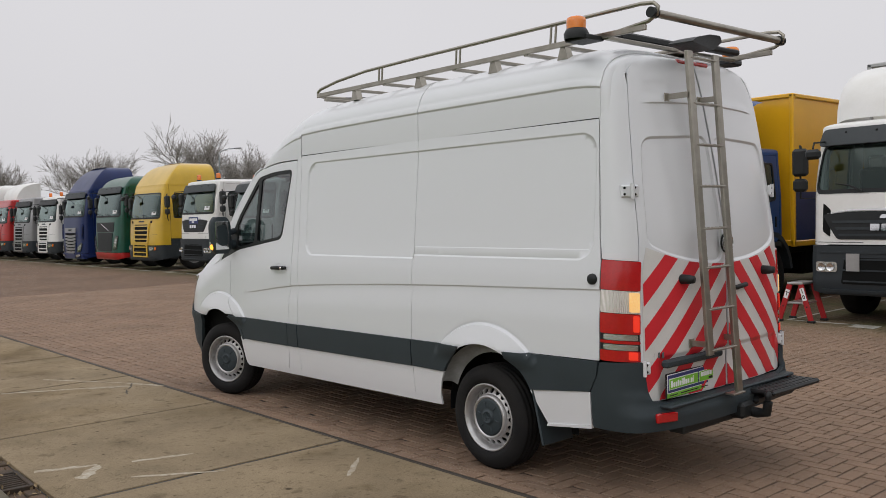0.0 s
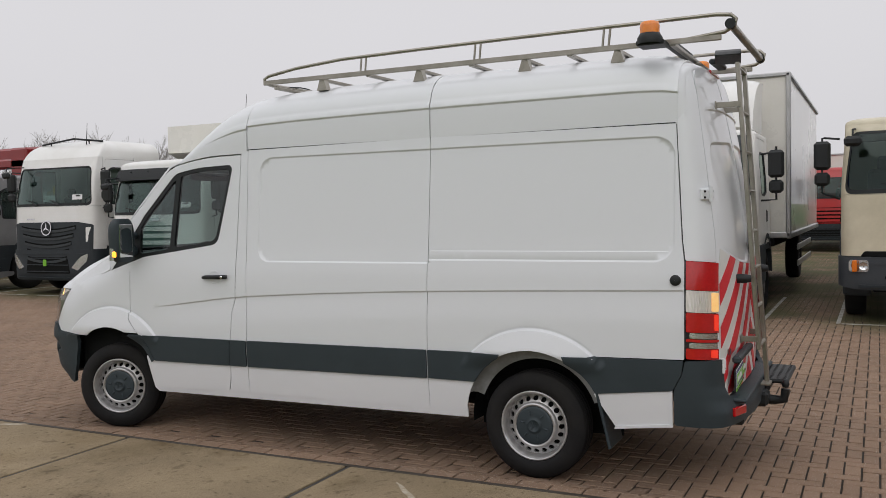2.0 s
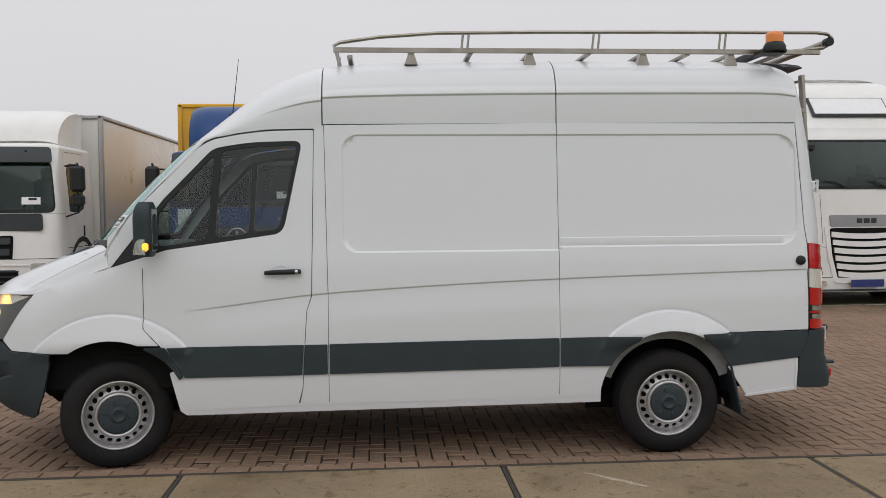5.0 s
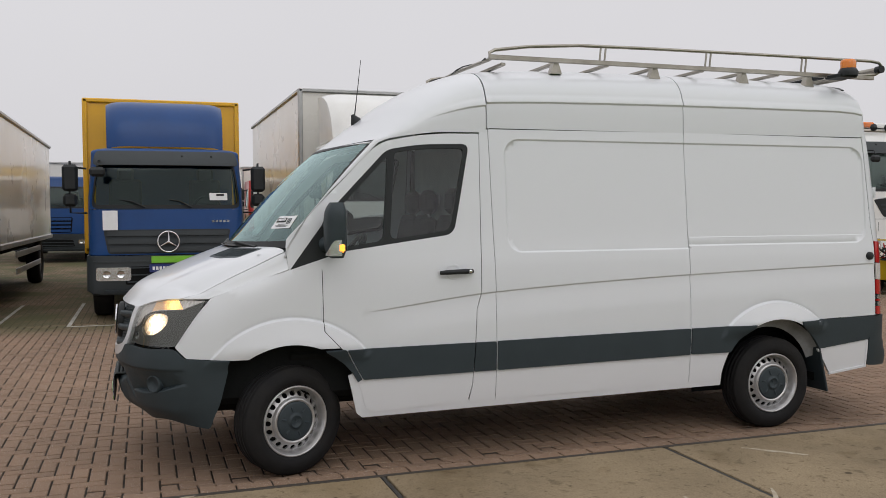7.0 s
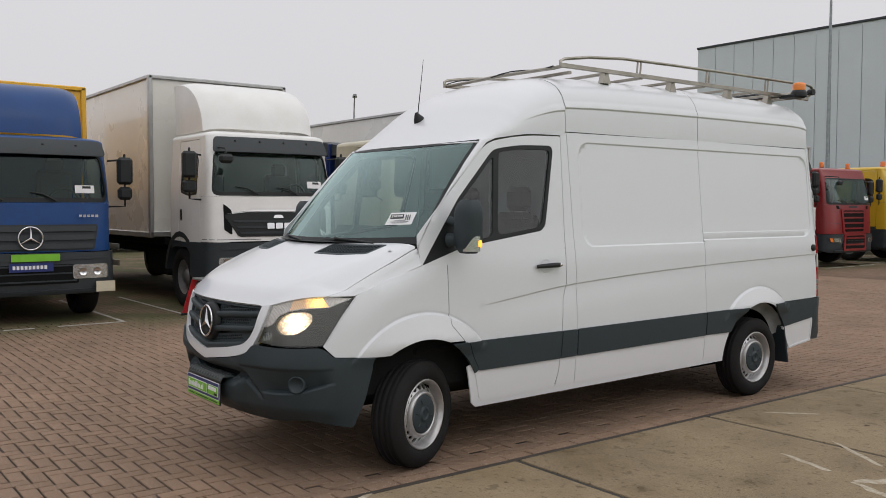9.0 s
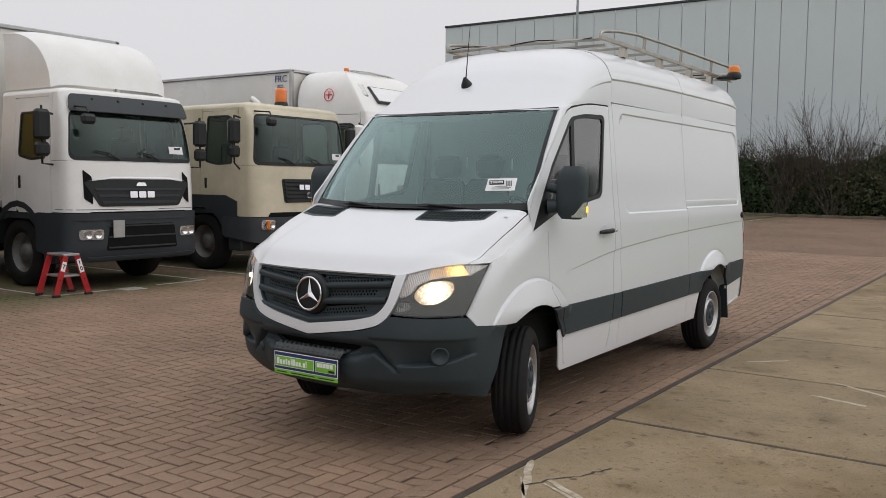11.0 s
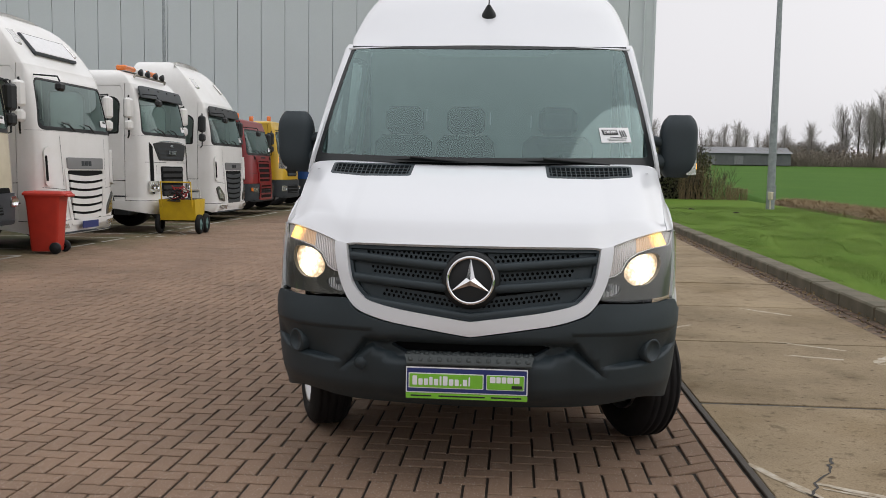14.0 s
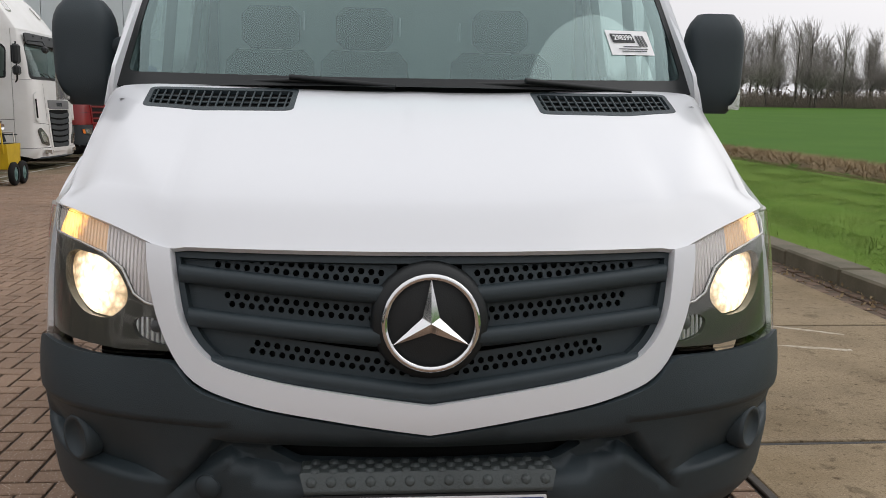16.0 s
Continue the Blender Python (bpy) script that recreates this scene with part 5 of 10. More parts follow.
# floor, dashboard, wheel, seats, bulkhead
g = Geo()
g.box((0, 2.95, 0.70), (1.75, 1.5, 0.06), 0.02)
# Floor coloured near-black like the shade seen through the wheel arch
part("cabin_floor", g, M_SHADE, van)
g = Geo()
rows = []
for y, z in ((3.98, 1.36), (3.75, 1.385), (3.50, 1.36), (3.40, 1.30), (3.38, 1.10), (3.45, 0.80)):
    rows.append([(x, y - 0.10 * (x / 0.85) ** 2, z + 0.035 * math.exp(-((x + 0.45) / 0.2) ** 2) * (1 if y < 3.7 else 0) + 0.02 * math.cos(x * 2)) for x in np.linspace(-0.86, 0.86, 19)])
g.grid(rows[::-1])
g.box((0, 3.42, 1.30), (0.36, 0.16, 0.22), 0.04)
part("dashboard", g, M_CABIN, van, "grey plastic dashboard")
sw = Geo()
sm = pose(-0.46, 3.20, 1.30, -58, 0, 0)
sw.tube([sm @ Vector((0.195 * math.cos(t), 0.195 * math.sin(t), 0)) for t in np.linspace(0, 2 * math.pi, 33)[:-1]], 0.016, 8, True)
for a in (200, 340, 270):
    sw.tube([sm @ Vector((0.05 * math.cos(radians(a)), 0.05 * math.sin(radians(a)), -0.02)), sm @ Vector((0.19 * math.cos(radians(a)), 0.19 * math.sin(radians(a)), 0))], 0.018, 6)
sw.lathe([(0.001, 0.0), (0.06, -0.002), (0.075, -0.02), (0.07, -0.05)], 20, sm)
sw.tube([sm @ Vector((0, 0, -0.03)), (-0.46, 3.48, 1.15)], 0.035, 8)
part("steering_wheel", sw, M_BLACK, van)
for sx, w in ((-0.46, 0.50), (0.16, 0.42), (0.58, 0.42)):
    st = Geo()
    st.box((sx, 2.72, 0.98), (w, 0.50, 0.16), 0.05)
    rows = []
    for z, y, ww in ((1.02, 2.56, w), (1.10, 2.50, w * 1.02), (1.35, 2.44, w), (1.55, 2.40, w * 0.92), (1.60, 2.39, w * 0.7)):
        rows.append([(sx + ww / 2 * f, y + (0.05 if abs(f) < 0.8 else 0.075), z) for f in (-1, -0.8, -0.4, 0, 0.4, 0.8, 1)])
    st.grid(rows[::-1])
    st.box((sx, 2.43, 1.30), (w * 0.9, 0.07, 0.56), 0.03)
    seat = part("seat", st, M_SEAT, van, "dark grey cloth seat")
    hd = Geo().box((sx, 2.42, 1.70), (0.26, 0.09, 0.19), 0.04)
    hd.tube([(sx - 0.06, 2.42, 1.55), (sx - 0.06, 2.42, 1.65)], 0.007, 6).tube([(sx + 0.06, 2.42, 1.55), (sx + 0.06, 2.42, 1.65)], 0.007, 6)
    part("headrest", hd, M_SEAT, seat)
part("bulkhead", Geo().box((0, 2.315, 1.45), (1.66, 0.025, 1.70), 0.01).box((0, 2.315, 2.36), (1.45, 0.025, 0.28), 0.05), M_BULK, van, "pale grey bulkhead behind the seats")
# White bars drawn for the thin light leaking past the seats
for u, z in ((0.59, 1.74), (0.44, 1.74), (0.14, 1.72), (0.0, 1.72), (-0.43, 1.70), (-0.28, 1.70)):
    part("slot_trim", Geo().box((u, 2.335, z), (0.011, 0.012, 0.085), 0.003), M_PAPER, van)
# headlining, sun visor band, rear-view tag
g = Geo()
g.grid([[(x, y, z) for x in (-0.72, -0.4, 0, 0.4, 0.72)] for y, z in ((2.33, 2.30), (2.8, 2.20), (3.12, 2.06))])
part("headlining", g, M_BULK, van)
part("screen_shade_band", skin(screen_at, rounded([(-0.40, 0.90), (0.40, 0.90), (0.50, 0.975), (-0.50, 0.975)], 0.04), (), 0.06, 0, -0.006, flip=True), M_BLACK, van, "dark shade band")
# paper label behind the windscreen
lab = skin(screen_at, [(-0.880, 0.150), (-0.695, 0.150), (-0.690, 0.262), (-0.875, 0.262)], (), 0.1, 0, 0.003, flip=True)
label_ob = part("windscreen_label", lab, M_PAPER, van, "white paper label with a stock number")
pa, pb, pc = (Vector(screen_at(f, v)) for f, v in ((-0.735, 0.205), (-0.84, 0.205), (-0.735, 0.245)))
ex = (pb - pa).normalized() * 1.0
ez = ((pc - pa) - (pc - pa).dot(ex) * ex).normalized()
LM = Matrix.Translation(Vector(screen_at(-0.785, 0.206)) + Vector((0, 0.003, 0.003))) @ Matrix(((ex.x, ez.x, ex.cross(ez).x, 0), (ex.y, ez.y, ex.cross(ez).y, 0), (ex.z, ez.z, ex.cross(ez).z, 0), (0, 0, 0, 1)))
panel(label_ob, "label_band", (-0.026, 0.016), 0.096, 0.034, LM, M_INK, 0.002, 0.002)
words("298399", 0.028, LM @ pose(-0.026, 0.0155, 0.003), M_PAPER, label_ob, depth=0.0008, bold=0.0005)
for dx in (0.040, 0.054, 0.068):
    panel(label_ob, "print_bar", (dx, 0.006), 0.008, 0.044, LM, M_CABIN, 0.0015, 0.001)
for dz, w in ((-0.018, 0.08), (-0.028, 0.13), (-0.037, 0.11)):
    panel(label_ob, "print_bar", (0.0, dz), w, 0.0025, LM, M_CABIN, 0.0015, 0.001)
# wipers
for u0, u1 in ((0.10, 0.62), (-0.62, -0.02)):
    wg = Geo()
    wg.tube([(u0, 3.995 - 0.27 * (u0 / 0.86) ** 2, 1.405), ((u0 + u1) / 2, 3.995 - 0.27 * ((u0 + u1) / 1.72) ** 2, 1.415), (u1, 3.985 - 0.27 * (u1 / 0.86) ** 2, 1.408)], 0.007, 6)
    wg.tube([(u0 - 0.04, 4.01 - 0.27 * (u0 / 0.86) ** 2, 1.40), ((u0 + u1) / 2, 4.00 - 0.27 * ((u0 + u1) / 1.72) ** 2, 1.425)], 0.009, 6)
    part("wiper", wg, M_BLACK, van, "black windscreen wiper")
cw = Geo()
cw.grid([[(u, 4.03 - 0.27 * (u / 0.86) ** 2 - d, 1.388 + e) for u in np.linspace(-0.84, 0.84, 17)] for d, e in ((0, 0.012), (0.05, 0.016))])
part("scuttle", cw, M_BLACK, van)
# mirrors
for s in (-1, 1):
    mg = Geo()
    rows = []
    for i, z in enumerate(np.linspace(1.340, 1.685, 14)):
        t = i / 13
        k = 1 - 0.40 * abs(2 * t - 1) ** 4.5
        cy, cx = 3.405, s * (1.080 + 0.010 * t)
        hw, hd = 0.104 * k, 0.088 * k
        rows.append([(cx + hw * math.copysign(abs(math.cos(a)) ** 0.55, math.cos(a)), cy + hd * math.copysign(abs(math.sin(a)) ** 0.7, math.sin(a)) * (1.0 if math.sin(a) > 0 else 0.45), z) for a in np.linspace(0, 2 * math.pi, 25)[:-1]])
    mg.grid(rows, wrap=True)
    mg.add(rows[0], [tuple(range(24))[::-1]], True).add(rows[-1], [tuple(range(24))], True)
    mg.tube([(s * 0.93, 3.46, 1.42), (s * 1.03, 3.42, 1.43)], [0.05, 0.04], 10)
    mg.tube([(s * 0.92, 3.45, 1.55), (s * 1.03, 3.42, 1.52)], [0.03, 0.03], 8)
    mir = part("door_mirror", mg, M_TRIM, van, "black door mirror with an indicator")
    part("mirror_glass", Geo().box((s * 1.09, 3.369, 1.51), (0.135, 0.004, 0.26), 0.002), M_CHROME, mir)
    ig = Geo()
    ig.grid([[(s * (1.106 + 0.083 * math.sin(a)), 3.420 + 0.078 * math.cos(a), 1.355 + k * (0.012 + 0.085 * sstep(0.2, 1.3, a))) for a in np.linspace(0.2, 1.75, 12)[::s]] for k in (0, 0.35, 0.7, 1.0)])
    part("mirror_indicator_lens", ig, M_REFL, mir, "clear indicator lens")
    part("mirror_indicator", Geo().box((s * 1.180, 3.408, 1.405), (0.026, 0.044, 0.056), 0.012), M_FLASH, mir, "lit amber indicator")
# door handle with dished surround
for s in (-1, 1):
    def on_side(y, z, out=0.0):
        p = Vector(side(s * side.q(y, z), z))
        return p + Vector((s * out, 0, 0))
    hg = Geo().tube([on_side(2.70, 1.218, 0.016), on_side(2.66, 1.222, 0.034), on_side(2.52, 1.225, 0.034), on_side(2.47, 1.225, 0.016)], [0.013, 0.016, 0.018, 0.015], 10)
    dh = part("door_handle", hg, M_BLACK, van, "black door handle")
    part("lock_cylinder", Geo().lathe([(0.0005, 0.002), (0.010, 0.002), (0.012, -0.003)], 14, Matrix.Translation(on_side(2.495, 1.226, 0.053)) @ pose(0, 0, 0, 0, 90 * s, 0)), M_CHROME, dh)
    part("handle_dish", Geo().lathe([(0.0005, -0.006), (0.035, -0.004), (0.052, 0.002), (0.055, 0.0)], 24, Matrix.Translation(on_side(2.60, 1.222, 0.002)) @ pose(0, 0, 0, 0, 90 * s, 0)), M_WHITE, van)
part("filler_stop", Geo().lathe([(0.0005, 0.022), (0.020, 0.022), (0.031, 0.016), (0.033, 0.0)], 20, Matrix.Translation(Vector(side(-side.q(-0.912, 1.257), 1.257))) @ pose(0, 0, 0, 0, -90, 0)), M_BLACK, van, "round black door stop")
# aerial
ag = Geo().lathe([(0.045, 0.0), (0.040, 0.02), (0.022, 0.05), (0.010, 0.07)], 16, pose(0, 3.03, 2.292, -28, 0, 0))
ag.tube([(0, 3.045, 2.35), (0, 3.02, 2.55), (0, 2.995, 2.76)], [0.0045, 0.003, 0.002], 6)
part("aerial", ag, M_BLACK, van, "black whip aerial")

# grille: slats, perforated bands, round emblem
gi = rounded(xq(grille_in), 0.03)


def behind(d):
    def fn(q, z):
        x, y, zz = side(q, z)
        return (x, y - d, zz)
    return fn


part("grille_back", skin(behind(0.062), gi, (), 0.05, 0, 0, flip=True), M_SHADE, van)
frame_in = [(p[0] * 0.97, p[1] - 0.016 if p[1] > 1.0 else p[1] + 0.010) for p in gi]
part("grille_frame", skin(behind(0.012), gi, [frame_in], 0.04, 0.05, 0, flip=True), M_TRIM, van)


def half_w(z):
    return lerp(z, [(0.72, 0.10), (0.76, 0.34), (0.80, 0.445), (0.875, 0.515), (0.93, 0.53), (1.03, 0.55)])


def droop(x):
    return -0.055 * (1 - abs(x) / 0.55)


for zc in (0.975, 0.885, 0.795):
    for s in (-1, 1):
        sl = Geo()
        w = half_w(zc) + (0.03 if zc < 0.8 else 0)
        rows = []
        for x in np.linspace(0.0 if zc < 0.8 else 0.085, w, 12):
            q = side.qx(s * x, zc)
            zz = zc + droop(x) * (0.75 if zc > 0.8 else 1.2)
            b = Vector(side(q, zz))
            pr = [(0.045, 0.020), (0.004, 0.022), (-0.004, 0.014), (-0.004, -0.004), (0.006, -0.016), (0.04, -0.020)]
            rows.append([(b.x, b.y - dy, zz + dz) for dy, dz in pr])
        sl.grid(rows if s < 0 else rows[::-1])
        part("grille_slat", sl, M_TRIM, van, "dark grey grille slat")
for zc, x1 in ((1.012, 0.505), (0.932, 0.475), (0.846, 0.42)):
    for s in (-1, 1):
        bd = Geo()
        x0, dk = (0.10 if zc > 0.9 else 0.012) if zc < 1.0 else 0.09, 0.75 if zc > 0.9 else 1.25
        nn = int((x1 - x0) / 0.0215)
        top = lambda x: zc + droop(x) * dk + 0.029 if zc < 1.0 else 1.045
        bot = lambda x: zc + droop(x) * dk - 0.029
        xs2 = np.linspace(max(0.0, x0 - 0.02), half_w(zc) + 0.012, 16)
        outl = [(side.qx(s * x, zc), bot(x)) for x in xs2[:-1]] + [(side.qx(s * x, zc), top(x)) for x in xs2[::-1]]
        hol = []
        for i in range(nn):
            for row, off in ((0.009, 0.0), (-0.009, 0.0107)):
                x = x0 + 0.014 + i * 0.0215 + off
                if x < x1 - 0.03:
                    c = (side.qx(s * x, zc), zc + droop(x) * dk + row)
                    hol.append([(c[0] + 0.0074 * math.cos(a), c[1] + 0.0074 * math.sin(a)) for a in np.linspace(0, 2 * math.pi, 8)[:-1]])
        if s > 0:
            outl = outl[::-1]
        skin(behind(0.030), outl, hol, 0.05, 0.004, 0, bd, flip=True)
        part("grille_mesh", bd, M_TRIM, van, "perforated dark grille band")
em = pose(0, 4.748, 0.893, 90 - 4, 0, 180)
badge = part("badge", Geo().lathe([(0.001, -0.012), (0.104, -0.012), (0.122, -0.02), (0.128, -0.05)], 40, em), M_BLACK, van, "round chrome three-pointed badge")
part("badge_ring", Geo().tube([em @ Vector((0.098 * math.cos(t), 0.098 * math.sin(t), 0.0)) for t in np.linspace(0, 2 * math.pi, 41)[:-1]], 0.0075, 8, True), M_CHROME, badge)
star = Geo()
for k in range(3):
    a = radians(90 + 120 * k)
    tip = Vector((0.094 * math.cos(a), 0.094 * math.sin(a), 0.0))
    l1 = Vector((0.021 * math.cos(a + 1.05), 0.021 * math.sin(a + 1.05), -0.004))
    l2 = Vector((0.021 * math.cos(a - 1.05), 0.021 * math.sin(a - 1.05), -0.004))
    ctr = Vector((0, 0, 0.009))
    star.add([em @ p for p in (ctr, l1, tip, l2)], [(0, 2, 1), (0, 3, 2)], True)
part("badge_star", star, M_CHROME, badge)

# headlamp innards
M_BEZEL = mat("olive grey lamp bezel", (0.048, 0.050, 0.042), 0.35, 0, (0.062, 0.062, 0.052), 8, 0.05, 100, 0.08, coat=0.4)


def ribbed(m, scale, strength):
    """Fine upright ribs moulded into a lamp's lens."""
    n, l = m.node_tree.nodes, m.node_tree.links
    tc, wv, bp = n.new("ShaderNodeTexCoord"), n.new("ShaderNodeTexWave"), n.new("ShaderNodeBump")
    wv.inputs["Scale"].default_value = scale
    bp.inputs["Strength"].default_value, bp.inputs["Distance"].default_value = strength, 0.004
    l.new(tc.outputs["Object"], wv.inputs["Vector"])
    l.new(wv.outputs["Fac"], bp.inputs["Height"])
    l.new(bp.outputs[0], n["Principled BSDF"].inputs["Normal"])
    return m


def glowing(m, centre, reach, hot, rim, lo, hi):
    """A lamp's reflector, brightest round its bulb: colour and strength fall off with the distance from it."""
    n, l = m.node_tree.nodes, m.node_tree.links
    b = n["Principled BSDF"]
    tc, ab, ds = n.new("ShaderNodeTexCoord"), n.new("ShaderNodeVectorMath"), n.new("ShaderNodeVectorMath")
    ab.operation, ds.operation = "ABSOLUTE", "DISTANCE"
    ds.inputs[1].default_value = centre
    vo = n.new("ShaderNodeTexVoronoi")
    vo.inputs["Scale"].default_value = 60
    l.new(tc.outputs["Object"], vo.inputs["Vector"])
    l.new(tc.outputs["Object"], ab.inputs[0])
    l.new(ab.outputs[0], ds.inputs[0])
    wob = n.new("ShaderNodeMath")
    wob.operation = "MULTIPLY_ADD"
    wob.inputs[1].default_value = reach * 0.45
    l.new(vo.outputs["Distance"], wob.inputs[0])
    l.new(ds.outputs["Value"], wob.inputs[2])
    fall = n.new("ShaderNodeMapRange")
    fall.interpolation_type = "SMOOTHSTEP"
    fall.inputs["From Min"].default_value, fall.inputs["From Max"].default_value = reach * 0.35, reach * 1.2
    l.new(wob.outputs[0], fall.inputs["Value"])
    mx = n.new("ShaderNodeMix")
    mx.data_type = "RGBA"
    mx.inputs[6].default_value, mx.inputs[7].default_value = (*hot, 1), (*rim, 1)
    l.new(fall.outputs[0], mx.inputs[0])
    l.new(mx.outputs[2], b.inputs["Emission Color"])
    st = n.new("ShaderNodeMapRange")
    st.inputs["To Min"].default_value, st.inputs["To Max"].default_value = hi, lo
    l.new(fall.outputs[0], st.inputs["Value"])
    l.new(st.outputs[0], b.inputs["Emission Strength"])
    return m


M_BOWL = glowing(mat("lit headlamp reflector", (0.75, 0.70, 0.60), 0.2, 0.6, (0.6, 0.55, 0.45), 30, 0.4, 70, 0.2), (0.765, side(side.qx(0.765, 0.935), 0.935)[1] - 0.03, 0.935), 0.130, (1.0, 0.90, 0.70), (1.0, 0.62, 0.28), 0.32, 2.2)
M_TURN = glowing(ribbed(mat("lit indicator reflector", (0.84, 0.66, 0.48), 0.3, 0.1, (0.78, 0.58, 0.38), 30), 34, 0.7), (0.842, side(side.qx(0.842, 1.062), 1.062)[1] - 0.03, 1.062), 0.095, (1.0, 0.62, 0.12), (1.0, 0.40, 0.05), 0.15, 2.0)
M_CLEAR = ribbed(mat("ribbed clear lamp reflector", (0.84, 0.80, 0.77), 0.25, 0.25, (0.78, 0.72, 0.69), 10, 0.0, 60, 0.05), 34, 0.9)
M_DAY = ribbed(mat("ribbed parking lamp", (0.66, 0.67, 0.66), 0.2, 0.7, (0.45, 0.46, 0.46), 20, 0.0, 60, 0.1), 26, 1.0)


def inward(d):
    """The nose's skin set back by d."""
    def fn(q, z):
        x, y, zz = side(q, z)
        k = math.hypot(x * 0.8, y - 3.7)
        return (x - d * 0.8 * x / k, y - d * (y - 3.7) / k, zz)
    return fn


def lamp_q(pts):
    """Outlines in the lamp: (x, z), or (x, z, y) where the skin runs along the side."""
    return [side.q(p[2], p[1]) if len(p) > 2 else side.qx(p[0], p[1]) for p in pts]


BROW = [(0.935, 1.082, 4.212), (0.915, 1.054, 4.290), (0.890, 1.031, 4.345), (0.797, 1.021), (0.735, 1.006), (0.686, 0.978), (0.655, 0.925), (0.625, 0.908), (0.592, 0.902)]
BOWL_RIM = [(0.822, 1.006), (0.741, 0.998), (0.697, 0.972), (0.671, 0.930), (0.674, 0.900), (0.716, 0.862), (0.788, 0.866), (0.838, 0.904), (0.858, 0.950), (0.852, 0.990)]
DAY_RIM = [(0.662, 0.863), (0.640, 0.877), (0.598, 0.875), (0.572, 0.822), (0.600, 0.818), (0.651, 0.832)]
for s in (-1, 1):
    def outl(pts, r=0.0):
        o = [(s * q, p[1]) for q, p in zip(lamp_q(pts), pts)]
        return rounded(o, r) if r else o
    back = skin(inward(0.075), [(s * -q, z) for q, z, *_ in [(p[0] * 0.99, p[1]) for p in LAMP]], (), 0.05, 0, 0, flip=True)
    lampb = part("headlamp_housing", back, M_BEZEL, van, "dark olive headlamp housing")
    low = BROW + [(0.556, 0.808), (0.70, 0.800), (0.885, 0.806, 4.398), (0.905, 0.90, 4.335), (0.925, 1.0, 4.262)]
    part("lamp_bezel", skin(inward(0.014), outl(low), [outl(BOWL_RIM, 0.03), outl(DAY_RIM, 0.015)], 0.02, 0.05, 0, flip=True), M_BEZEL, lampb, "olive grey lamp bezel")
    part("main_beam", skin(inward(0.032), outl(BOWL_RIM, 0.03), (), 0.015, 0, 0, flip=True), M_BOWL, lampb, "lit warm white main lamp reflector")
    bulb = Vector(inward(0.030)(s * side.qx(0.768, 0.935), 0.935))
    part("bulb_shield", Geo().lathe([(0.0005, 0.016), (0.014, 0.013), (0.018, 0.0)], 14, Matrix.Translation(bulb) @ pose(0, 0, 0, -90, 0, -25 * s)), M_BOWL, lampb)
    part("day_lamp", skin(inward(0.024), outl(DAY_RIM, 0.015), (), 0.02, 0, 0, flip=True), M_DAY, lampb, "clear ribbed parking lamp")
    part("day_lamp_cap", Geo().lathe([(0.0005, 0.004), (0.010, 0.004), (0.014, 0.0)], 14, Matrix.Translation(Vector(inward(0.018)(s * side.qx(0.605, 0.857), 0.857))) @ pose(0, 0, 0, -90, 0, -12 * s)), M_CABIN, lampb)
    top_in = [(0.624, 1.034), (0.735, 1.066)]
    part("indicator_reflector", skin(inward(0.018), outl(BROW[4:] + top_in), (), 0.02, 0.01, 0, flip=True), M_CLEAR, lampb, "ribbed clear reflector")
    part("front_indicator", skin(inward(0.018), outl(BROW[2:5] + [(0.735, 1.066), (0.80, 1.080), (0.868, 1.086)]), (), 0.02, 0.01, 0, flip=True), M_TURN, lampb, "lit amber indicator behind a ribbed lens")
    part("outer_reflector", skin(inward(0.018), outl(BROW[:3] + [(0.868, 1.086), (0.915, 1.088, 4.30)]), (), 0.02, 0.01, 0, flip=True), M_CLEAR, lampb, "ribbed clear reflector")
    part("brow_rim", Geo().tube([Vector(inward(0.011)(q, p[1])) for q, p in zip([s * v for v in lamp_q(BROW)], BROW)], 0.004, 6), M_REFL, lampb)
    # fog lamp cover
    fm = Matrix.Translation(Vector(bumper_skin(side.qx(s * 0.80, 0.570), 0.570)) + Vector((s * 0.020, 0.022, 0))) @ pose(0, 0, 0, -90, 0, -s * 44)
    part("fog_lamp_cover", Geo().lathe([(0.0005, 0.0), (0.040, 0.001), (0.043, 0.010), (0.052, 0.011), (0.056, 0.0), (0.056, -0.03)], 28, fm), M_TRIM, front_bumper, "round blank fog lamp cover")
part("tow_eye_cover", Geo().lathe([(0.0005, 0.0015), (0.027, 0.0015), (0.0275, -0.003), (0.030, -0.003), (0.0305, 0.001), (0.031, -0.004)], 22, Matrix.Translation(Vector(bumper_skin(side.qx(0.482, 0.505), 0.505)) + Vector((0.004, 0.0150, 0))) @ pose(0, 0, 0, -90, 0, -18)), M_TRIM, front_bumper)
part("air_intake", skin(behind(0.09), [(q * 1.2, 0.585 + (z - 0.585) * 1.7) for q, z in SLOT], (), 0.06, 0, 0, flip=True), M_SHADE, van, "dark lower air intake")
sg = Geo().box((0, 4.710, 0.560), (0.555, 0.075, 0.012), 0.004, pose(0, 0, 0))
for i in range(14):
    for j in range(3):
        sg.lathe([(0.012, 0.0), (0.009, 0.005), (0.0005, 0.006)], 8, pose(-0.262 + 0.039 * i + 0.018 * (j % 2), 4.688 + 0.024 * j, 0.566))
sg.grid([[(-0.2775, 4.747, 0.565), (0.2775, 4.747, 0.565)], [(-0.268, 4.764, 0.535), (0.268, 4.764, 0.535)], [(-0.266, 4.766, 0.525), (0.266, 4.766, 0.525)], [(-0.266, 4.738, 0.520), (0.266, 4.738, 0.520)]])
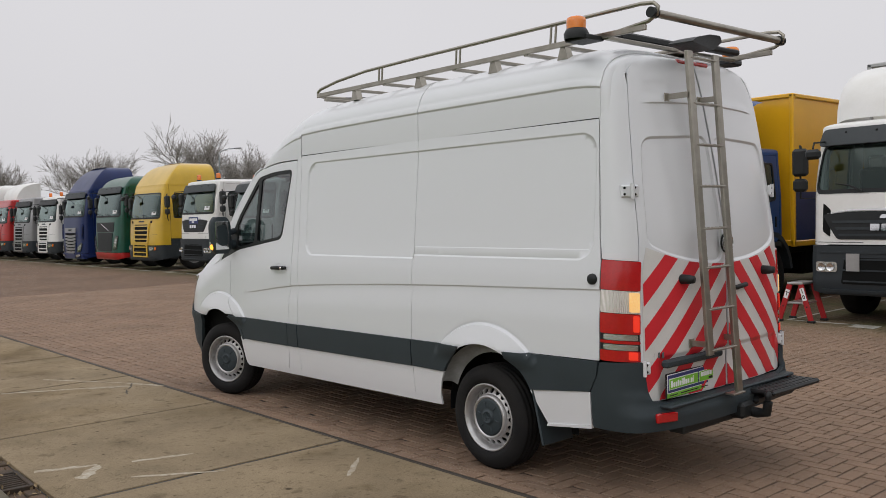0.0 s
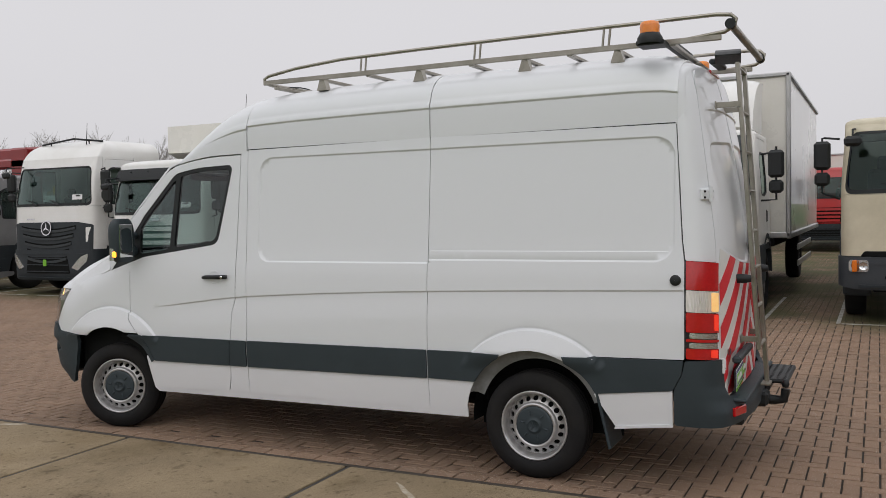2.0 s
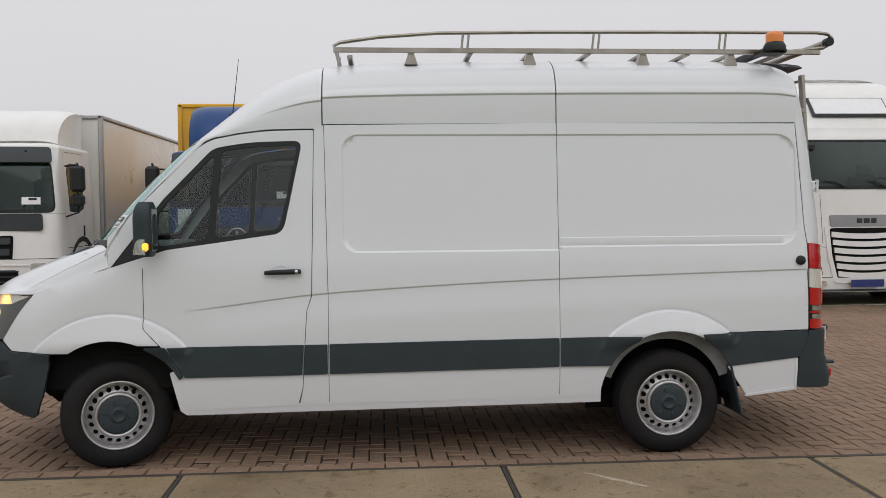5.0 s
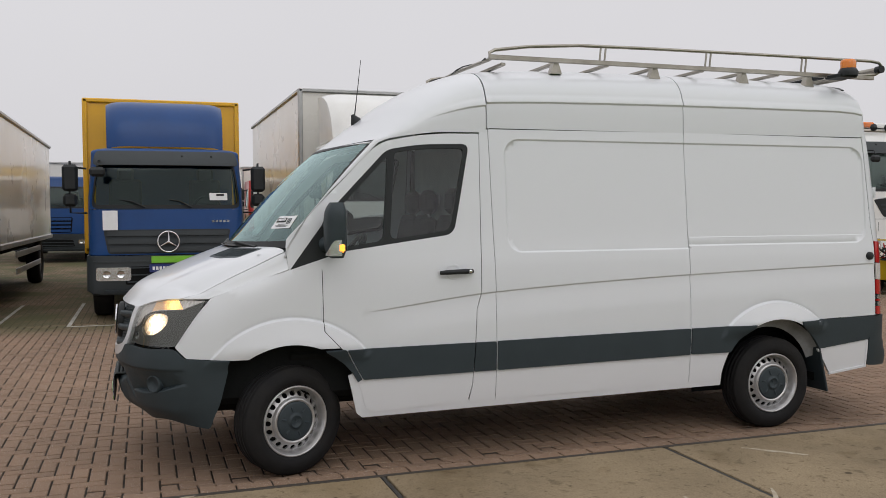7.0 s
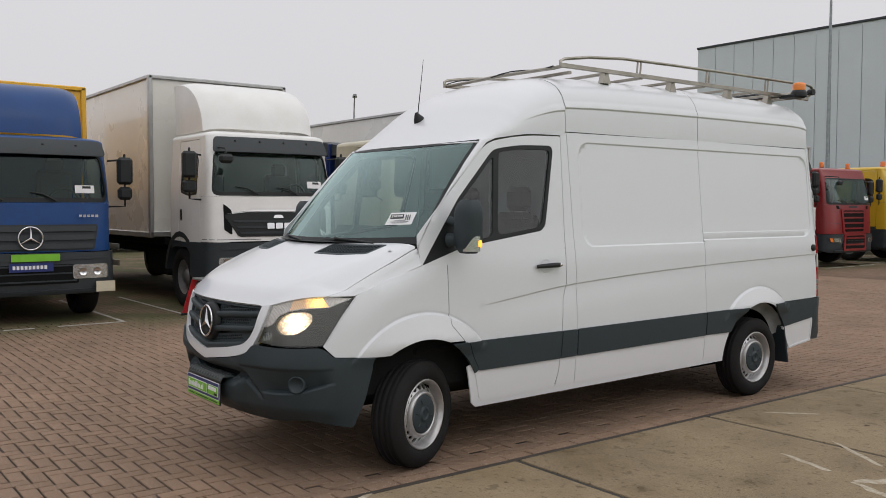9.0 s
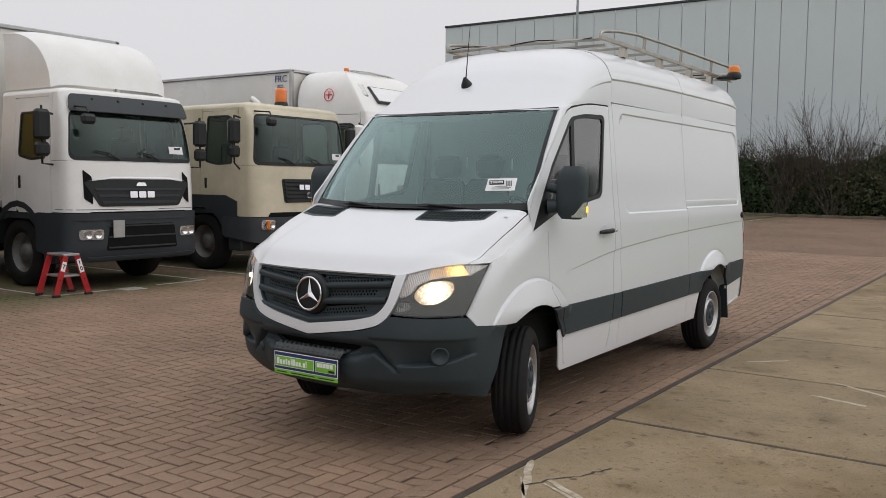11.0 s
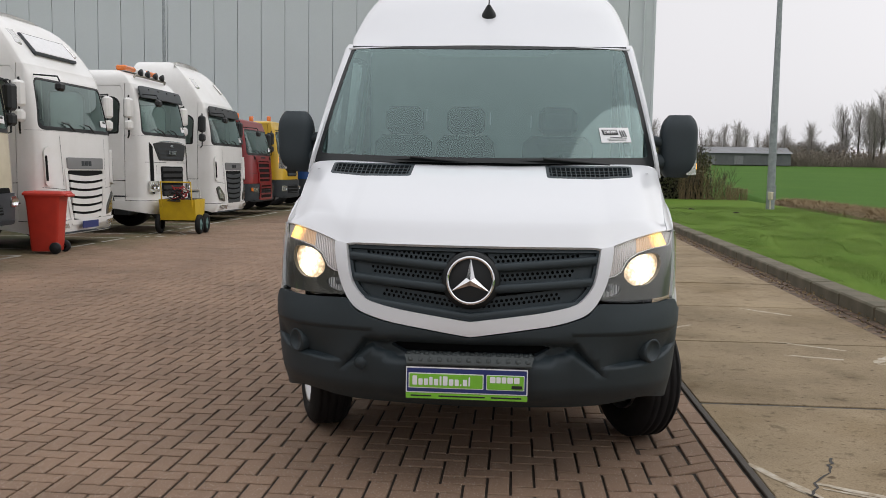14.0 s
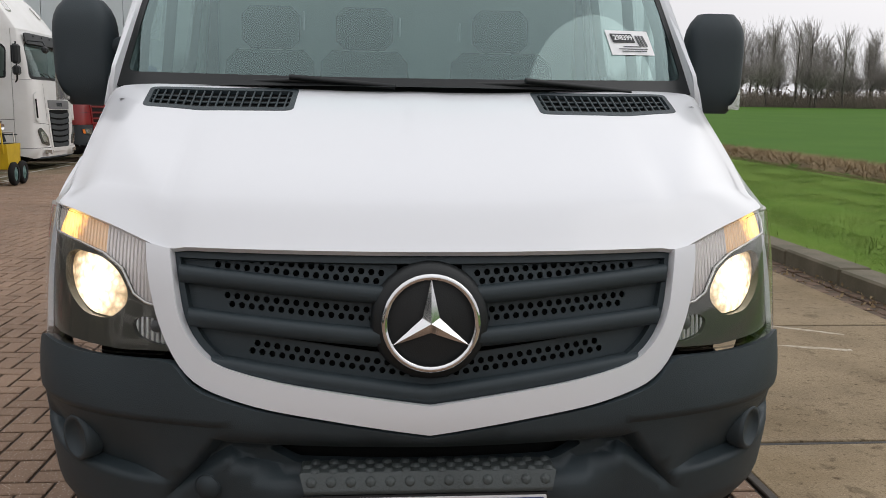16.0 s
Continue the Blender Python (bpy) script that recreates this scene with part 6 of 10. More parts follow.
for i in range(13):
    sg.lathe([(0.012, 0.0), (0.009, 0.004), (0.0005, 0.005)], 8, pose(-0.252 + 0.042 * i, 4.756, 0.549, -60))
part("bumper_step", sg, mat("scuffed grey step plastic", (0.055, 0.066, 0.066), 0.5, 0, (0.042, 0.050, 0.050), 9, 0.2, 200, 0.15), front_bumper, "studded grey step plate")
dealer_plate(van, pose(0.008, 4.758, 0.450, 90, 0, 180))

# van, rear ----------------------------------------------------------------------------------------


def uq(pts):
    return [(tail.qx(p[0], p[1]) if abs(p[0]) < 0.9 else math.copysign(tail.q(p[2], p[1]), p[0]), p[1]) for p in pts]


def clip(subj, quad):
    """The part of an outline that lies inside a convex outline (counter-clockwise)."""
    out = [tuple(p[:2]) for p in subj]
    for i in range(len(quad)):
        a, b = quad[i - 1], quad[i]
        src, out = out, []
        for k in range(len(src)):
            p, q = src[k - 1], src[k]
            dp = (b[0] - a[0]) * (p[1] - a[1]) - (b[1] - a[1]) * (p[0] - a[0])
            dq = (b[0] - a[0]) * (q[1] - a[1]) - (b[1] - a[1]) * (q[0] - a[0])
            if (dp >= 0) != (dq >= 0):
                t = dp / (dp - dq)
                out.append((p[0] + t * (q[0] - p[0]), p[1] + t * (q[1] - p[1])))
            if dq >= 0:
                out.append(q)
        if not out:
            return []
    return out


SUNK = rounded([(0.035, 1.312), (0.25, 1.322), (0.45, 1.352), (0.62, 1.400), (0.728, 1.452), (0.705, 1.85), (0.675, 2.085), (0.035, 2.115)], 0.09, 6)
SUNK_A = np.array(SUNK)
SUNK_B = np.roll(SUNK_A, -1, 0)


def sunk_sdf(x, z):
    """Distance to the outline of the rear door's sunk panel, negative inside."""
    p = np.array((x, z))
    d = SUNK_B - SUNK_A
    t = np.clip(((p - SUNK_A) * d).sum(1) / np.maximum((d * d).sum(1), 1e-12), 0, 1)
    r = float(np.sqrt(((SUNK_A + t[:, None] * d - p) ** 2).sum(1)).min())
    return -r if inside_many(np.array([x]), np.array([z]), SUNK)[0] else r


def sunk_line(off):
    """The outline shrunk or grown a little."""
    out = []
    n = len(SUNK)
    for i in range(n):
        a, b = Vector(SUNK[i - 1]), Vector(SUNK[(i + 1) % n])
        t = (b - a).normalized()
        out.append((SUNK[i][0] + t.y * off, SUNK[i][1] - t.x * off))
    return densify(out, 0.03)


def rear_skin(q, z):
    x, y, zz = tail(q, z)
    a = abs(x)
    if 1.25 < z < 2.2:
        y += 0.014 * (1 - ramp(-0.016, 0.0, sunk_sdf(a, z)))
    u = z - 2.315 + 0.03 * (a / 0.7) ** 2
    if a < 0.68:
        y -= 0.010 * ramp(-0.008, 0.0, u) * (1 - sstep(0.0, 0.07, u)) * (1 - sstep(0.52, 0.64, a))
    if z < 0.80:
        y += 0.014 * sstep(0.80, 0.77, z) * (1 - sstep(0.64, 0.68, a))
    return (x, y, z)


LQ = lambda u, z: math.copysign(tail.qx(abs(u), z), u)
for s in (-1, 1):
    def tq(pts):
        o = [(s * tail.qx(p[0], p[1]), *p[1:]) for p in pts]
        return o if s > 0 else o[::-1]
    seam_q = [(s * tail.q(y, z), z) for y, z in [(-0.968, 1.375), (-0.952, 1.50), (-0.933, 1.85), (-0.912, 2.19), (-0.905, 2.30), (-0.905, 2.45)]]
    cor = seam_q + [(s * tail.qx(0.648, 2.555), 2.555)] + [(s * tail.qx(xx, z), z) for xx, z in ((0.7045, 2.38), (0.7295, 2.22), (0.7695, 1.8), (0.789, 1.356))]
    part("rear_corner", skin(tail, rounded(cor if s > 0 else cor[::-1], 0.01), (), 0.04, 0.012), M_WHITE, van)
    # rear door
    door = [(0.008, 0.53), (0.78, 0.53, 0.06), (0.785, 1.37), (0.765, 1.8), (0.725, 2.22, 0.2), (0.700, 2.38), (0.640, 2.535, 0.09), (0.40, 2.585, 0.1), (0.008, 2.594)]
    rl2 = []
    for off in (-0.018, -0.014, -0.002, 0.002):
        ln = sunk_line(off)
        rl2.append([(s * tail.qx(p[0], p[1]), p[1]) for p in ln + ln[:1]])
    for du in (-0.010, -0.006, -0.002, 0.002):
        rl2.append([(s * tail.qx(a, 2.3), 2.315 - 0.03 * (a / 0.7) ** 2 + du) for a in np.linspace(0.01, 0.67, 24)])
    rd = part("rear_door", skin(rear_skin, rounded(tq(door), 0.012), (), 0.035, 0.015, lines=rl2), M_WHITE, van, "white rear door with red and white warning stripes")
    film = [(0.012, 0.535), (0.765, 0.535), (0.772, 1.30), (0.74, 1.435), (0.62, 1.392), (0.45, 1.345), (0.25, 1.318), (0.012, 1.305)]
    part("warning_film", skin(rear_skin, tq(film), (), 0.022, 0.002, 0.0022), M_FILM, rd)
    for k in range(-5, 5):
        x0 = 0.10 + 0.262 * k
        w = 0.132
        quad = [(x0 + 1.05, 0.45), (x0 + 1.05 + w, 0.45), (x0 + w, 1.50), (x0, 1.50)]
        c = clip(film, quad)
        if len(c) > 2:
            ar = abs(sum(c[i - 1][0] * c[i][1] - c[i][0] * c[i - 1][1] for i in range(len(c)))) / 2
            if ar > 0.002:
                part("red_stripe", skin(rear_skin, tq(c), (), 0.022, 0.002, 0.005), M_STRIPE, rd)
    # lamps
    lp = [(s * tail.q(-0.972, 0.8), 0.79), (s * tail.q(-0.972, 1.36), 1.368), (s * tail.qx(0.80, 1.36), 1.345), (s * tail.qx(0.795, 0.8), 0.785)]
    lp = lp[::-1] if s > 0 else lp
    lp = lp[::-1]
    back = skin(tail, rounded(lp if s < 0 else lp[::-1], 0.02)[:: 1 if s < 0 else 1], (), 0.05, 0.03, -0.002)
    tl = part("tail_lamp", back, M_BLACK, van, "red and clear tail lamp")

    def band(name, z0, z1, f0, f1, material, label=""):
        """A lens between two heights, f: 0 at the side to 1 at the door."""
        qa, qb = tail.q(-0.972, 0.9), tail.qx(0.80, 0.9)
        q0, q1 = qa + (qb - qa) * f0, qa + (qb - qa) * f1
        sl = 0.020
        o = [(s * q0, z0 - sl * f0), (s * q1, z0 - sl * f1), (s * q1, z1 - sl * f1), (s * q0, z1 - sl * f0)]
        part(name, skin(tail, rounded(inset_fix(o), 0.008), (), 0.03, 0.012, 0.015 if "lamp" in name or "indicator" in name else 0.010), material, tl, label)

    def inset_fix(o):
        a = sum(o[i - 1][0] * o[i][1] - o[i][0] * o[i - 1][1] for i in range(len(o)))
        return o if a > 0 else o[::-1]
    band("red_lens", 1.203, 1.372, 0.0, 1.0, M_RED)
    band("clear_lens", 1.071, 1.200, 0.0, 1.0, M_CLEAR, "clear ribbed reversing lamp lens")
    band("rear_indicator", 1.080, 1.192, 0.70, 0.97, M_TURNREAR, "lit amber rear indicator")
    band("red_lens", 0.952, 1.068, 0.0, 1.0, M_RED)
    band("brake_lamp", 0.965, 1.06, 0.80, 0.96, M_REDLIT, "lit red lamp")
    band("clear_lens", 0.915, 0.948, 0.08, 0.93, M_REFL)
    band("red_lens", 0.895, 0.912, 0.0, 1.0, M_RED)
    band("clear_lens", 0.858, 0.890, 0.08, 0.93, M_REFL)
    band("red_lens", 0.792, 0.855, 0.0, 1.0, M_RED)
    band("rear_lamp", 0.803, 0.850, 0.68, 0.92, M_REDLIT, "lit red lamp")
    # hinges, knobs
    for z, mt in ((1.765, M_WHITE), (0.735, M_PAPER)):
        hc = Vector(tail(s * tail.qx(0.80, z), z))
        hg = Geo().box((0, 0, 0), (0.11, 0.03, 0.072), 0.008, Matrix.Translation(hc + Vector((0, -0.006, 0))) @ pose(0, 0, 0, 0, 0, s * 32))
        hg.tube([hc + Vector((0, -0.03, -0.045)), hc + Vector((0, -0.03, 0.045))], 0.013, 8)
        hinge = part("door_hinge", hg, M_WHITE, van, "white door hinge with dark bolts")
        for dx, dz in ((-0.035, 0.018), (-0.035, -0.018), (0.03, 0.02), (0.03, -0.02)):
            part("bolt", Geo().lathe([(0.0005, 0.005), (0.006, 0.004), (0.008, 0.0)], 8, Matrix.Translation(hc + Vector((0, -0.006, 0))) @ pose(0, 0, 0, 0, 0, s * 32) @ pose(dx, -0.015, dz, 90, 0, 0)), M_SHADE, hinge)
    kc = Vector(rear_skin(s * tail.qx(0.47, 1.235), 1.235))
    part("door_buffer", Geo().lathe([(0.030, 0.0), (0.028, 0.05), (0.022, 0.085), (0.0005, 0.088)], 18, Matrix.Translation(kc) @ pose(0, 0, 0, 90, 0, 0)), M_BLACK, rd, "black rubber buffer")
hb = Geo().tube([(0.04, -1.235, 1.15), (0.06, -1.25, 1.15), (0.18, -1.245, 1.16), (0.21, -1.225, 1.16)], [0.012, 0.016, 0.016, 0.012], 8)
part("rear_handle", hb, M_BLACK, van, "black rear door handle")
em2 = pose(0.0, -1.222, 1.435, 90, 0, 0)
b2 = part("rear_badge", Geo().lathe([(0.0005, 0.002), (0.058, 0.002), (0.064, -0.01)], 28, em2), M_BLACK, van, "round chrome three-pointed badge")
part("badge_ring", Geo().tube([em2 @ Vector((0.057 * math.cos(t), 0.057 * math.sin(t), 0.005)) for t in np.linspace(0, 2 * math.pi, 33)[:-1]], 0.005, 6, True), M_CHROME, b2)
st2 = Geo()
for k in range(3):
    a = radians(90 + 120 * k)
    pts4 = [Vector((0, 0, 0.012)), Vector((0.010 * math.cos(a + 1.05), 0.010 * math.sin(a + 1.05), 0.003)), Vector((0.055 * math.cos(a), 0.055 * math.sin(a), 0.005)), Vector((0.010 * math.cos(a - 1.05), 0.010 * math.sin(a - 1.05), 0.003))]
    st2.add([em2 @ p for p in pts4], [(0, 2, 1), (0, 3, 2)], True)
part("badge_star", st2, M_CHROME, b2)
part("high_brake_lamp", Geo().box((0, -0.975, 2.585), (0.34, 0.05, 0.026), 0.008), M_RED, van, "red high brake lamp")
part("plate_lintel", Geo().box((-0.40, -1.222, 0.755), (0.60, 0.05, 0.045), 0.012), M_TRIM, van)
dealer_plate(van, pose(-0.40, -1.195, 0.618, 90, 0, 2))
for c, w in ((-0.70, 0.02), (-0.675, 0.018), (-0.65, 0.02)):
    part("print_bar", Geo().box((c, -1.142 - 0.045 * (0.74 + c) / 0.1, 0.80), (w, 0.003, 0.035), 0.001), M_CABIN, van)
# rear bumper
rb = [(tail.q(-0.902, 0.6), 0.602), (tail.q(-0.952, 0.7), 0.700), (tail.q(-0.966, 0.77), 0.778), (tail.qx(0.80, 0.7), 0.775), (tail.qx(0.77, 0.6), 0.545), (0.6, 0.522), (0, 0.522)]
rbl = [(tail.q(-0.898, 0.4), 0.385), (tail.q(-1.06, 0.4), 0.372), (tail.qx(0.75, 0.4), 0.372)]
rear_poly = [(-q, z) for q, z in rbl] + [(q, z) for q, z in rbl[::-1]] + [(q, z) for q, z in rb] + [(-q, z) for q, z in rb[-2::-1]]


def rear_bump(q, z):
    x, y, zz = tail(q, z)
    back = sstep(-0.98, -1.10, y)
    return (x * 1.006, y - back * (0.045 * (1 - 0.4 * sstep(0.55, 0.6, z)) + 0.03 * (1 - sstep(0.45, 0.53, z))), z)


rbp = part("rear_bumper", skin(rear_bump, rounded(rear_poly, 0.02), (), 0.04, 0.03, 0.004), M_TRIM, van, "dark grey plastic rear bumper")
part("bumper_top", Geo().box((0, -1.225, 0.512), (1.45, 0.12, 0.022), 0.008), M_TRIM, rbp)
for s in (-1, 1):
    rc = Vector(rear_bump(s * tail.qx(0.70, 0.45), 0.45))
    part("bumper_reflector", Geo().box((0, 0, 0), (0.15, 0.03, 0.055), 0.006, Matrix.Translation(rc + Vector((0, -0.004, 0))) @ pose(0, 0, 0, 0, 0, s * 18)), M_RED, rbp, "red bumper reflector")
# tow bar, hook and folding step
tb = Geo().box((-0.20, -1.18, 0.36), (0.66, 0.12, 0.09), 0.012).box((0.06, -1.22, 0.38), (0.16, 0.22, 0.10), 0.02)
tb.tube([(0.10, -1.26, 0.37), (0.10, -1.36, 0.36), (0.10, -1.42, 0.37), (0.10, -1.43, 0.44)], [0.035, 0.032, 0.032, 0.028], 10)
tb.lathe([(0.0005, 0.03), (0.018, 0.024), (0.027, 0.0), (0.018, -0.024)][::-1], 14, pose(0.10, -1.43, 0.475))
part("tow_bar", tb, M_BLACK, van, "black tow bar with ball")
sp = Geo().box((0.46, -1.345, 0.478), (0.62, 0.20, 0.030), 0.012).box((0.42, -1.27, 0.42), (0.5, 0.10, 0.06), 0.02)
for i in range(13):
    for j in range(4):
        sp.lathe([(0.014, 0), (0.010, 0.005), (0.0005, 0.006)], 6, pose(0.19 + i * 0.045, -1.415 + j * 0.045, 0.492))
part("rear_step", sp, M_BLACK, van, "black studded rear step")
for s in (-1, 1):
    part("mud_flap", Geo().box((0, 0, 0), (0.29, 0.018, 0.38), 0.006, pose(s * 0.823, -0.462, 0.385, -13, 0, 0)), M_TRIM, van, "black rubber mud flap")

# ladder on the rear door
ladder = new("ladder")
ladder.parent = van
ladder["label"] = "steel ladder fixed to the rear door"


def lad(u, z):
    return Vector((u, lerp(z, [(0.45, -1.335), (2.65, -1.19)]), z))


for u, z0 in ((-0.36, 0.775), (-0.07, 0.50)):
    a, b = lad(u, z0), lad(u, 2.60)
    g = Geo()
    for p, q in ((a, b),):
        m = look(p, q) @ pose(0, 0, -(q - p).length / 2)
        g.box((0, 0, 0), (0.060, 0.026, (q - p).length), 0.004, m)
    part("upright", g, M_STEEL, ladder)
for z in (2.56, 2.285, 2.035, 1.785, 1.53, 1.295, 1.045, 0.80):
    c = lad(-0.215, z)
    g = Geo().box(c, (0.28, 0.034, 0.012), 0.003)
    for i in range(6):
        g.lathe([(0.012, 0.0), (0.009, 0.004), (0.0005, 0.004)], 6, pose(c.x - 0.11 + 0.044 * i, c.y, c.z + 0.006))
    part("rung", g, M_STEEL, ladder)
part("rung", Geo().box(lad(-0.11, 0.515) + Vector((0, -0.0, 0)), (0.14, 0.06, 0.012), 0.003), M_STEEL, ladder)
for z in (2.335, 0.845):
    for u in (-0.40, -0.045):
        c = lad(u, z)
        y1 = -1.06 if z > 2 else -1.21
        part("bracket", Geo().box((c.x, (c.y + y1) / 2, z), (0.012, abs(c.y - y1), 0.035), 0.002).box((c.x, y1 - 0.004, z), (0.05, 0.008, 0.05), 0.002), M_STEEL, ladder)

# roof rack ----------------------------------------------------------------------------------------
rack = new("roof_rack")
rack.parent = van
rack["label"] = "stainless steel roof rack with side rails"
part_r = lambda name, g, mt=M_STEEL, label="": part(name, g, mt, rack, label)
RU = 0.72
for s in (-1, 1):
    part_r("side_rail", Geo().box((s * RU, 0.55, 2.705), (0.026, 3.40, 0.034), 0.004, pose(0, 0, 0)))
    up = [(s * RU, 2.235, 2.69), (s * RU, 2.245, 2.735), (s * RU, 2.205, 2.755), (s * RU, 1.95, 2.792), (s * RU, 1.55, 2.822), (s * RU, 0.9, 2.832), (s * RU, 0.0, 2.838), (s * RU, -1.12, 2.842), (s * RU, -1.205, 2.832), (s * RU, -1.235, 2.805), (s * RU, -1.225, 2.765), (s * RU, -1.17, 2.735), (s * RU, -0.95, 2.712)]
    part_r("upper_rail", Geo().tube(up, 0.0125, 8))
    for y in (1.36, 0.455, -0.44):
        for dy in (-0.02, 0.02):
            part_r("rail_post", Geo().tube([(s * RU, y + dy, 2.72), (s * RU, y - 0.012 + dy, 2.83)], 0.008, 6))
    for y in (1.725, 0.908, 0.113, -0.513):
        f = Geo().prism([(-0.045, 0), (0.045, 0), (0.020, 0.075), (-0.020, 0.075)], -0.028, 0.028, pose(s * 0.685, y, 2.612, 90, 0, 90))
        part_r("foot", f, M_STEEL, "steel roof clamp")
for y in (2.14, 1.725, 1.32, 0.908, 0.50, 0.113, -0.20, -0.513, -0.86):
    sag = 2.690 if y < 2 else 2.66
    part_r("crossbar", Geo().box((0, y, sag), (2 * RU, 0.036, 0.022), 0.004))
part_r("crossbar", Geo().tube([(-RU, 2.225, 2.70), (-RU * 0.9, 2.23, 2.695), (0, 2.235, 2.705), (RU * 0.9, 2.23, 2.695), (RU, 2.225, 2.70)], 0.014, 8))
part_r("rear_tube", Geo().tube([(-RU - 0.02, -1.205, 2.775), (RU + 0.02, -1.205, 2.775)], 0.024, 12))
for s in (-1, 1):
    part_r("tube_end", Geo().tube([(s * (RU - 0.02), -1.205, 2.775), (s * (RU + 0.035), -1.205, 2.775)], 0.031, 12), M_BLACK, "black plastic tube end")
part_r("walk_plank", Geo().box((0.10, 0.55, 2.672), (0.22, 2.9, 0.012), 0.003))
cb = Geo().tube([(RU - 0.05 - 0.12 * i, 2.235 + 0.016 * math.cos(i * 1.1), 2.712 + 0.012 * math.sin(i * 1.1)) for i in range(12)], 0.005, 5)
part_r("cable", cb, M_BLACK, "black cable wound round the bar")
part_r("warning_bar", Geo().box((-0.22, -0.80, 2.735), (0.62, 0.07, 0.05), 0.012), M_BLACK, "dark warning light bar")
part_r("warning_bar", Geo().box((0.42, -0.95, 2.715), (0.36, 0.07, 0.04), 0.012), M_BLACK)
part_r("roller_guard", Geo().prism(rounded([(-0.24, 0.0), (0.06, -0.02), (0.20, 0.05), (0.17, 0.085), (0.02, 0.075), (-0.18, 0.03)], 0.02, 3), -0.08, 0.08, pose(-0.12, -1.10, 2.655, 90, 0, 8)), M_BLACK, "black ladder guide")
for s, y in ((-1, -0.755), (1, -0.755)):
    bx = s * 0.865
    bb = part("beacon", Geo().lathe([(0.072, -0.035), (0.076, 0.0), (0.060, 0.028), (0.055, 0.03)], 24, pose(bx, y, 2.715)).box((s * 0.79, y, 2.690), (0.17, 0.17, 0.03), 0.006), M_BLACK, rack, "orange flashing beacon on a black foot")
    part("beacon_lens", Geo().lathe([(0.058, 0.028), (0.060, 0.07), (0.055, 0.092), (0.040, 0.100), (0.0005, 0.101)], 24, pose(bx, y, 2.715)), M_DOME, bb, "orange beacon dome")

# the row of parked lorries ------------------------------------------------------------------------


def paint(name, c, c2=None, rough=0.3):
    return mat(name, c, rough, 0, c2 or tuple(v * 0.86 for v in c), 1.6, 0.0, 30, 0.03, coat=0.35)


P_WHITE = paint("white lorry paint", (0.80, 0.795, 0.78), (0.73, 0.72, 0.69))
P_CREAM = paint("faded cream paint", (0.62, 0.56, 0.42), (0.47, 0.42, 0.30), 0.5)
P_BLUE = mat("dark blue paint", (0.004, 0.050, 0.190), 0.35, 0, (0.004, 0.042, 0.160), 1.6, 0.0, 30, 0.04, coat=0.12, spec=0.35)
P_NAVY = mat("navy paint", (0.010, 0.024, 0.11), 0.35, 0, (0.008, 0.020, 0.09), 1.6, 0.0, 30, 0.04, coat=0.12, spec=0.35)
P_YELL = paint("ochre yellow paint", (0.78, 0.41, 0.010), (0.72, 0.38, 0.010))
P_YELL2 = paint("golden yellow paint", (0.66, 0.42, 0.03))
P_RED = paint("deep red paint", (0.24, 0.012, 0.014))
P_RED2 = paint("bright red paint", (0.45, 0.02, 0.02))
P_GREEN = paint("bottle green paint", (0.008, 0.085, 0.055))
P_SILV = mat("silver grey paint", (0.30, 0.30, 0.305), 0.35, 0.5, (0.25, 0.25, 0.255), 2, 0, 30, 0.03, coat=0.3)
P_GREY = mat("slate grey plastic", (0.026, 0.033, 0.037), 0.55, 0, (0.034, 0.041, 0.045), 3, 0.1, 200, 0.08)
P_DKBUMP = mat("dark bumper plastic", (0.016, 0.022, 0.027), 0.6, 0, (0.024, 0.031, 0.036), 4, 0.1, 150, 0.1)
P_BOX = mat("glossy white box panel", (0.76, 0.74, 0.69), 0.28, 0, (0.70, 0.68, 0.62), 1.0, 0.01, 6, 0.03, coat=0.45)
P_ALU = mat("aluminium profile", (0.50, 0.50, 0.50), 0.4, 0.8, (0.40, 0.40, 0.39), 4, 0.05, 80, 0.06)
P_YPLATE = mat("yellow number plate", (0.75, 0.42, 0.01), 0.4)
G_CAB = glass("cab glass", (0.30, 0.39, 0.37), 0.02, 0.93, (0.80, 0.96, 0.92))
P_CABIN = mat("grey cab lining", (0.10, 0.105, 0.105), 0.8, 0, (0.13, 0.135, 0.135), 4)


M_LRIM = mat("worn grey lorry rim", (0.20, 0.20, 0.205), 0.5, 0.4, (0.12, 0.11, 0.10), 9, 0.1, 90, 0.15)


def lorry_wheel(parent, c, s, r=0.49, name="wheel"):
    w = new(name)
    w.parent = parent
    w.matrix_local = pose(*c, 0, 90 * s, 0)
    part("tyre", Geo().lathe([(0.28, 0.10), (0.30, 0.135), (0.36, 0.15), (r - 0.04, 0.14), (r - 0.008, 0.12), (r, 0.08), (r, 0.0), (r, -0.08), (r - 0.03, -0.14), (0.3, -0.14)][::-1], 32), M_RUBBER, w)
    part("rim", Geo().lathe([(0.29, 0.11), (0.275, 0.10), (0.255, 0.02), (0.20, 0.0), (0.13, 0.02), (0.12, 0.07), (0.09, 0.10), (0.0005, 0.105)][::-1], 24), M_LRIM, w, "grey steel rim")
    return w


def mirrored(pts, s):
    """The outline on the one or the other side of the middle line."""
    return pts if s > 0 else [(-a, b, *r) for a, b, *r in pts][::-1]


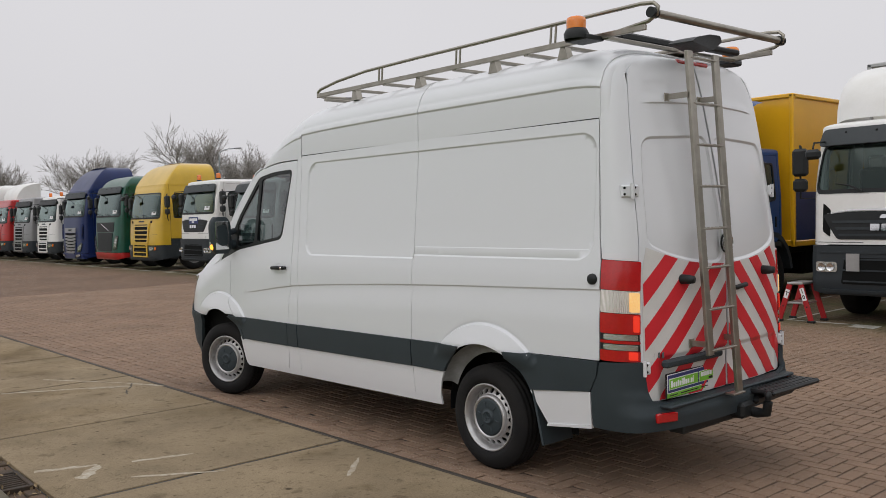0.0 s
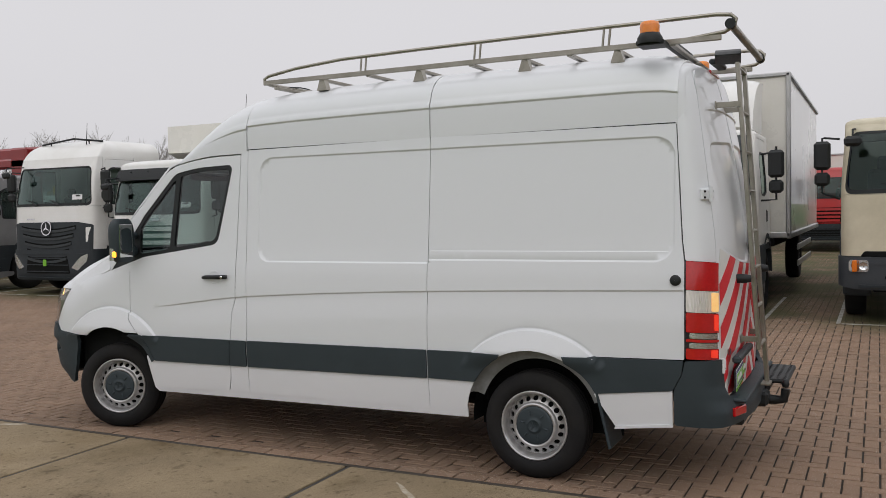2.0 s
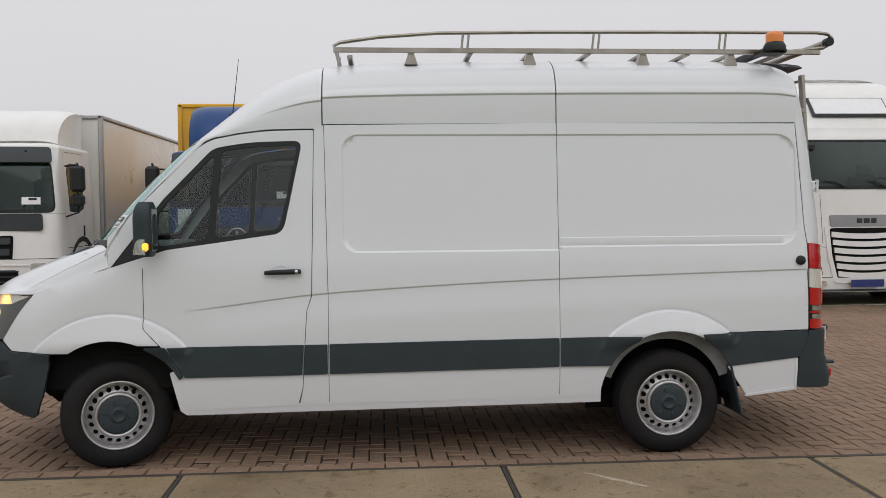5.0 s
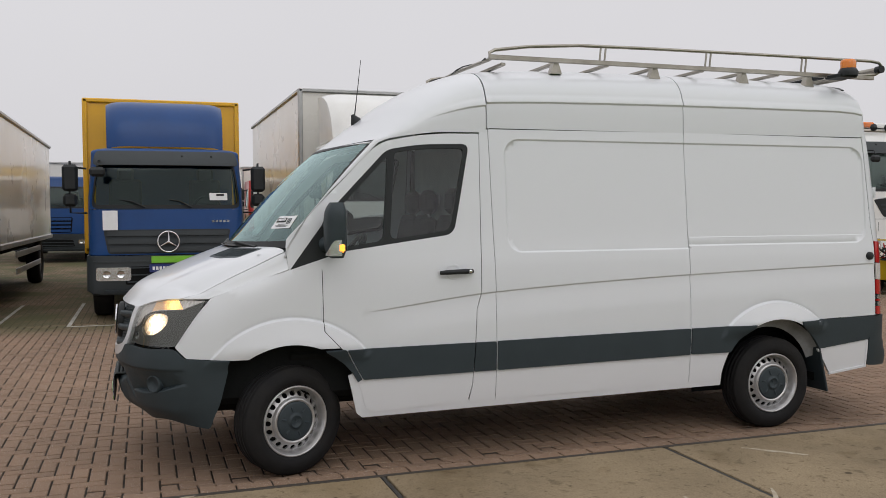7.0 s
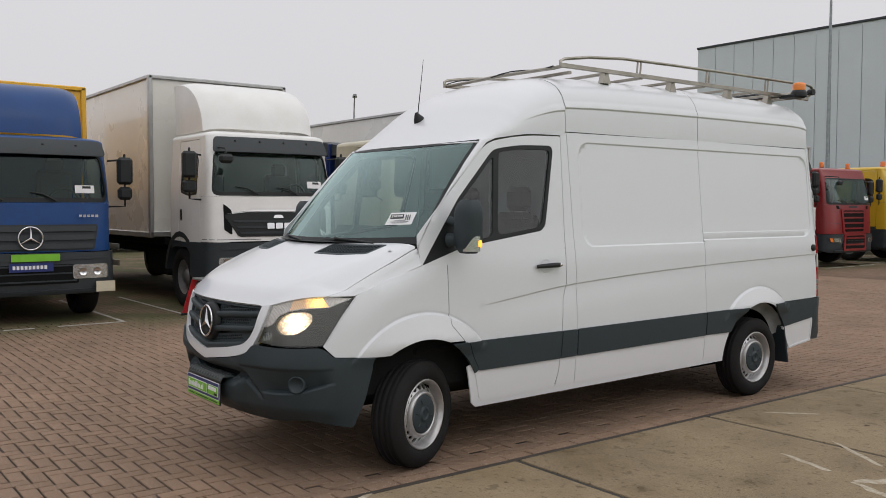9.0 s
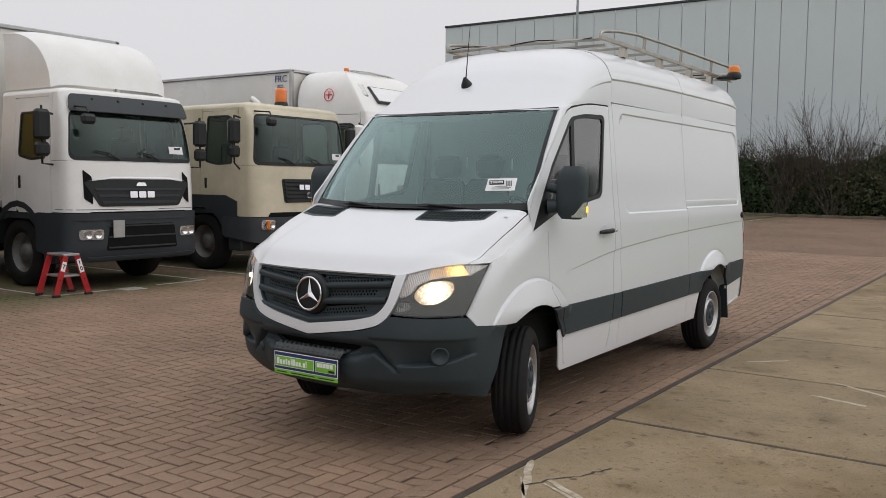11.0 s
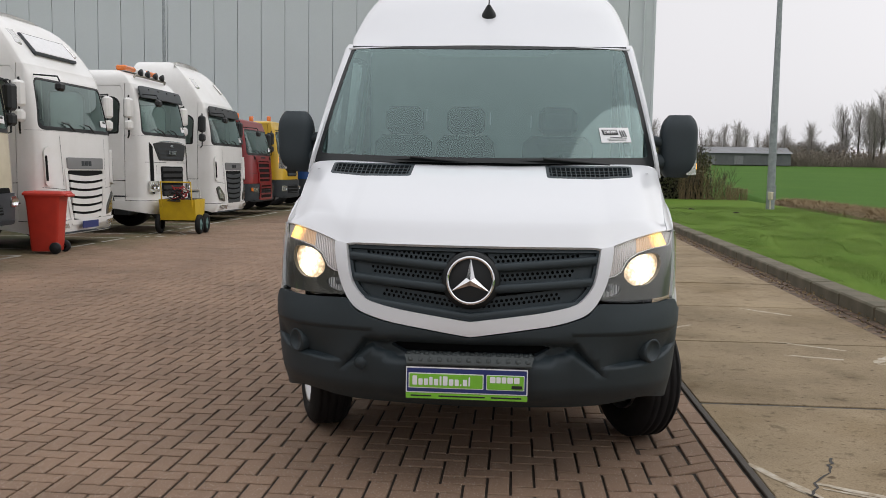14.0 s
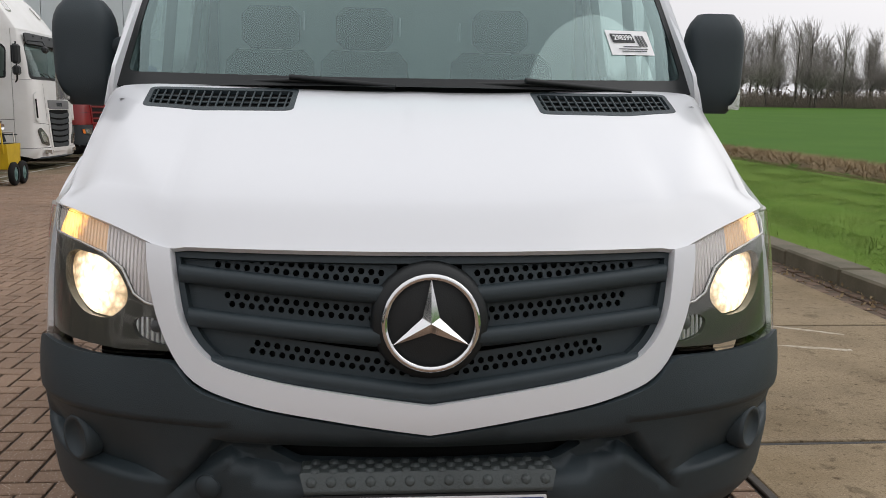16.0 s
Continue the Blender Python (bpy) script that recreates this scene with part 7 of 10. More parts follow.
def grooves(sk, X, parent, runs):
    """Dark joints between panels: each (x, z, x, z)."""
    for x0, za, x1, zb in runs:
        for s in (-1, 1):
            if abs(x1 - x0) > abs(zb - za):
                o = [(X(x0), za - 0.004), (X(x1), zb - 0.004), (X(x1), zb + 0.004), (X(x0), za + 0.004)]
            else:
                o = [(X(x0) - 0.004, za), (X(x0) + 0.004, za), (X(x1) + 0.004, zb), (X(x1) - 0.004, zb)]
            sk("panel_joint", mirrored(o, s), M_SEAM, 0.0, lift=0.003, thick=0, parent=parent)


def lamp_unit(sk, X, pts, s, parent, amber=None):
    """A shaped headlamp: dark housing, bright reflector, clear lens."""
    o = mirrored([(X(a), b) for a, b in pts], s)
    hs = sk("headlamp", o, M_BEZEL, 0.03, lift=0.026, thick=0.03, lab="clear shaped headlamp", parent=parent)
    cx, cz = sum(a for a, b in o) / len(o), sum(b for a, b in o) / len(o)
    sk("lamp_reflector", [(cx + (a - cx) * 0.72, cz + (b - cz) * 0.66) for a, b in o], M_REFL, 0.03, lift=0.030, thick=0, parent=hs)
    sk("lamp_lens", [(cx + (a - cx) * 0.96, cz + (b - cz) * 0.94) for a, b in o], M_LENS, 0.03, lift=0.036, thick=0, parent=hs)
    if amber:
        sk("lamp_marker", mirrored([(X(a), b) for a, b in amber], s), M_AMBER, 0.01, lift=0.033, thick=0.01, parent=hs)


def front_long_slats(sk, X, hw, body, slat, band):
    """Tall grille of curved slats under a metal name band, with shaped lamps at the corners."""
    G = [(-0.47, 0.42), (0.47, 0.42), (0.57, 0.80), (0.62, 1.27), (-0.62, 1.27), (-0.57, 0.80)]
    q = [(X(a) if a > 0 else -X(-a), b) for a, b in G]
    ring = [(a * 1.13, b + (0.035 if b > 1 else -0.045 if b < 0.5 else 0)) for a, b in q]
    fr = sk("grille_surround", ring, body, 0.05, [q], lift=0.020, thick=0.03)
    gr = sk("grille", q, M_SHADE, 0.05, lift=0.004, thick=0, lab="radiator grille of curved slats", parent=fr)
    for i in range(6):
        z = 0.50 + 0.128 * i
        w = 0.455 + 0.15 * (z - 0.42) / 0.85
        xs = np.linspace(-1, 1, 9)
        lo = [((X(w * f) if f > 0 else -X(-w * f)) if f else 0.0, z - 0.050 + 0.035 * f * f) for f in xs]
        hi = [((X(w * f) if f > 0 else -X(-w * f)) if f else 0.0, z + 0.036 + 0.035 * f * f) for f in xs[::-1]]
        sk("grille_slat", lo + hi, slat, 0.0, lift=0.030, thick=0.030, parent=gr)
    nb = sk("name_band", [(-X(0.60), 1.29), (X(0.60), 1.29), (X(0.61), 1.48), (-X(0.61), 1.48)], band, 0.03, lift=0.030, thick=0.03, lab="grey metal name band")
    for c, wd in ((-0.12, 0.09), (0, 0.10), (0.12, 0.09)):
        a, b = c - wd / 2, c + wd / 2
        sk("emblem_bar", [((X(v) if v > 0 else -X(-v)), zz) for v, zz in ((a, 1.345), (b, 1.345), (b, 1.425), (a, 1.425))], P_DKBUMP, 0.012, lift=0.036, thick=0.01, parent=nb)
    for s in (-1, 1):
        lamp_unit(sk, X, [(0.72, 0.50), (1.00, 0.56), (1.10, 0.84), (1.02, 0.90), (0.76, 0.68)], s, fr)
        sk("fog_lamp", mirrored([(X(0.66), 0.33), (X(0.98), 0.36), (X(0.96), 0.43), (X(0.68), 0.41)], s), M_REFL, 0.02, lift=0.048, thick=0.02, parent=fr)
        sk("side_deflector", mirrored([(X(0.98), 1.05), (X(1.13), 1.02), (X(1.14), 1.60), (X(1.04), 1.66)], s), body, 0.06, lift=0.045, thick=0.045, parent=fr)
        sk("deflector_slot", mirrored([(X(1.09), 1.10), (X(1.125), 1.10), (X(1.13), 1.50), (X(1.10), 1.50)], s), M_SHADE, 0.015, lift=0.047, thick=0, parent=fr)
    sk("lower_lip", [(-X(hw * 0.86), 0.235), (X(hw * 0.86), 0.235), (X(hw * 0.80), 0.285), (-X(hw * 0.80), 0.285)], P_DKBUMP, 0.02, lift=0.050, thick=0.03, parent=fr)
    grooves(sk, X, fr, ((0.66, 0.96, 1.16, 1.00), (0.72, 1.02, 0.76, 1.82)))


def front_black_panel(sk, X, hw, body, dz=0.0):
    """A black name panel with a bright brow over a lower black grille, lamps in the cheeks."""
    up = sk("grille", [(-X(0.66), 1.30 + dz), (X(0.66), 1.30 + dz), (X(0.88), 1.64 + dz), (X(0.5), 1.68 + dz), (-X(0.5), 1.68 + dz), (-X(0.88), 1.64 + dz)], M_BLACK, 0.05, lift=0.010, thick=0.02, lab="black upper grille panel")
    for i in range(3):
        z = 1.36 + dz + 0.09 * i
        sk("grille_slat", [(-X(0.62 + 0.05 * i), z - 0.018), (X(0.62 + 0.05 * i), z - 0.018), (X(0.64 + 0.05 * i), z + 0.018), (-X(0.64 + 0.05 * i), z + 0.018)], P_DKBUMP, 0.008, lift=0.020, thick=0.012, parent=up)
    sk("chrome_brow", [(-X(0.84), 1.655 + dz), (-X(0.46), 1.692 + dz), (X(0.46), 1.692 + dz), (X(0.84), 1.655 + dz), (X(0.44), 1.712 + dz), (-X(0.44), 1.712 + dz)], M_CHROME, 0.004, lift=0.022, thick=0.01, parent=up)
    for i in range(3):
        a, b = -0.21 + 0.145 * i, -0.09 + 0.145 * i
        sk("emblem_bar", [((X(v) if v > 0 else -X(-v)), zz) for v, zz in ((a, 1.42 + dz), (b, 1.42 + dz), (b, 1.51 + dz), (a, 1.51 + dz))], M_CHROME, 0.01, lift=0.034, thick=0.012, parent=up)
    sk("maker_badge", [(-X(0.09), 1.585 + dz), (X(0.09), 1.585 + dz), (X(0.06), 1.635 + dz), (-X(0.06), 1.635 + dz)], M_CHROME, 0.012, lift=0.026, thick=0.012, parent=up)
    grooves(sk, X, up, ((0.78, 1.20 + dz, 0.78, 1.02 + dz), (0.30, 1.26 + dz, 1.12, 1.26 + dz)))
    return up


def front_framed_bars(sk, X, hw, body, low=0.0):
    """Body-coloured bars over dark openings, in two framed blocks, one above the bumper and one in it."""
    for z0, z1, wa, wb, n in ((0.97, 1.56, 0.50, 0.56, 4), (0.50, 0.86, 0.52, 0.50, 2)):
        q = [(-X(wa), z0), (X(wa), z0), (X(wb), z1), (-X(wb), z1)]
        ring = [(a * 1.16, b + (0.05 if b == z1 else -0.05)) for a, b in q]
        lift = 0.012 if z0 > 0.9 else 0.050
        fr = sk("grille_frame", ring, body, 0.05, [q], lift=lift + 0.012, thick=0.04)
        gr = sk("grille", q, M_SHADE, 0.04, lift=lift, thick=0, lab="framed radiator grille", parent=fr)
        for i in range(n):
            z = z0 + (z1 - z0) * (i + 0.62) / n
            sk("grille_slat", [(-X(wb * 0.98), z - 0.022), (X(wb * 0.98), z - 0.022), (X(wb * 0.98), z + 0.022), (-X(wb * 0.98), z + 0.022)], body, 0.006, lift=lift + 0.016, thick=0.03, parent=gr)
        if z0 > 0.9:
            sk("emblem_bar", [(-X(0.22), 1.635), (X(0.22), 1.635), (X(0.22), 1.685), (-X(0.22), 1.685)], P_DKBUMP, 0.01, lift=0.012, thick=0.008, parent=fr)
            for s in (-1, 1):
                sk("air_duct", mirrored([(X(0.70), 1.60), (X(0.84), 1.60), (X(0.86), 1.70), (X(0.72), 1.68)], s), M_SHADE, 0.03, lift=0.004, thick=0, parent=fr)
                lamp_unit(lambda *a, **k: sk(*a, **{**k, "lift": k["lift"] + 0.024}), X, [(0.68, 0.64), (1.02, 0.68), (1.08, 0.82), (0.70, 0.82)], s, fr, [(1.03, 0.69), (1.10, 0.70), (1.12, 0.80), (1.05, 0.80)])
            grooves(sk, X, fr, ((0.68, 1.0, 0.72, 1.60), (0.68, 1.20, 1.14, 1.22)))


def front_curved_slats(sk, X, hw, body):
    """A dark lower front with sagging slats, a round emblem and slanted lamps in the corners."""
    q = [(-X(1.19), 0.98), (X(1.19), 0.98), (X(1.20), 1.54), (X(0.9), 1.60), (-X(0.9), 1.60), (-X(1.20), 1.54)]
    gr = sk("grille", q, P_DKBUMP, 0.05, lift=0.010, thick=0.03, lab="wide dark grille with sagging slats")
    for i in range(5):
        z, wd = 1.53 - 0.165 * i, 0.84 - 0.06 * i
        lift = 0.030 if z > 1.0 else 0.055
        top = [(v, z - 0.075 * (1 - (v / X(wd)) ** 2)) for v in np.linspace(-X(wd), X(wd), 9)]
        sk("slat_gap", [(a, b - 0.038) for a, b in top] + [(a, b) for a, b in top[::-1]], M_SHADE, 0.004, lift=lift - 0.012, thick=0.004, parent=gr)
        sk("grille_slat", [(a, b - 0.085) for a, b in top] + [(a, b - 0.034) for a, b in top[::-1]], P_GREY, 0.006, lift=lift, thick=0.02, parent=gr)
    ring = [(X(0.16) * math.cos(a), 1.47 + 0.16 * math.sin(a)) for a in np.linspace(0, 2 * math.pi, 25)[:-1]]
    inner = [(p * 0.86, 1.47 + (z - 1.47) * 0.86) for p, z in ring]
    em = sk("emblem_ring", ring, M_CHROME, 0.001, [inner], lift=0.052, thick=0.02, parent=gr)
    sk("emblem_back", inner, M_BLACK, 0.001, lift=0.046, thick=0, parent=gr)
    for k in range(3):
        a = math.pi / 2 + k * 2.0944
        tip = (0.135 * math.cos(a), 0.135 * math.sin(a))
        sd = (0.022 * math.cos(a + 1.5708), 0.022 * math.sin(a + 1.5708))
        sk("emblem_bar", [(X(abs(x)) * (1 if x > 0 else -1), 1.47 + z) for x, z in (tip, sd, (-sd[0], -sd[1]))], M_CHROME, 0.001, lift=0.056, thick=0.006, parent=em)
    for s in (-1, 1):
        sk("headlamp", mirrored([(X(0.74), 0.62), (X(0.90), 0.56), (X(1.10), 0.76), (X(1.12), 0.92), (X(0.98), 0.86)], s), M_REFL, 0.02, lift=0.055, thick=0.02, lab="slanted clear headlamp", parent=gr)
    for i in range(6):
        x = 0.42 + i * 0.045
        sk("name_bar", [(X(x), 1.66), (X(x + 0.032), 1.66), (X(x + 0.032), 1.69), (X(x), 1.69)], M_CHROME, 0.002, lift=0.006, thick=0.004, parent=gr)


def front_dark_mesh(sk, X, hw, body):
    """One large dark grille with a slanting bright bar and tall slanted lamps."""
    q = [(-X(0.66), 0.60), (X(0.66), 0.60), (X(0.74), 1.28), (-X(0.74), 1.28)]
    gr = sk("grille", q, M_BLACK, 0.06, lift=0.012, thick=0.03, lab="large dark mesh grille")
    for i in range(8):
        z = 0.66 + 0.078 * i
        sk("grille_slat", [(-X(0.62), z - 0.012), (X(0.62), z - 0.012), (X(0.63), z + 0.012), (-X(0.63), z + 0.012)], P_DKBUMP, 0.004, lift=0.024, thick=0.014, parent=gr)
    sk("upper_panel", [(-X(0.80), 1.30), (X(0.80), 1.30), (X(0.86), 1.66), (-X(0.86), 1.66)], M_BLACK, 0.05, lift=0.010, thick=0.015, parent=gr)
    sk("slant_bar", [(-X(0.42), 1.36), (-X(0.36), 1.36), (X(0.40), 1.62), (X(0.34), 1.62)], M_CHROME, 0.004, lift=0.016, thick=0.01, parent=gr)
    for s in (-1, 1):
        lamp_unit(sk, X, [(0.78, 0.66), (1.02, 0.70), (1.10, 1.16), (0.98, 1.18), (0.84, 0.84)], s, gr)


def lorry(x, y, label, body, w=2.40, zt=2.78, zs=(1.80, 2.52), bump=(0.42, 0.98), rake=0.20, depth=1.75, bmat=None, low=None, visor=None, roof="flat", rise=0.10,
          grille=(1.05, 1.45, 0.62, 4), gback=None, gslat=None, bars=(), mirror=None, beacons=(), box=None, deflect=None, lamps=(0.62, 0.76), wheel_y=-1.35, lampw=0.30, panel_low=None, sticker=True, corner=None, door_lines=True, ground=0.0, group="", front=None):
    group = group or "lorries parked in a row"
    bmat, visor_m, mirror = bmat or P_DKBUMP, visor, mirror or M_BLACK
    gback, gslat = gback or M_SHADE, gslat or P_DKBUMP
    t = thing("lorry", pose(x, y, ground, 0, 0, 90), label, "lorry", group)
    hw = w / 2
    z0, z1 = bump
    s0, s1 = zs
    belt = Belt(lambda z: hw - 0.05 * sstep(s0, zt, z), lambda z: lerp(z, [(0.25, -0.10), (z0 + 0.1, 0.0), (z1, 0.0), (s0, -0.05), (s1, -0.05 - rake), (zt, -0.05 - rake - 0.12)]), lambda z: -0.42, 4.2, 1)
    qs = belt.q(-0.50)

    def sk(name, poly, m, r=0.02, holes=(), step=0.14, lift=0.0, thick=0.02, lab="", parent=None):
        return part(name, skin(belt, rounded(poly, r, 4), [rounded(h, 0.05, 4) for h in holes], step, thick, lift), m, parent or t, lab)

    def X(px, z=1.2):
        return belt.qx(px, z)
    # bumper and its lamps
    qb = belt.q(-0.85)
    bp = sk("bumper", [(-qb, z0 + 0.12), (-X(hw * 0.8), z0), (X(hw * 0.8), z0), (qb, z0 + 0.12), (qb, z1), (-qb, z1)], bmat, 0.06, lift=0.035, thick=0.05, lab="front bumper")
    if z1 - z0 > 0.40:
        sk("bumper_rib", [(-X(hw * 0.93), z1 - 0.10), (X(hw * 0.93), z1 - 0.10), (X(hw * 0.93), z1 - 0.075), (-X(hw * 0.93), z1 - 0.075)], bmat, 0.008, lift=0.047, thick=0.02, parent=bp)
        sk("bumper_step", [(-X(hw * 0.80), z0 + 0.03), (X(hw * 0.80), z0 + 0.03), (X(hw * 0.80), z0 + 0.065), (-X(hw * 0.80), z0 + 0.065)], P_DKBUMP, 0.008, lift=0.055, thick=0.03, parent=bp)
        for i in range(3):
            zz = z0 + 0.18 + (z1 - z0 - 0.36) * i / 2
            sk("intake_slat", [(-X(hw * 0.52), zz - 0.010), (X(hw * 0.52), zz - 0.010), (X(hw * 0.52), zz + 0.010), (-X(hw * 0.52), zz + 0.010)], P_DKBUMP, 0.004, lift=0.050, thick=0.012, parent=bp)
    if z1 - z0 > 0.33:
        sk("bumper_intake", [(-X(hw * 0.55), z0 + 0.14), (X(hw * 0.55), z0 + 0.14), (X(hw * 0.5), z1 - 0.16), (-X(hw * 0.5), z1 - 0.16)], M_SHADE, 0.04, lift=0.040, thick=0.006, parent=bp)
    for s in (-1, 1) if lamps else ():
        a, b = sorted((s * X(hw - 0.14 - lampw), s * X(hw - 0.13)))
        lp = sk("headlamp", [(a, lamps[0]), (b, lamps[0]), (b, lamps[1]), (a, lamps[1])], M_REFL, 0.04, lift=0.052, thick=0.02, lab="clear rectangular headlamp")
        for k in (0.3, 0.72):
            c = Vector(belt(a + (b - a) * k, (lamps[0] + lamps[1]) / 2))
            rr = min(0.055, (lamps[1] - lamps[0]) * 0.38)
            part("lamp_bowl", Geo().lathe([(0.0005, 0.006), (rr * 0.6, 0.004), (rr, 0.018)], 14, Matrix.Translation(c + Vector((0, 0.055, 0))) @ pose(0, 0, 0, -90, 0, 0)), M_CHROME, lp)
    # front panel, grille
    fp = sk("front_panel", [(-qs, z1 + 0.01), (qs, z1 + 0.01), (qs, s0 - 0.01), (-qs, s0 - 0.01)], low or body, 0.02)
    if panel_low:
        # Near-black patch painted for the shade in the gap over the bumper
        sk("apron", [(-X(hw - 0.25), z1 + 0.005), (X(hw - 0.25), z1 + 0.005), (X(hw - 0.30), panel_low), (-X(hw - 0.30), panel_low)], M_SHADE, 0.03, lift=0.004, thick=0)
    if front:
        fit = {"long": lambda: front_long_slats(sk, X, hw, body, gslat, P_SILV), "black": lambda: front_black_panel(sk, X, hw, body, -0.13 if s0 < 1.82 else 0.0 if s0 < 1.9 else 0.18), "bars": lambda: front_framed_bars(sk, X, hw, body), "mesh": lambda: front_dark_mesh(sk, X, hw, body), "curved": lambda: front_curved_slats(sk, X, hw, body)}
        fit[front]()
    if grille:
        g0, g1, gw, ns = grille
        gr = sk("grille", [(-X(gw * 0.93), g0), (X(gw * 0.93), g0), (X(gw), g1), (-X(gw), g1)], gback, 0.05, lift=0.008, thick=0.03, lab="radiator grille")
        for i in range(ns):
            z = g0 + (g1 - g0) * (i + 0.5) / ns
            wd = gw * (0.93 + 0.07 * (i + 0.5) / ns) - 0.04
            hh = (g1 - g0) / ns * 0.30
            sk("grille_slat", [(-X(wd), z - hh), (X(wd), z - hh), (X(wd), z + hh), (-X(wd), z + hh)], gslat, 0.01, lift=0.030, thick=0.025, parent=gr)
        for bx, bz, bw, bh, bm in bars:
            o = [(X(bx - bw / 2) if bx - bw / 2 >= 0 else -X(-(bx - bw / 2)), bz - bh / 2), (X(bx + bw / 2) if bx + bw / 2 >= 0 else -X(-(bx + bw / 2)), bz - bh / 2), (X(bx + bw / 2) if bx + bw / 2 >= 0 else -X(-(bx + bw / 2)), bz + bh / 2), (X(bx - bw / 2) if bx - bw / 2 >= 0 else -X(-(bx - bw / 2)), bz + bh / 2)]
            sk("emblem_bar", o, bm, 0.004, lift=0.046, thick=0.02, parent=gr)
    if corner:
        for s in (-1, 1):
            a, b = sorted((s * X(hw - 0.32), s * X(hw - 0.20)))
            sk("corner_duct", [(a, z1 + 0.12), (b, z1 + 0.20), (b, s0 - 0.12), (a, s0 - 0.22)], M_SHADE, 0.03, lift=0.005, thick=0)
    # windscreen with its frame
    ws = [(-X(hw - 0.05), s0), (X(hw - 0.05), s0), (X(hw - 0.09), s1), (-X(hw - 0.09), s1)]
    sk("screen_frame", [(-qs, s0 - 0.005), (qs, s0 - 0.005), (qs, zt), (-qs, zt)], body, 0.01, [[(a, b, 0.13) for a, b in ws]])
    sk("windscreen", ws, G_CAB, 0.13, lift=-0.012, thick=0, lab="dark windscreen with a paper label")
    sk("screen_border", ws, M_BLACK, 0.13, [[(a * 0.975, b + (0.060 if b == s0 else -0.03), 0.12) for a, b in ws]], lift=-0.004, thick=0.02)
    if sticker:
        ps = sk("paper_label", [(-X(hw - 0.25), s0 + 0.13), (-X(hw - 0.52), s0 + 0.13), (-X(hw - 0.52), s0 + 0.24), (-X(hw - 0.25), s0 + 0.24)][::-1], M_PAPER, 0.003, lift=0.0, thick=0)
        sk("print_bar", [(-X(hw - 0.30), s0 + 0.195), (-X(hw - 0.42), s0 + 0.195), (-X(hw - 0.42), s0 + 0.228), (-X(hw - 0.30), s0 + 0.228)][::-1], M_INK, 0.002, lift=0.003, thick=0, parent=ps)
    for k in (-0.35, 0.32):
        a = Vector(belt(X(abs(k)) * (1 if k > 0 else -1), s0 + 0.02)) + Vector((0, 0.03, 0))
        b = Vector(belt((X(abs(k) + 0.38) if k > 0 else -X(0.02)), s0 + 0.14)) + Vector((0, 0.02, 0))
        part("wiper", Geo().tube([a, a.lerp(b, 0.5) + Vector((0, 0.012, 0.03)), b], [0.016, 0.012, 0.008], 6), M_BLACK, t)
    if visor_m:
        vz0, vz1 = s1 - 0.05, min(zt - 0.02, s1 + 0.17)
        vs = sk("sun_visor", [(-X(hw - 0.08), vz0), (X(hw - 0.08), vz0), (X(hw - 0.10), vz1), (-X(hw - 0.10), vz1)], visor_m, 0.06, lift=0.085, thick=0.03, lab="sun visor over the windscreen")
        for k in (-0.6, -0.2, 0.2, 0.6):
            c = Vector(belt(X(abs(k) * hw) * (1 if k > 0 else -1), vz1))
            part("visor_bracket", Geo().box(c + Vector((0, 0.05, -0.02)), (0.03, 0.14, 0.03), 0.006), M_BLACK, vs)
    # sides: door with window, rear panel
    for s in (-1, 1):
        def Q(yy):
            return s * belt.q(yy)
        def poly(pts):
            o = [(Q(a), b, *r) for a, b, *r in pts]
            return o if s > 0 else o[::-1]
        win = [(-0.62, s0 + 0.02, 0.05), (-0.60, s1 - 0.12, 0.08), (-0.72, s1 - 0.02, 0.08), (-1.28, s1 - 0.02, 0.06), (-1.30, s0 + 0.06, 0.06), (-1.0, s0 + 0.0, 0.1)]
        db = 0.98
        dr = part("door", skin(belt, rounded(poly([(-0.512, db + 0.09), (-0.512, s1), (-0.60, zt - 0.05), (-1.40, zt - 0.05), (-1.40, db + 0.16), (-1.32, db + 0.09)]), 0.03, 3), [rounded(poly(win), 0.05, 4)], 0.16, 0.02), body, t, "cab door")
        part("door_window", skin(belt, rounded(poly(win), 0.05, 4), (), 0.2, 0, -0.012), G_CAB, dr)
        part("window_seal", skin(belt, rounded(poly(win), 0.05, 4), [rounded(poly([(a + 0.03 * (1 if a < -0.9 else -1), b + (0.03 if b < s1 - 0.2 else -0.03)) for a, b, _ in win]), 0.05, 4)], 0.2, 0.012, 0.002), M_BLACK, dr)
        hc = Vector(belt(Q(-1.28), s0 - 0.30))
        part("door_handle", Geo().box(hc, (0.03, 0.05, 0.18), 0.01), M_BLACK, dr)
        part("cab_side", skin(belt, poly([(-1.412, 1.08), (-1.412, zt), (-depth, zt), (-depth, 1.08)]), (), 0.2, 0.02), body, t)
        arch = [(wheel_y + 0.585 * math.cos(a), max(z0 + 0.08, 0.47 + 0.585 * math.sin(a))) for a in np.linspace(0.05, math.pi - 0.05, 13)]
        arch = [p for p in arch if p[0] > -depth - 0.15]
        sd = [(-0.512, z0 + 0.10), (-0.512, 1.06), (-depth, 1.06), (-depth, 0.95)] + [p for p in arch[::-1] if p[1] < 1.02 and p[0] > -depth + 0.02]
        if len(sd) > 5:
            part("lower_skirt", skin(belt, poly(sd), (), 0.2, 0.03, -0.004), P_DKBUMP if bmat != P_WHITE else body, t, "lower cab side with wheel arch")
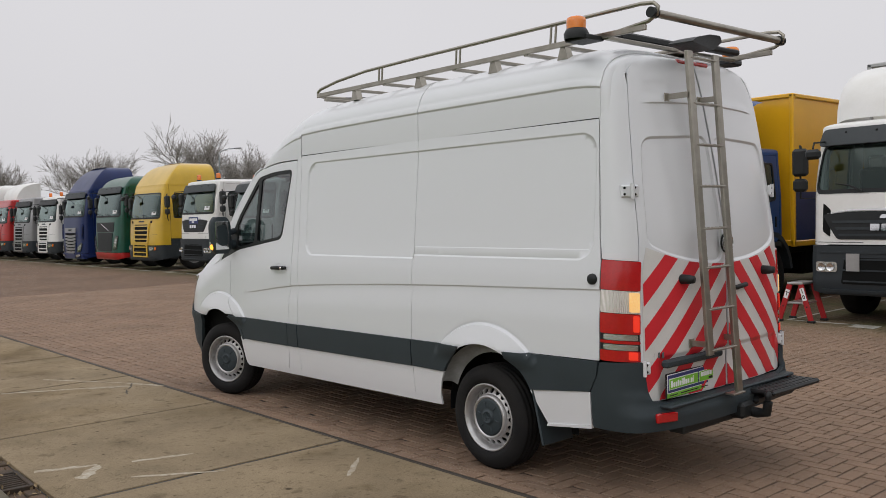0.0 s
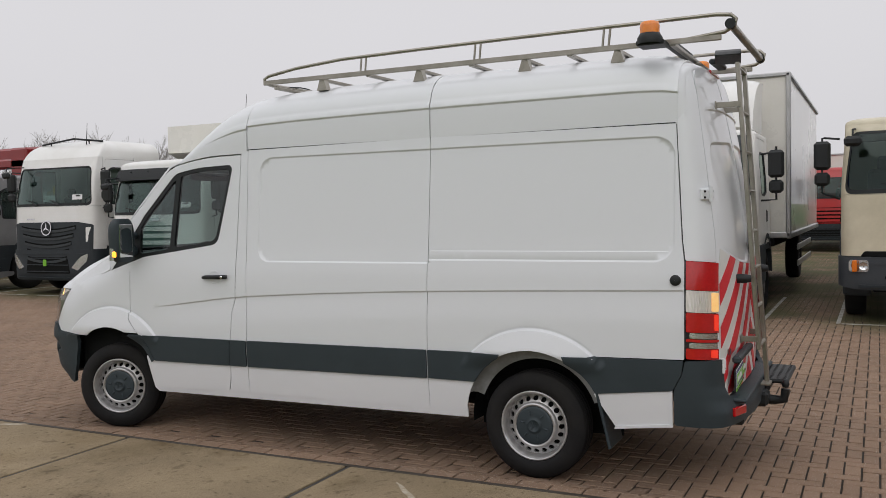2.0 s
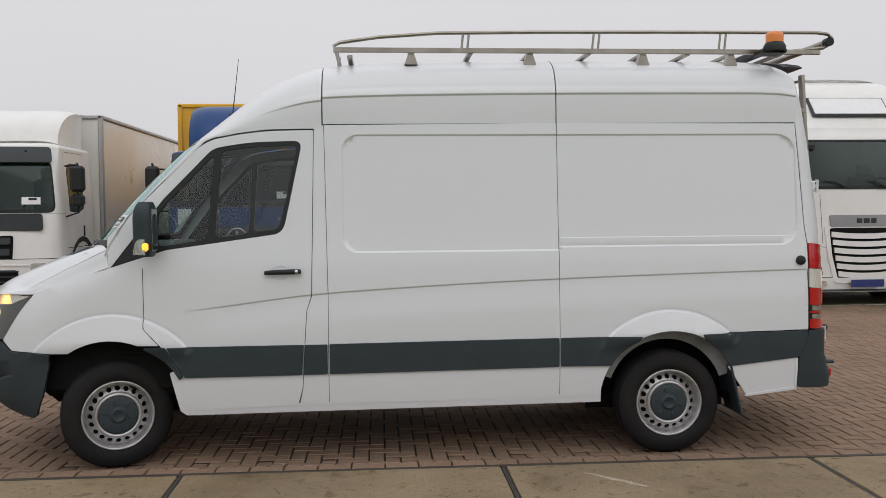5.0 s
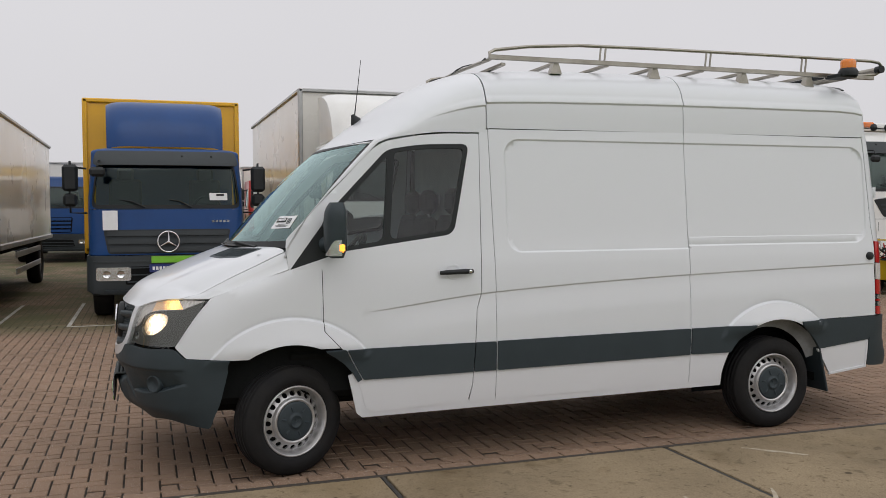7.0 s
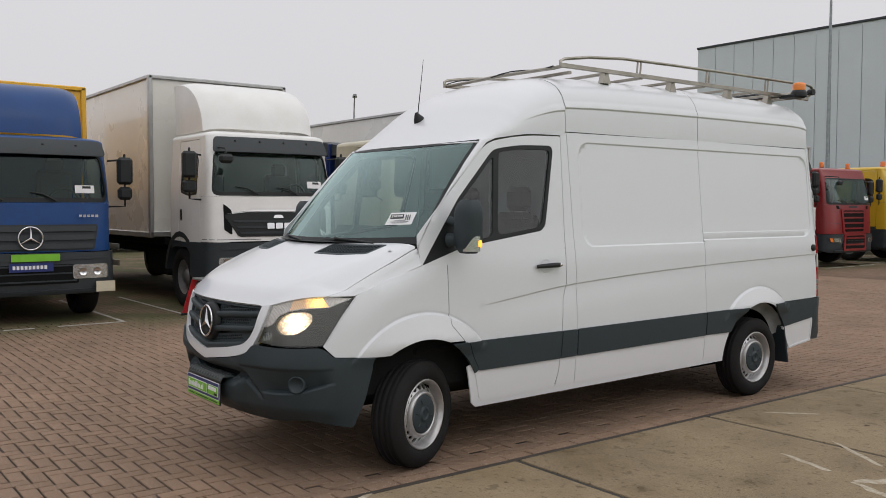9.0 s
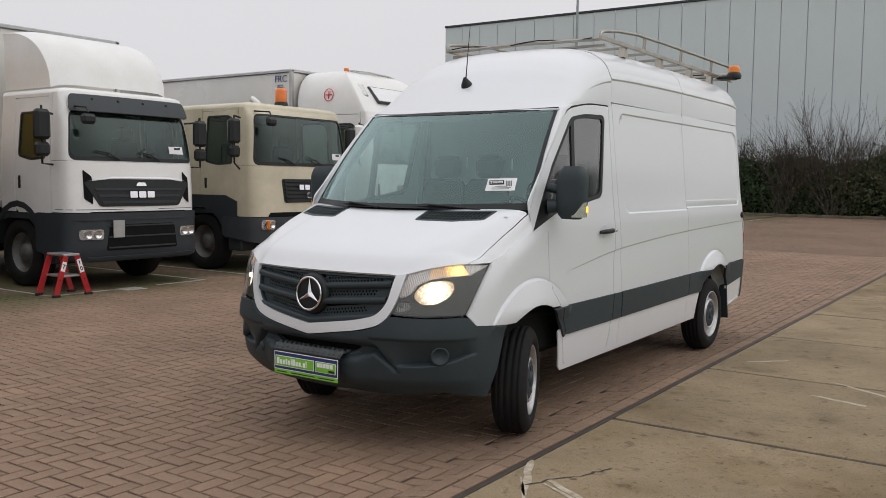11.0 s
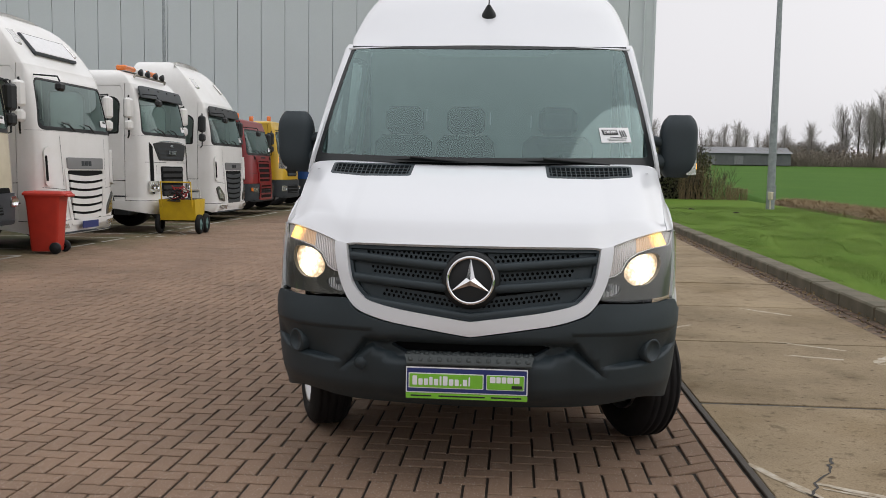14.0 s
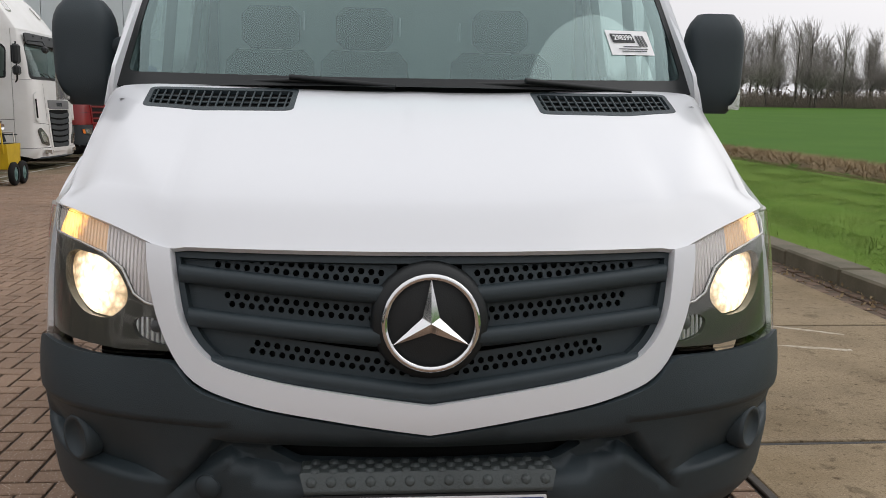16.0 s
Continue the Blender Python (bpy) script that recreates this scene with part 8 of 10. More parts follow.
        part("roof_edge", skin(belt, poly([(-0.512, s1 + 0.005), (-0.512, zt), (-1.402, zt), (-1.402, zt - 0.042), (-0.60, zt - 0.042)]), (), 0.2, 0.02), body, t)
        # wheel, arch and step
        wx = s * (hw - 0.17)
        lorry_wheel(t, (wx, wheel_y, 0.49), s)
        ar = [(wheel_y + 0.62 * math.cos(a), 0.49 + 0.66 * math.sin(a)) for a in np.linspace(0.15, math.pi - 0.15, 11)]
        ag2 = Geo().grid([[(s * xx, yy, zz) for yy, zz in (ar if s > 0 else ar[::-1])] for xx in (hw - 0.36, hw + 0.005)])
        ag2.grid([[(s * (hw + 0.005), yy, zz) for yy, zz in (ar if s > 0 else ar[::-1])], [(s * (hw + 0.005), wheel_y + (yy - wheel_y) * 1.13, 0.49 + (zz - 0.49) * 1.13) for yy, zz in (ar if s > 0 else ar[::-1])]], True)
        part("mudguard", ag2, P_DKBUMP, t, "dark wheel arch")
        part("step_box", Geo().box((s * (hw - 0.20), -0.60, 0.62), (0.36, 0.34, 0.50), 0.03).box((s * (hw - 0.10), -0.60, 0.75), (0.20, 0.30, 0.04), 0.01), P_DKBUMP, t, "dark cab step")
        # mirrors
        mo = Vector((s * (hw + 0.02), -0.40, s1 - 0.08))
        mc = Vector((s * (hw + 0.24), -0.30, (s0 + s1) / 2 + 0.02))
        mm = part("mirror_arm", Geo().tube([mo, mo + Vector((s * 0.20, 0.08, 0.02)), mc + Vector((0, 0, 0.35)), mc + Vector((0, 0, -0.42)), Vector((s * (hw + 0.02), -0.42, s0 - 0.06))], 0.016, 6), M_BLACK, t)
        part("mirror_housing", Geo().box(mc + Vector((0, 0, 0.10)), (0.22, 0.13, 0.40), 0.04), mirror, mm)
        part("mirror_housing", Geo().box(mc + Vector((0, 0, -0.23)), (0.20, 0.13, 0.19), 0.04), mirror, mm)
        part("mirror_glass", Geo().box(mc + Vector((0, -0.068, 0.10)), (0.17, 0.004, 0.34), 0.001), M_CHROME, mm)
    # kerb mirror
    km = Vector((hw - 0.16, 0.02, s1 - 0.05))
    part("front_mirror", Geo().tube([Vector(belt(X(hw - 0.14), s1 + 0.04)), km + Vector((0, 0.08, 0.06)), km + Vector((0, 0.12, -0.02))], 0.014, 6).box(km + Vector((0, 0.12, -0.10)), (0.22, 0.10, 0.14), 0.04), M_BLACK, t)
    # roof
    n = 48
    ring = []
    L2 = belt.L + (depth - 0.42)
    for q in np.linspace(-L2, L2, n):
        ring.append(Vector(belt(q, zt)))
    cy = -depth * 0.55
    rg = Geo()
    rows = []
    for k in range(9):
        a = k / 8 * math.pi / 2
        sc, zz = math.cos(a) ** 0.42, rise * math.sin(a) ** 0.75
        row = []
        for p in ring:
            yy = cy + (p.y - cy) * sc if p.y > cy else p.y
            yy -= (0.72 * zz if roof == "high" else 0.0) * min(1.0, max(0.0, (p.y - cy) / (0.75 * abs(cy))))
            row.append((p.x * sc, min(yy, p.y), zt + zz))
        rows.append(row)
    rg.grid(rows[::-1])
    rf = part("roof", rg, body, t, "cab roof" if roof == "flat" else "high sleeper roof")
    part("back_wall", Geo().box((0, -depth + 0.02, (1.0 + zt) / 2), (w - 0.12, 0.04, zt - 1.0), 0.02), body, t)
    ci = Geo().box((0, -depth / 2 - 0.1, 1.22), (w - 0.16, depth - 0.35, 0.10), 0.02).box((0, -0.42, s0 - 0.16), (w - 0.25, 0.34, 0.30), 0.06)
    for s in (-1, 1):
        ci.box((s * 0.62, -1.25, 1.75), (0.50, 0.14, 0.85), 0.05).box((s * 0.62, -1.23, 2.25), (0.26, 0.10, 0.22), 0.05)
    ci.tube([(-0.62 + 0.22 * math.cos(a), -0.72 + 0.08 * math.sin(a), s0 + 0.0 + 0.20 * math.sin(a)) for a in np.linspace(0, 2 * math.pi, 17)[:-1]], 0.018, 6, True)
    part("cab_interior", ci, P_CABIN, t, "dark seats and dashboard")
    # chassis
    cl = 5.6 if box is None else box["len"] + 2.0
    ch = Geo().box((0, -cl / 2 - 0.5, 0.86), (0.85, cl, 0.26), 0.02).box((hw - 0.45, -3.0, 0.68), (0.5, 1.1, 0.5), 0.06).box((-hw + 0.45, -3.1, 0.68), (0.5, 0.9, 0.5), 0.06).box((0, -0.9, 0.75), (w - 0.75, 1.5, 0.6), 0.05)
    part("chassis", ch, M_SHADE, t, "dark chassis with tanks")
    for s in (-1, 1):
        lorry_wheel(t, (s * (hw - 0.17), -cl + 1.2, 0.49), s)
    for bx, bz, by, *big in beacons:
        bm4 = pose(bx, by, bz) @ Matrix.Scale(big[0] if big else 1.0, 4)
        bb = part("beacon", Geo().lathe([(0.075, 0), (0.07, 0.035), (0.06, 0.04)], 16, bm4), M_BLACK, t)
        part("beacon_lens", Geo().lathe([(0.065, 0.04), (0.068, 0.16), (0.055, 0.19), (0.0005, 0.195)], 16, bm4), M_AMBER, bb, "orange beacon")
    if deflect:
        dz, dm, dw, d0, *open_sheet = deflect
        dg = Geo()
        rows = []
        for k in range(10):
            u = k / 9
            yy = -0.55 - (depth - 0.75) * u ** 1.6
            zz = d0 + (dz - d0) * math.sin(u * math.pi / 2) ** 0.8
            ww = dw * (0.97 + 0.03 * u)
            rows.append([(ww * f, yy - 0.10 * abs(f) ** 6 - 0.02, zz - 0.05 * abs(f) ** 10) for f in np.linspace(-1, 1, 21)])
        dg.grid(rows)
        for s in () if open_sheet else (-1, 1):
            col = [r[-1 if s > 0 else 0] for r in rows]
            back = [(c[0], -depth - 0.05, c[2]) for c in col]
            dg.grid([col, back] if s < 0 else [back, col], True)
        part("wind_deflector", dg, dm, t, "roof wind deflector")
    if box:
        bw, b0, b1, bl, by = box["w"], box["z0"], box["z1"], box["len"], box["y"]
        cx = box["x"] if "x" in box else 0.0
        bo = part("cargo_box", Geo().box((cx, by - bl / 2, (b0 + b1) / 2), (bw - 0.06, bl - 0.06, b1 - b0 - 0.06), 0.01), box["m"], t, box["label"] if "label" in box else "white cargo box")
        if "m2" in box:
            for s in (-1, 1):
                part("side_skirt", Geo().box((cx + s * (bw / 2 - 0.02), by - bl / 2, b0 + 0.45), (0.03, bl - 0.1, 0.9), 0.004), box["m2"], bo)
        pm = box["edge"]
        for s in (-1, 1):
            part("edge_profile", Geo().box((cx + s * (bw / 2 - 0.03), by - 0.03, (b0 + b1) / 2), (0.08, 0.08, b1 - b0), 0.015), pm, bo)
            part("edge_profile", Geo().box((cx + s * (bw / 2 - 0.03), by - bl / 2, b1 - 0.03), (0.08, bl, 0.07), 0.015), pm, bo)
            part("edge_profile", Geo().box((cx + s * (bw / 2 - 0.03), by - bl / 2, b0 + 0.03), (0.08, bl, 0.10), 0.015), pm, bo)
            part("side_guard", Geo().box((cx + s * (bw / 2 - 0.03), by - bl / 2 + 0.2, 0.88), (0.03, bl * 0.45, 0.11), 0.008).box((cx + s * (bw / 2 - 0.03), by - bl / 2 + 0.2, 0.58), (0.03, bl * 0.45, 0.11), 0.008), P_ALU, bo, "aluminium side guard")
        part("edge_profile", Geo().box((cx, by - 0.03, b1 - 0.03), (bw, 0.08, 0.07), 0.015), pm, bo)
        part("edge_profile", Geo().box((cx, by - 0.03, b0 + 0.04), (bw, 0.08, 0.10), 0.015), pm, bo)
        part("subframe", Geo().box((cx, by - bl / 2, b0 - 0.08), (bw - 0.5, bl, 0.14), 0.02), M_SHADE, bo)
    return t


def roof_lamp_bar(t, z, y, w, lit):
    """A tube with spot lamps over the windscreen."""
    bar = part("lamp_bar", Geo().tube([(-w, y - 0.1, z - 0.25), (-w * 0.9, y, z), (w * 0.9, y, z), (w, y - 0.1, z - 0.25)], 0.025, 8), M_STEEL, t)
    for k in (-0.55, -0.2, 0.2, 0.55):
        part("spot_lamp", Geo().lathe([(0.03, -0.05), (0.07, 0.0), (0.075, 0.03), (0.0005, 0.034)], 14, pose(k, y + 0.02, z + 0.07, -90, 0, 0)), M_BLACK, bar)
    return bar


# dark blue lorry with a yellow box
at = lorry(12.45, 8.40, "dark blue box lorry with yellow cargo box and blue wind deflector", P_BLUE, w=2.28, zt=2.53, zs=(1.69, 2.38), bump=(0.42, 0.99), rake=0.10, depth=1.47, bmat=P_GREY, visor=P_GREY,
      grille=(1.02, 1.38, 0.92, 3), gback=P_DKBUMP, gslat=P_GREY, lamps=(0.62, 0.82), lampw=0.46, wheel_y=-1.15,
      box=dict(w=2.5, z0=0.98, z1=3.52, len=6.8, y=-1.72, m=P_YELL, m2=P_NAVY, edge=P_YELL, x=0.02, label="yellow cargo box, blue below"), deflect=(3.42, P_BLUE, 0.90, 2.66, "sheet"))
eb = part("badge_ring", Geo().tube([(0.155 * math.cos(a), 0.055, 1.195 + 0.155 * math.sin(a)) for a in np.linspace(0, 2 * math.pi, 33)[:-1]], 0.013, 6, True), M_CHROME, at, "chrome three-pointed badge")
sg3 = Geo()
for k in range(3):
    a = radians(90 + 120 * k)
    sg3.tube([(0, 0.06, 1.195), (0.15 * math.cos(a), 0.055, 1.195 + 0.15 * math.sin(a))], [0.022, 0.004], 5)
part("badge_star", sg3, M_CHROME, eb)
panel(at, "notice_sheet", (0.82, 1.52), 0.21, 0.29, pose(0, 0.012, 0, 90, 0, 180) @ Matrix.Diagonal((-1, 1, 1, 1)), M_PAPER, 0.004, 0.005, "white notice sheet")
panel(at, "dealer_sign", (0, 0.80), 0.56, 0.12, pose(0, 0.06, 0, 90, 0, 180), M_NAVY, 0.008, 0.006, "navy dealer plate with bars")
panel(at, "dealer_sign", (0.06, 0.93), 0.62, 0.10, pose(0, 0.055, 0, 90, 0, 180), M_GREEN, 0.008, 0.006, "green dealer plate with bars")
for i in range(9):
    panel(at, "print_bar", (-0.22 + i * 0.05, 0.80), 0.035, 0.05, pose(0, 0.069, 0, 90, 0, 180), M_PAPER, 0.002, 0.002)
for i in range(5):
    panel(at, "print_bar", (0.66 + i * 0.055, 1.50), 0.04, 0.035, pose(0, 0.014, 0, 90, 0, 180), M_CHROME, 0.004, 0.002)
panel(at, "plate_blank", (0.98, 0.50), 0.26, 0.15, pose(0, 0.055, 0, 90, 0, 180), P_CREAM, 0.006, 0.004)
# white box lorry with a deflector
ma = lorry(12.10, 4.85, "white box lorry with dark visor, black grille and roof deflector", P_WHITE, w=2.16, zt=2.72, zs=(1.80, 2.50), bump=(0.42, 1.08), rake=0.18, bmat=P_DKBUMP, visor=P_GREY,
      grille=None, front="black", lamps=(0.72, 0.86), corner=True, panel_low=1.10, wheel_y=-1.35,
      box=dict(w=2.56, z0=1.12, z1=3.86, len=7.4, y=-2.35, m=P_BOX, edge=P_ALU, x=-0.06, label="glossy white cargo box with aluminium edges"), deflect=(3.66, P_WHITE, 0.98, 2.86))
panel(ma, "plate_blank", (-0.42, 0.86), 0.18, 0.24, pose(0, 0.06, 0, 90, 0, 180), P_ALU, 0.006, 0.004)
# old cream lorry
bm_l = lorry(12.0, 1.47, "faded cream older lorry with black grille and beacon", P_CREAM, w=2.40, zt=2.76, zs=(1.80, 2.66), bump=(0.50, 0.94), rake=0.16, bmat=mat("blue grey bumper steel", (0.030, 0.036, 0.044), 0.6, 0, (0.044, 0.050, 0.056), 4, 0.15, 90, 0.15), rise=0.12, panel_low=1.02,
      grille=(1.18, 1.58, 0.64, 6), gback=M_BLACK, gslat=M_BLACK, lamps=(0.74, 0.90), lampw=0.22, depth=2.1, wheel_y=-1.40, beacons=[(0.06, 2.87, -0.62, 1.6)],
      bars=[(-0.21 + 0.14 * i, 1.44, 0.11, 0.085, M_CHROME) for i in range(4)] + [(0, 1.30, 0.15, 0.09, M_CHROME), (0, 1.30, 0.135, 0.075, M_INK)])
panel(bm_l, "number_plate", (-0.02, 0.80), 0.52, 0.11, pose(0, 0.06, 0, 90, 0, 180), P_YPLATE, 0.008, 0.006, "yellow number plate with dark bars")
for i in range(6):
    panel(bm_l, "print_bar", (-0.17 + i * 0.062 + (0.02 if i > 1 else 0) + (0.02 if i > 3 else 0), 0.80), 0.042, 0.065, pose(0, 0.0685, 0, 90, 0, 180), M_INK, 0.002, 0.003)
for s in (-1, 1):
    prof = [(-0.50, 0.72), (-0.50, 1.20), (-0.78, 1.30), (-1.95, 1.30), (-2.08, 1.16), (-2.08, 0.72)] + [(-1.40 + 0.60 * math.cos(a), 0.49 + 0.60 * math.sin(a)) for a in np.linspace(math.pi - 0.42, 0.42, 13)]
    a, b = sorted((s * 0.86, s * 1.222))
    part("wheel_housing", Geo().prism(prof, a, b, pose(0, 0, 0, 90, 0, 90)), P_DKBUMP, bm_l, "dark blue grey wheel housing")
part("exhaust_stack", Geo().tube([(-0.95, -2.25, 1.2), (-0.95, -2.25, 2.95), (-0.95, -2.27, 3.06), (-0.92, -2.40, 3.16)], [0.06, 0.06, 0.065, 0.055], 10), P_WHITE, bm_l, "white upright exhaust pipe")
part("tipper_body", Geo().box((0, -4.6, 1.85), (2.45, 4.4, 1.5), 0.04).box((0, -2.42, 2.30), (2.3, 0.06, 1.1), 0.02), P_NAVY, bm_l, "dark blue tipper body")
part("tipper_canopy", Geo().prism([(0, 0), (0.9, 0.0), (0.9, 0.16), (0.0, 0.30)], -1.1, 1.1, pose(0, -2.9, 2.62, 90, 0, 90)), P_GREY, bm_l)
part("side_marker", Geo().box((1.02, 0.05, 0.82), (0.06, 0.03, 0.16), 0.01), M_AMBER, bm_l, "amber side marker")
# white high-roof tractor with white mirrors
xf = lorry(12.05, -1.76, "white high-roof tractor lorry with white slatted grille", P_WHITE, w=2.46, zt=2.92, zs=(1.90, 2.72), bump=(0.22, 0.46), rake=0.20, bmat=P_WHITE, roof="high", rise=0.92, depth=2.2, mirror=P_WHITE, front="long",
      grille=None, gslat=P_WHITE, lamps=None, wheel_y=-1.38, beacons=[(0.75, 3.70, -1.25, 0.8)],
      box=dict(w=2.55, z0=1.2, z1=3.84, len=12.0, y=-2.28, m=P_BOX, edge=P_ALU, label="white trailer box with aluminium edges"))
words("2021", 0.10, pose(1.262, -2.62, 3.50, 90, 0, 90), M_NAVY, xf, name="marking", depth=0.002)
words("FRC", 0.20, pose(1.262, -2.60, 3.65, 90, 0, 90), M_NAVY, xf, name="marking", depth=0.002)
ring_m = pose(1.172, -1.35, 3.28, 0, 86, 0)
mk = part("painted_emblem", Geo().tube([ring_m @ Vector((0.12 * math.cos(a), 0.12 * math.sin(a), 0)) for a in np.linspace(0, 2 * math.pi, 25)[:-1]], 0.009, 5, True), M_STRIPE, xf, "red ring painted on the roof side")
part("emblem_spokes", Geo().tube([ring_m @ Vector((-0.08, 0, 0)), ring_m @ Vector((0.08, 0, 0))], 0.011, 5).tube([ring_m @ Vector((0, -0.08, 0)), ring_m @ Vector((0, 0.08, 0))], 0.011, 5), M_STRIPE, mk)
panel(xf, "dealer_sign", (0, 0.37), 0.55, 0.12, pose(0, 0.06, 0, 90, 0, 180), M_NAVY, 0.008, 0.006, "navy dealer plate with bars")
part("roof_sign", Geo().box((0, 0, 0), (1.36, 0.06, 0.46), 0.05, pose(0, -0.62, 3.29, 41, 0, 0)), P_GREY, xf, "grey framed blank roof sign")
part("sign_face", Geo().box((0, 0, 0), (1.28, 0.02, 0.38), 0.01, pose(0, -0.62, 3.29, 41, 0, 0) @ pose(0, 0.028, 0)), M_PAPER, xf)
for k in (-0.85, 0.85):
    part("roof_lamp", Geo().box((0, 0, 0), (0.20, 0.06, 0.34), 0.03, pose(k * 1.05, -0.72, 3.36, 41, 0, -k * 22)), M_REFL, xf, "clear roof lamp")
# white tractor with amber light bar
tg = lorry(12.1, -5.68, "white tractor lorry with dark visor and amber light bar", P_WHITE, w=2.42, zt=3.0, zs=(1.98, 2.76), bump=(0.40, 0.66), rake=0.18, bmat=P_WHITE, visor=P_GREY, roof="high", rise=0.32, depth=2.2, mirror=P_WHITE, front="black",
      grille=(0.74, 1.36, 0.60, 5), gback=M_SHADE, gslat=M_BLACK, lamps=(0.84, 1.06), lampw=0.30, wheel_y=-1.4, corner=True)
part("light_bar", Geo().box((0, -0.75, 3.34), (1.6, 0.20, 0.10), 0.03), P_WHITE, tg)
for s in (-1, 1):
    part("light_bar_lens", Geo().box((s * 0.55, -0.75, 3.35), (0.52, 0.215, 0.11), 0.03), M_AMBER, tg, "amber light bar lens")
roof_lamp_bar(tg, 3.20, -0.46, 0.85, False)
# second white high-roof tractor
d2 = lorry(12.1, -9.78, "white high-roof tractor lorry with dark slatted grille", P_WHITE, w=2.46, zt=2.94, zs=(1.90, 2.66), bump=(0.24, 0.46), rake=0.20, bmat=P_WHITE, visor=M_BLACK, roof="high", rise=1.05, depth=2.2, front="long",
      grille=None, gslat=P_GREY, lamps=None, wheel_y=-1.38)
for k in (-0.85, 0.85):
    part("roof_lamp", Geo().box((0, 0, 0), (0.20, 0.06, 0.34), 0.03, pose(k * 1.02, -0.72, 3.42, 41, 0, -k * 22)), M_REFL, d2, "clear roof lamp")
# red, yellow and blue lorries further on
lorry(12.2, -12.95, "red lorry with two orange beacons and box body", P_RED, w=2.46, zt=2.66, zs=(1.72, 2.46), bump=(0.40, 0.90), bmat=P_DKBUMP, grille=None, front="bars", lamps=None, beacons=[(0.7, 2.72, -0.6), (-0.7, 2.72, -0.6)],
      box=dict(w=2.55, z0=1.1, z1=3.5, len=6.5, y=-2.1, m=P_BOX, m2=P_YELL2, edge=P_ALU, label="white cargo box with yellow skirt"))
lorry(12.3, -16.6, "golden yellow lorry with dark bumper", P_YELL2, w=2.46, zt=2.80, zs=(1.80, 2.55), bump=(0.40, 0.98), bmat=P_DKBUMP, grille=(1.1, 1.5, 0.6, 3), lamps=(0.62, 0.80), beacons=[(0.7, 2.86, -0.6)])
lorry(12.3, -20.4, "blue lorry at the end of the row", P_BLUE, w=2.46, zt=2.70, zs=(1.80, 2.50), bump=(0.40, 0.98), bmat=P_DKBUMP, grille=(1.1, 1.5, 0.6, 3))
# the other way along the row
fl = lorry(11.95, 12.18, "white box lorry with dark lower windscreen panel and deflector", P_WHITE, w=2.30, zt=2.62, zs=(1.62, 2.42), bump=(0.40, 0.92), rake=0.16, bmat=P_WHITE, visor=P_GREY,
      grille=(0.62, 1.28, 0.52, 4), gback=M_SHADE, gslat=P_GREY, lamps=(0.56, 0.86), lampw=0.24, wheel_y=-1.2,
      box=dict(w=2.52, z0=1.05, z1=3.30, len=8.5, y=-2.0, m=P_BOX, edge=P_ALU, label="glossy white cargo box with aluminium edges"), deflect=(3.32, P_WHITE, 1.0, 2.75))
panel(fl, "dark_band", (0, 1.48), 1.9, 0.26, pose(0, -0.035, 0, 90, 0, 180), P_GREY, 0.02, 0.05, "slate grey band under the windscreen")
ws = lorry(12.1, 15.40, "white and green lorry with slatted grille and tall box", P_WHITE, w=2.46, zt=2.70, zs=(1.72, 2.46), bump=(0.40, 0.90), bmat=P_GREEN, visor=M_BLACK, grille=(0.95, 1.50, 0.62, 4), gback=P_GREEN, gslat=P_WHITE, lamps=(0.55, 0.74), rise=0.16,
      bars=[(0, 1.62, 0.5, 0.06, M_CHROME)],
      box=dict(w=2.58, z0=1.05, z1=3.80, len=7.5, y=-2.7, m=P_BOX, edge=P_BOX, label="off-white cargo box"))
lu = Geo()
pr = [(-1.9, 3.70), (-1.9, 3.10), (-2.75, 2.75), (-2.75, 3.78)]
lu.prism([(a, b) for a, b in pr], -1.25, 1.25, pose(0, 0, 0, 90, 0, 90))
part("box_overhang", lu, P_BOX, ws, "off-white box front over the cab")
ac = lorry(12.15, 18.45, "white tractor lorry with dark grey grille and bumper", P_WHITE, w=2.46, zt=3.0, zs=(1.95, 2.80), bump=(0.35, 1.0), bmat=P_DKBUMP, roof="high", rise=0.42, depth=2.2, visor=None, grille=None, front="curved", lamps=None)
part("roof_rail", Geo().tube([(-0.95, -0.75, 3.36), (-0.2, -0.62, 3.44), (0.95, -0.75, 3.36)], 0.022, 8).tube([(-0.6, -0.68, 3.40), (-0.6, -0.72, 3.26)], 0.016, 6).tube([(0.6, -0.68, 3.40), (0.6, -0.72, 3.26)], 0.016, 6), M_BLACK, ac, "black roof rail")
part("roof_aerial", Geo().tube([(-0.55, -0.66, 3.30), (-0.55, -0.70, 3.78)], [0.012, 0.004], 6), M_BLACK, ac)
panel(ac, "print_plate", (-0.05, 0.72), 0.10, 0.14, pose(0, 0.06, 0, 90, 0, 180), M_GREEN, 0.006, 0.004)
cf = lorry(12.1, 21.85, "silver grey lorry with crane and orange beacons", P_SILV, w=2.42, zt=2.66, zs=(1.68, 2.44), bump=(0.24, 0.46), bmat=P_SILV, visor=P_GREY, grille=None, front="long", gslat=P_GREY, lamps=None, beacons=[(0.75, 2.72, -0.7), (-0.75, 2.72, -0.7)])
part("loader_crane", Geo().box((0, -2.3, 2.2), (0.6, 0.5, 2.6), 0.05).box((0, -2.5, 3.35), (2.3, 0.45, 0.34), 0.06, pose(0, 0, 0, 0, 0, 0)).box((0, -2.2, 3.1), (2.0, 0.3, 0.25), 0.05), P_RED, cf, "dark red folded loader crane")
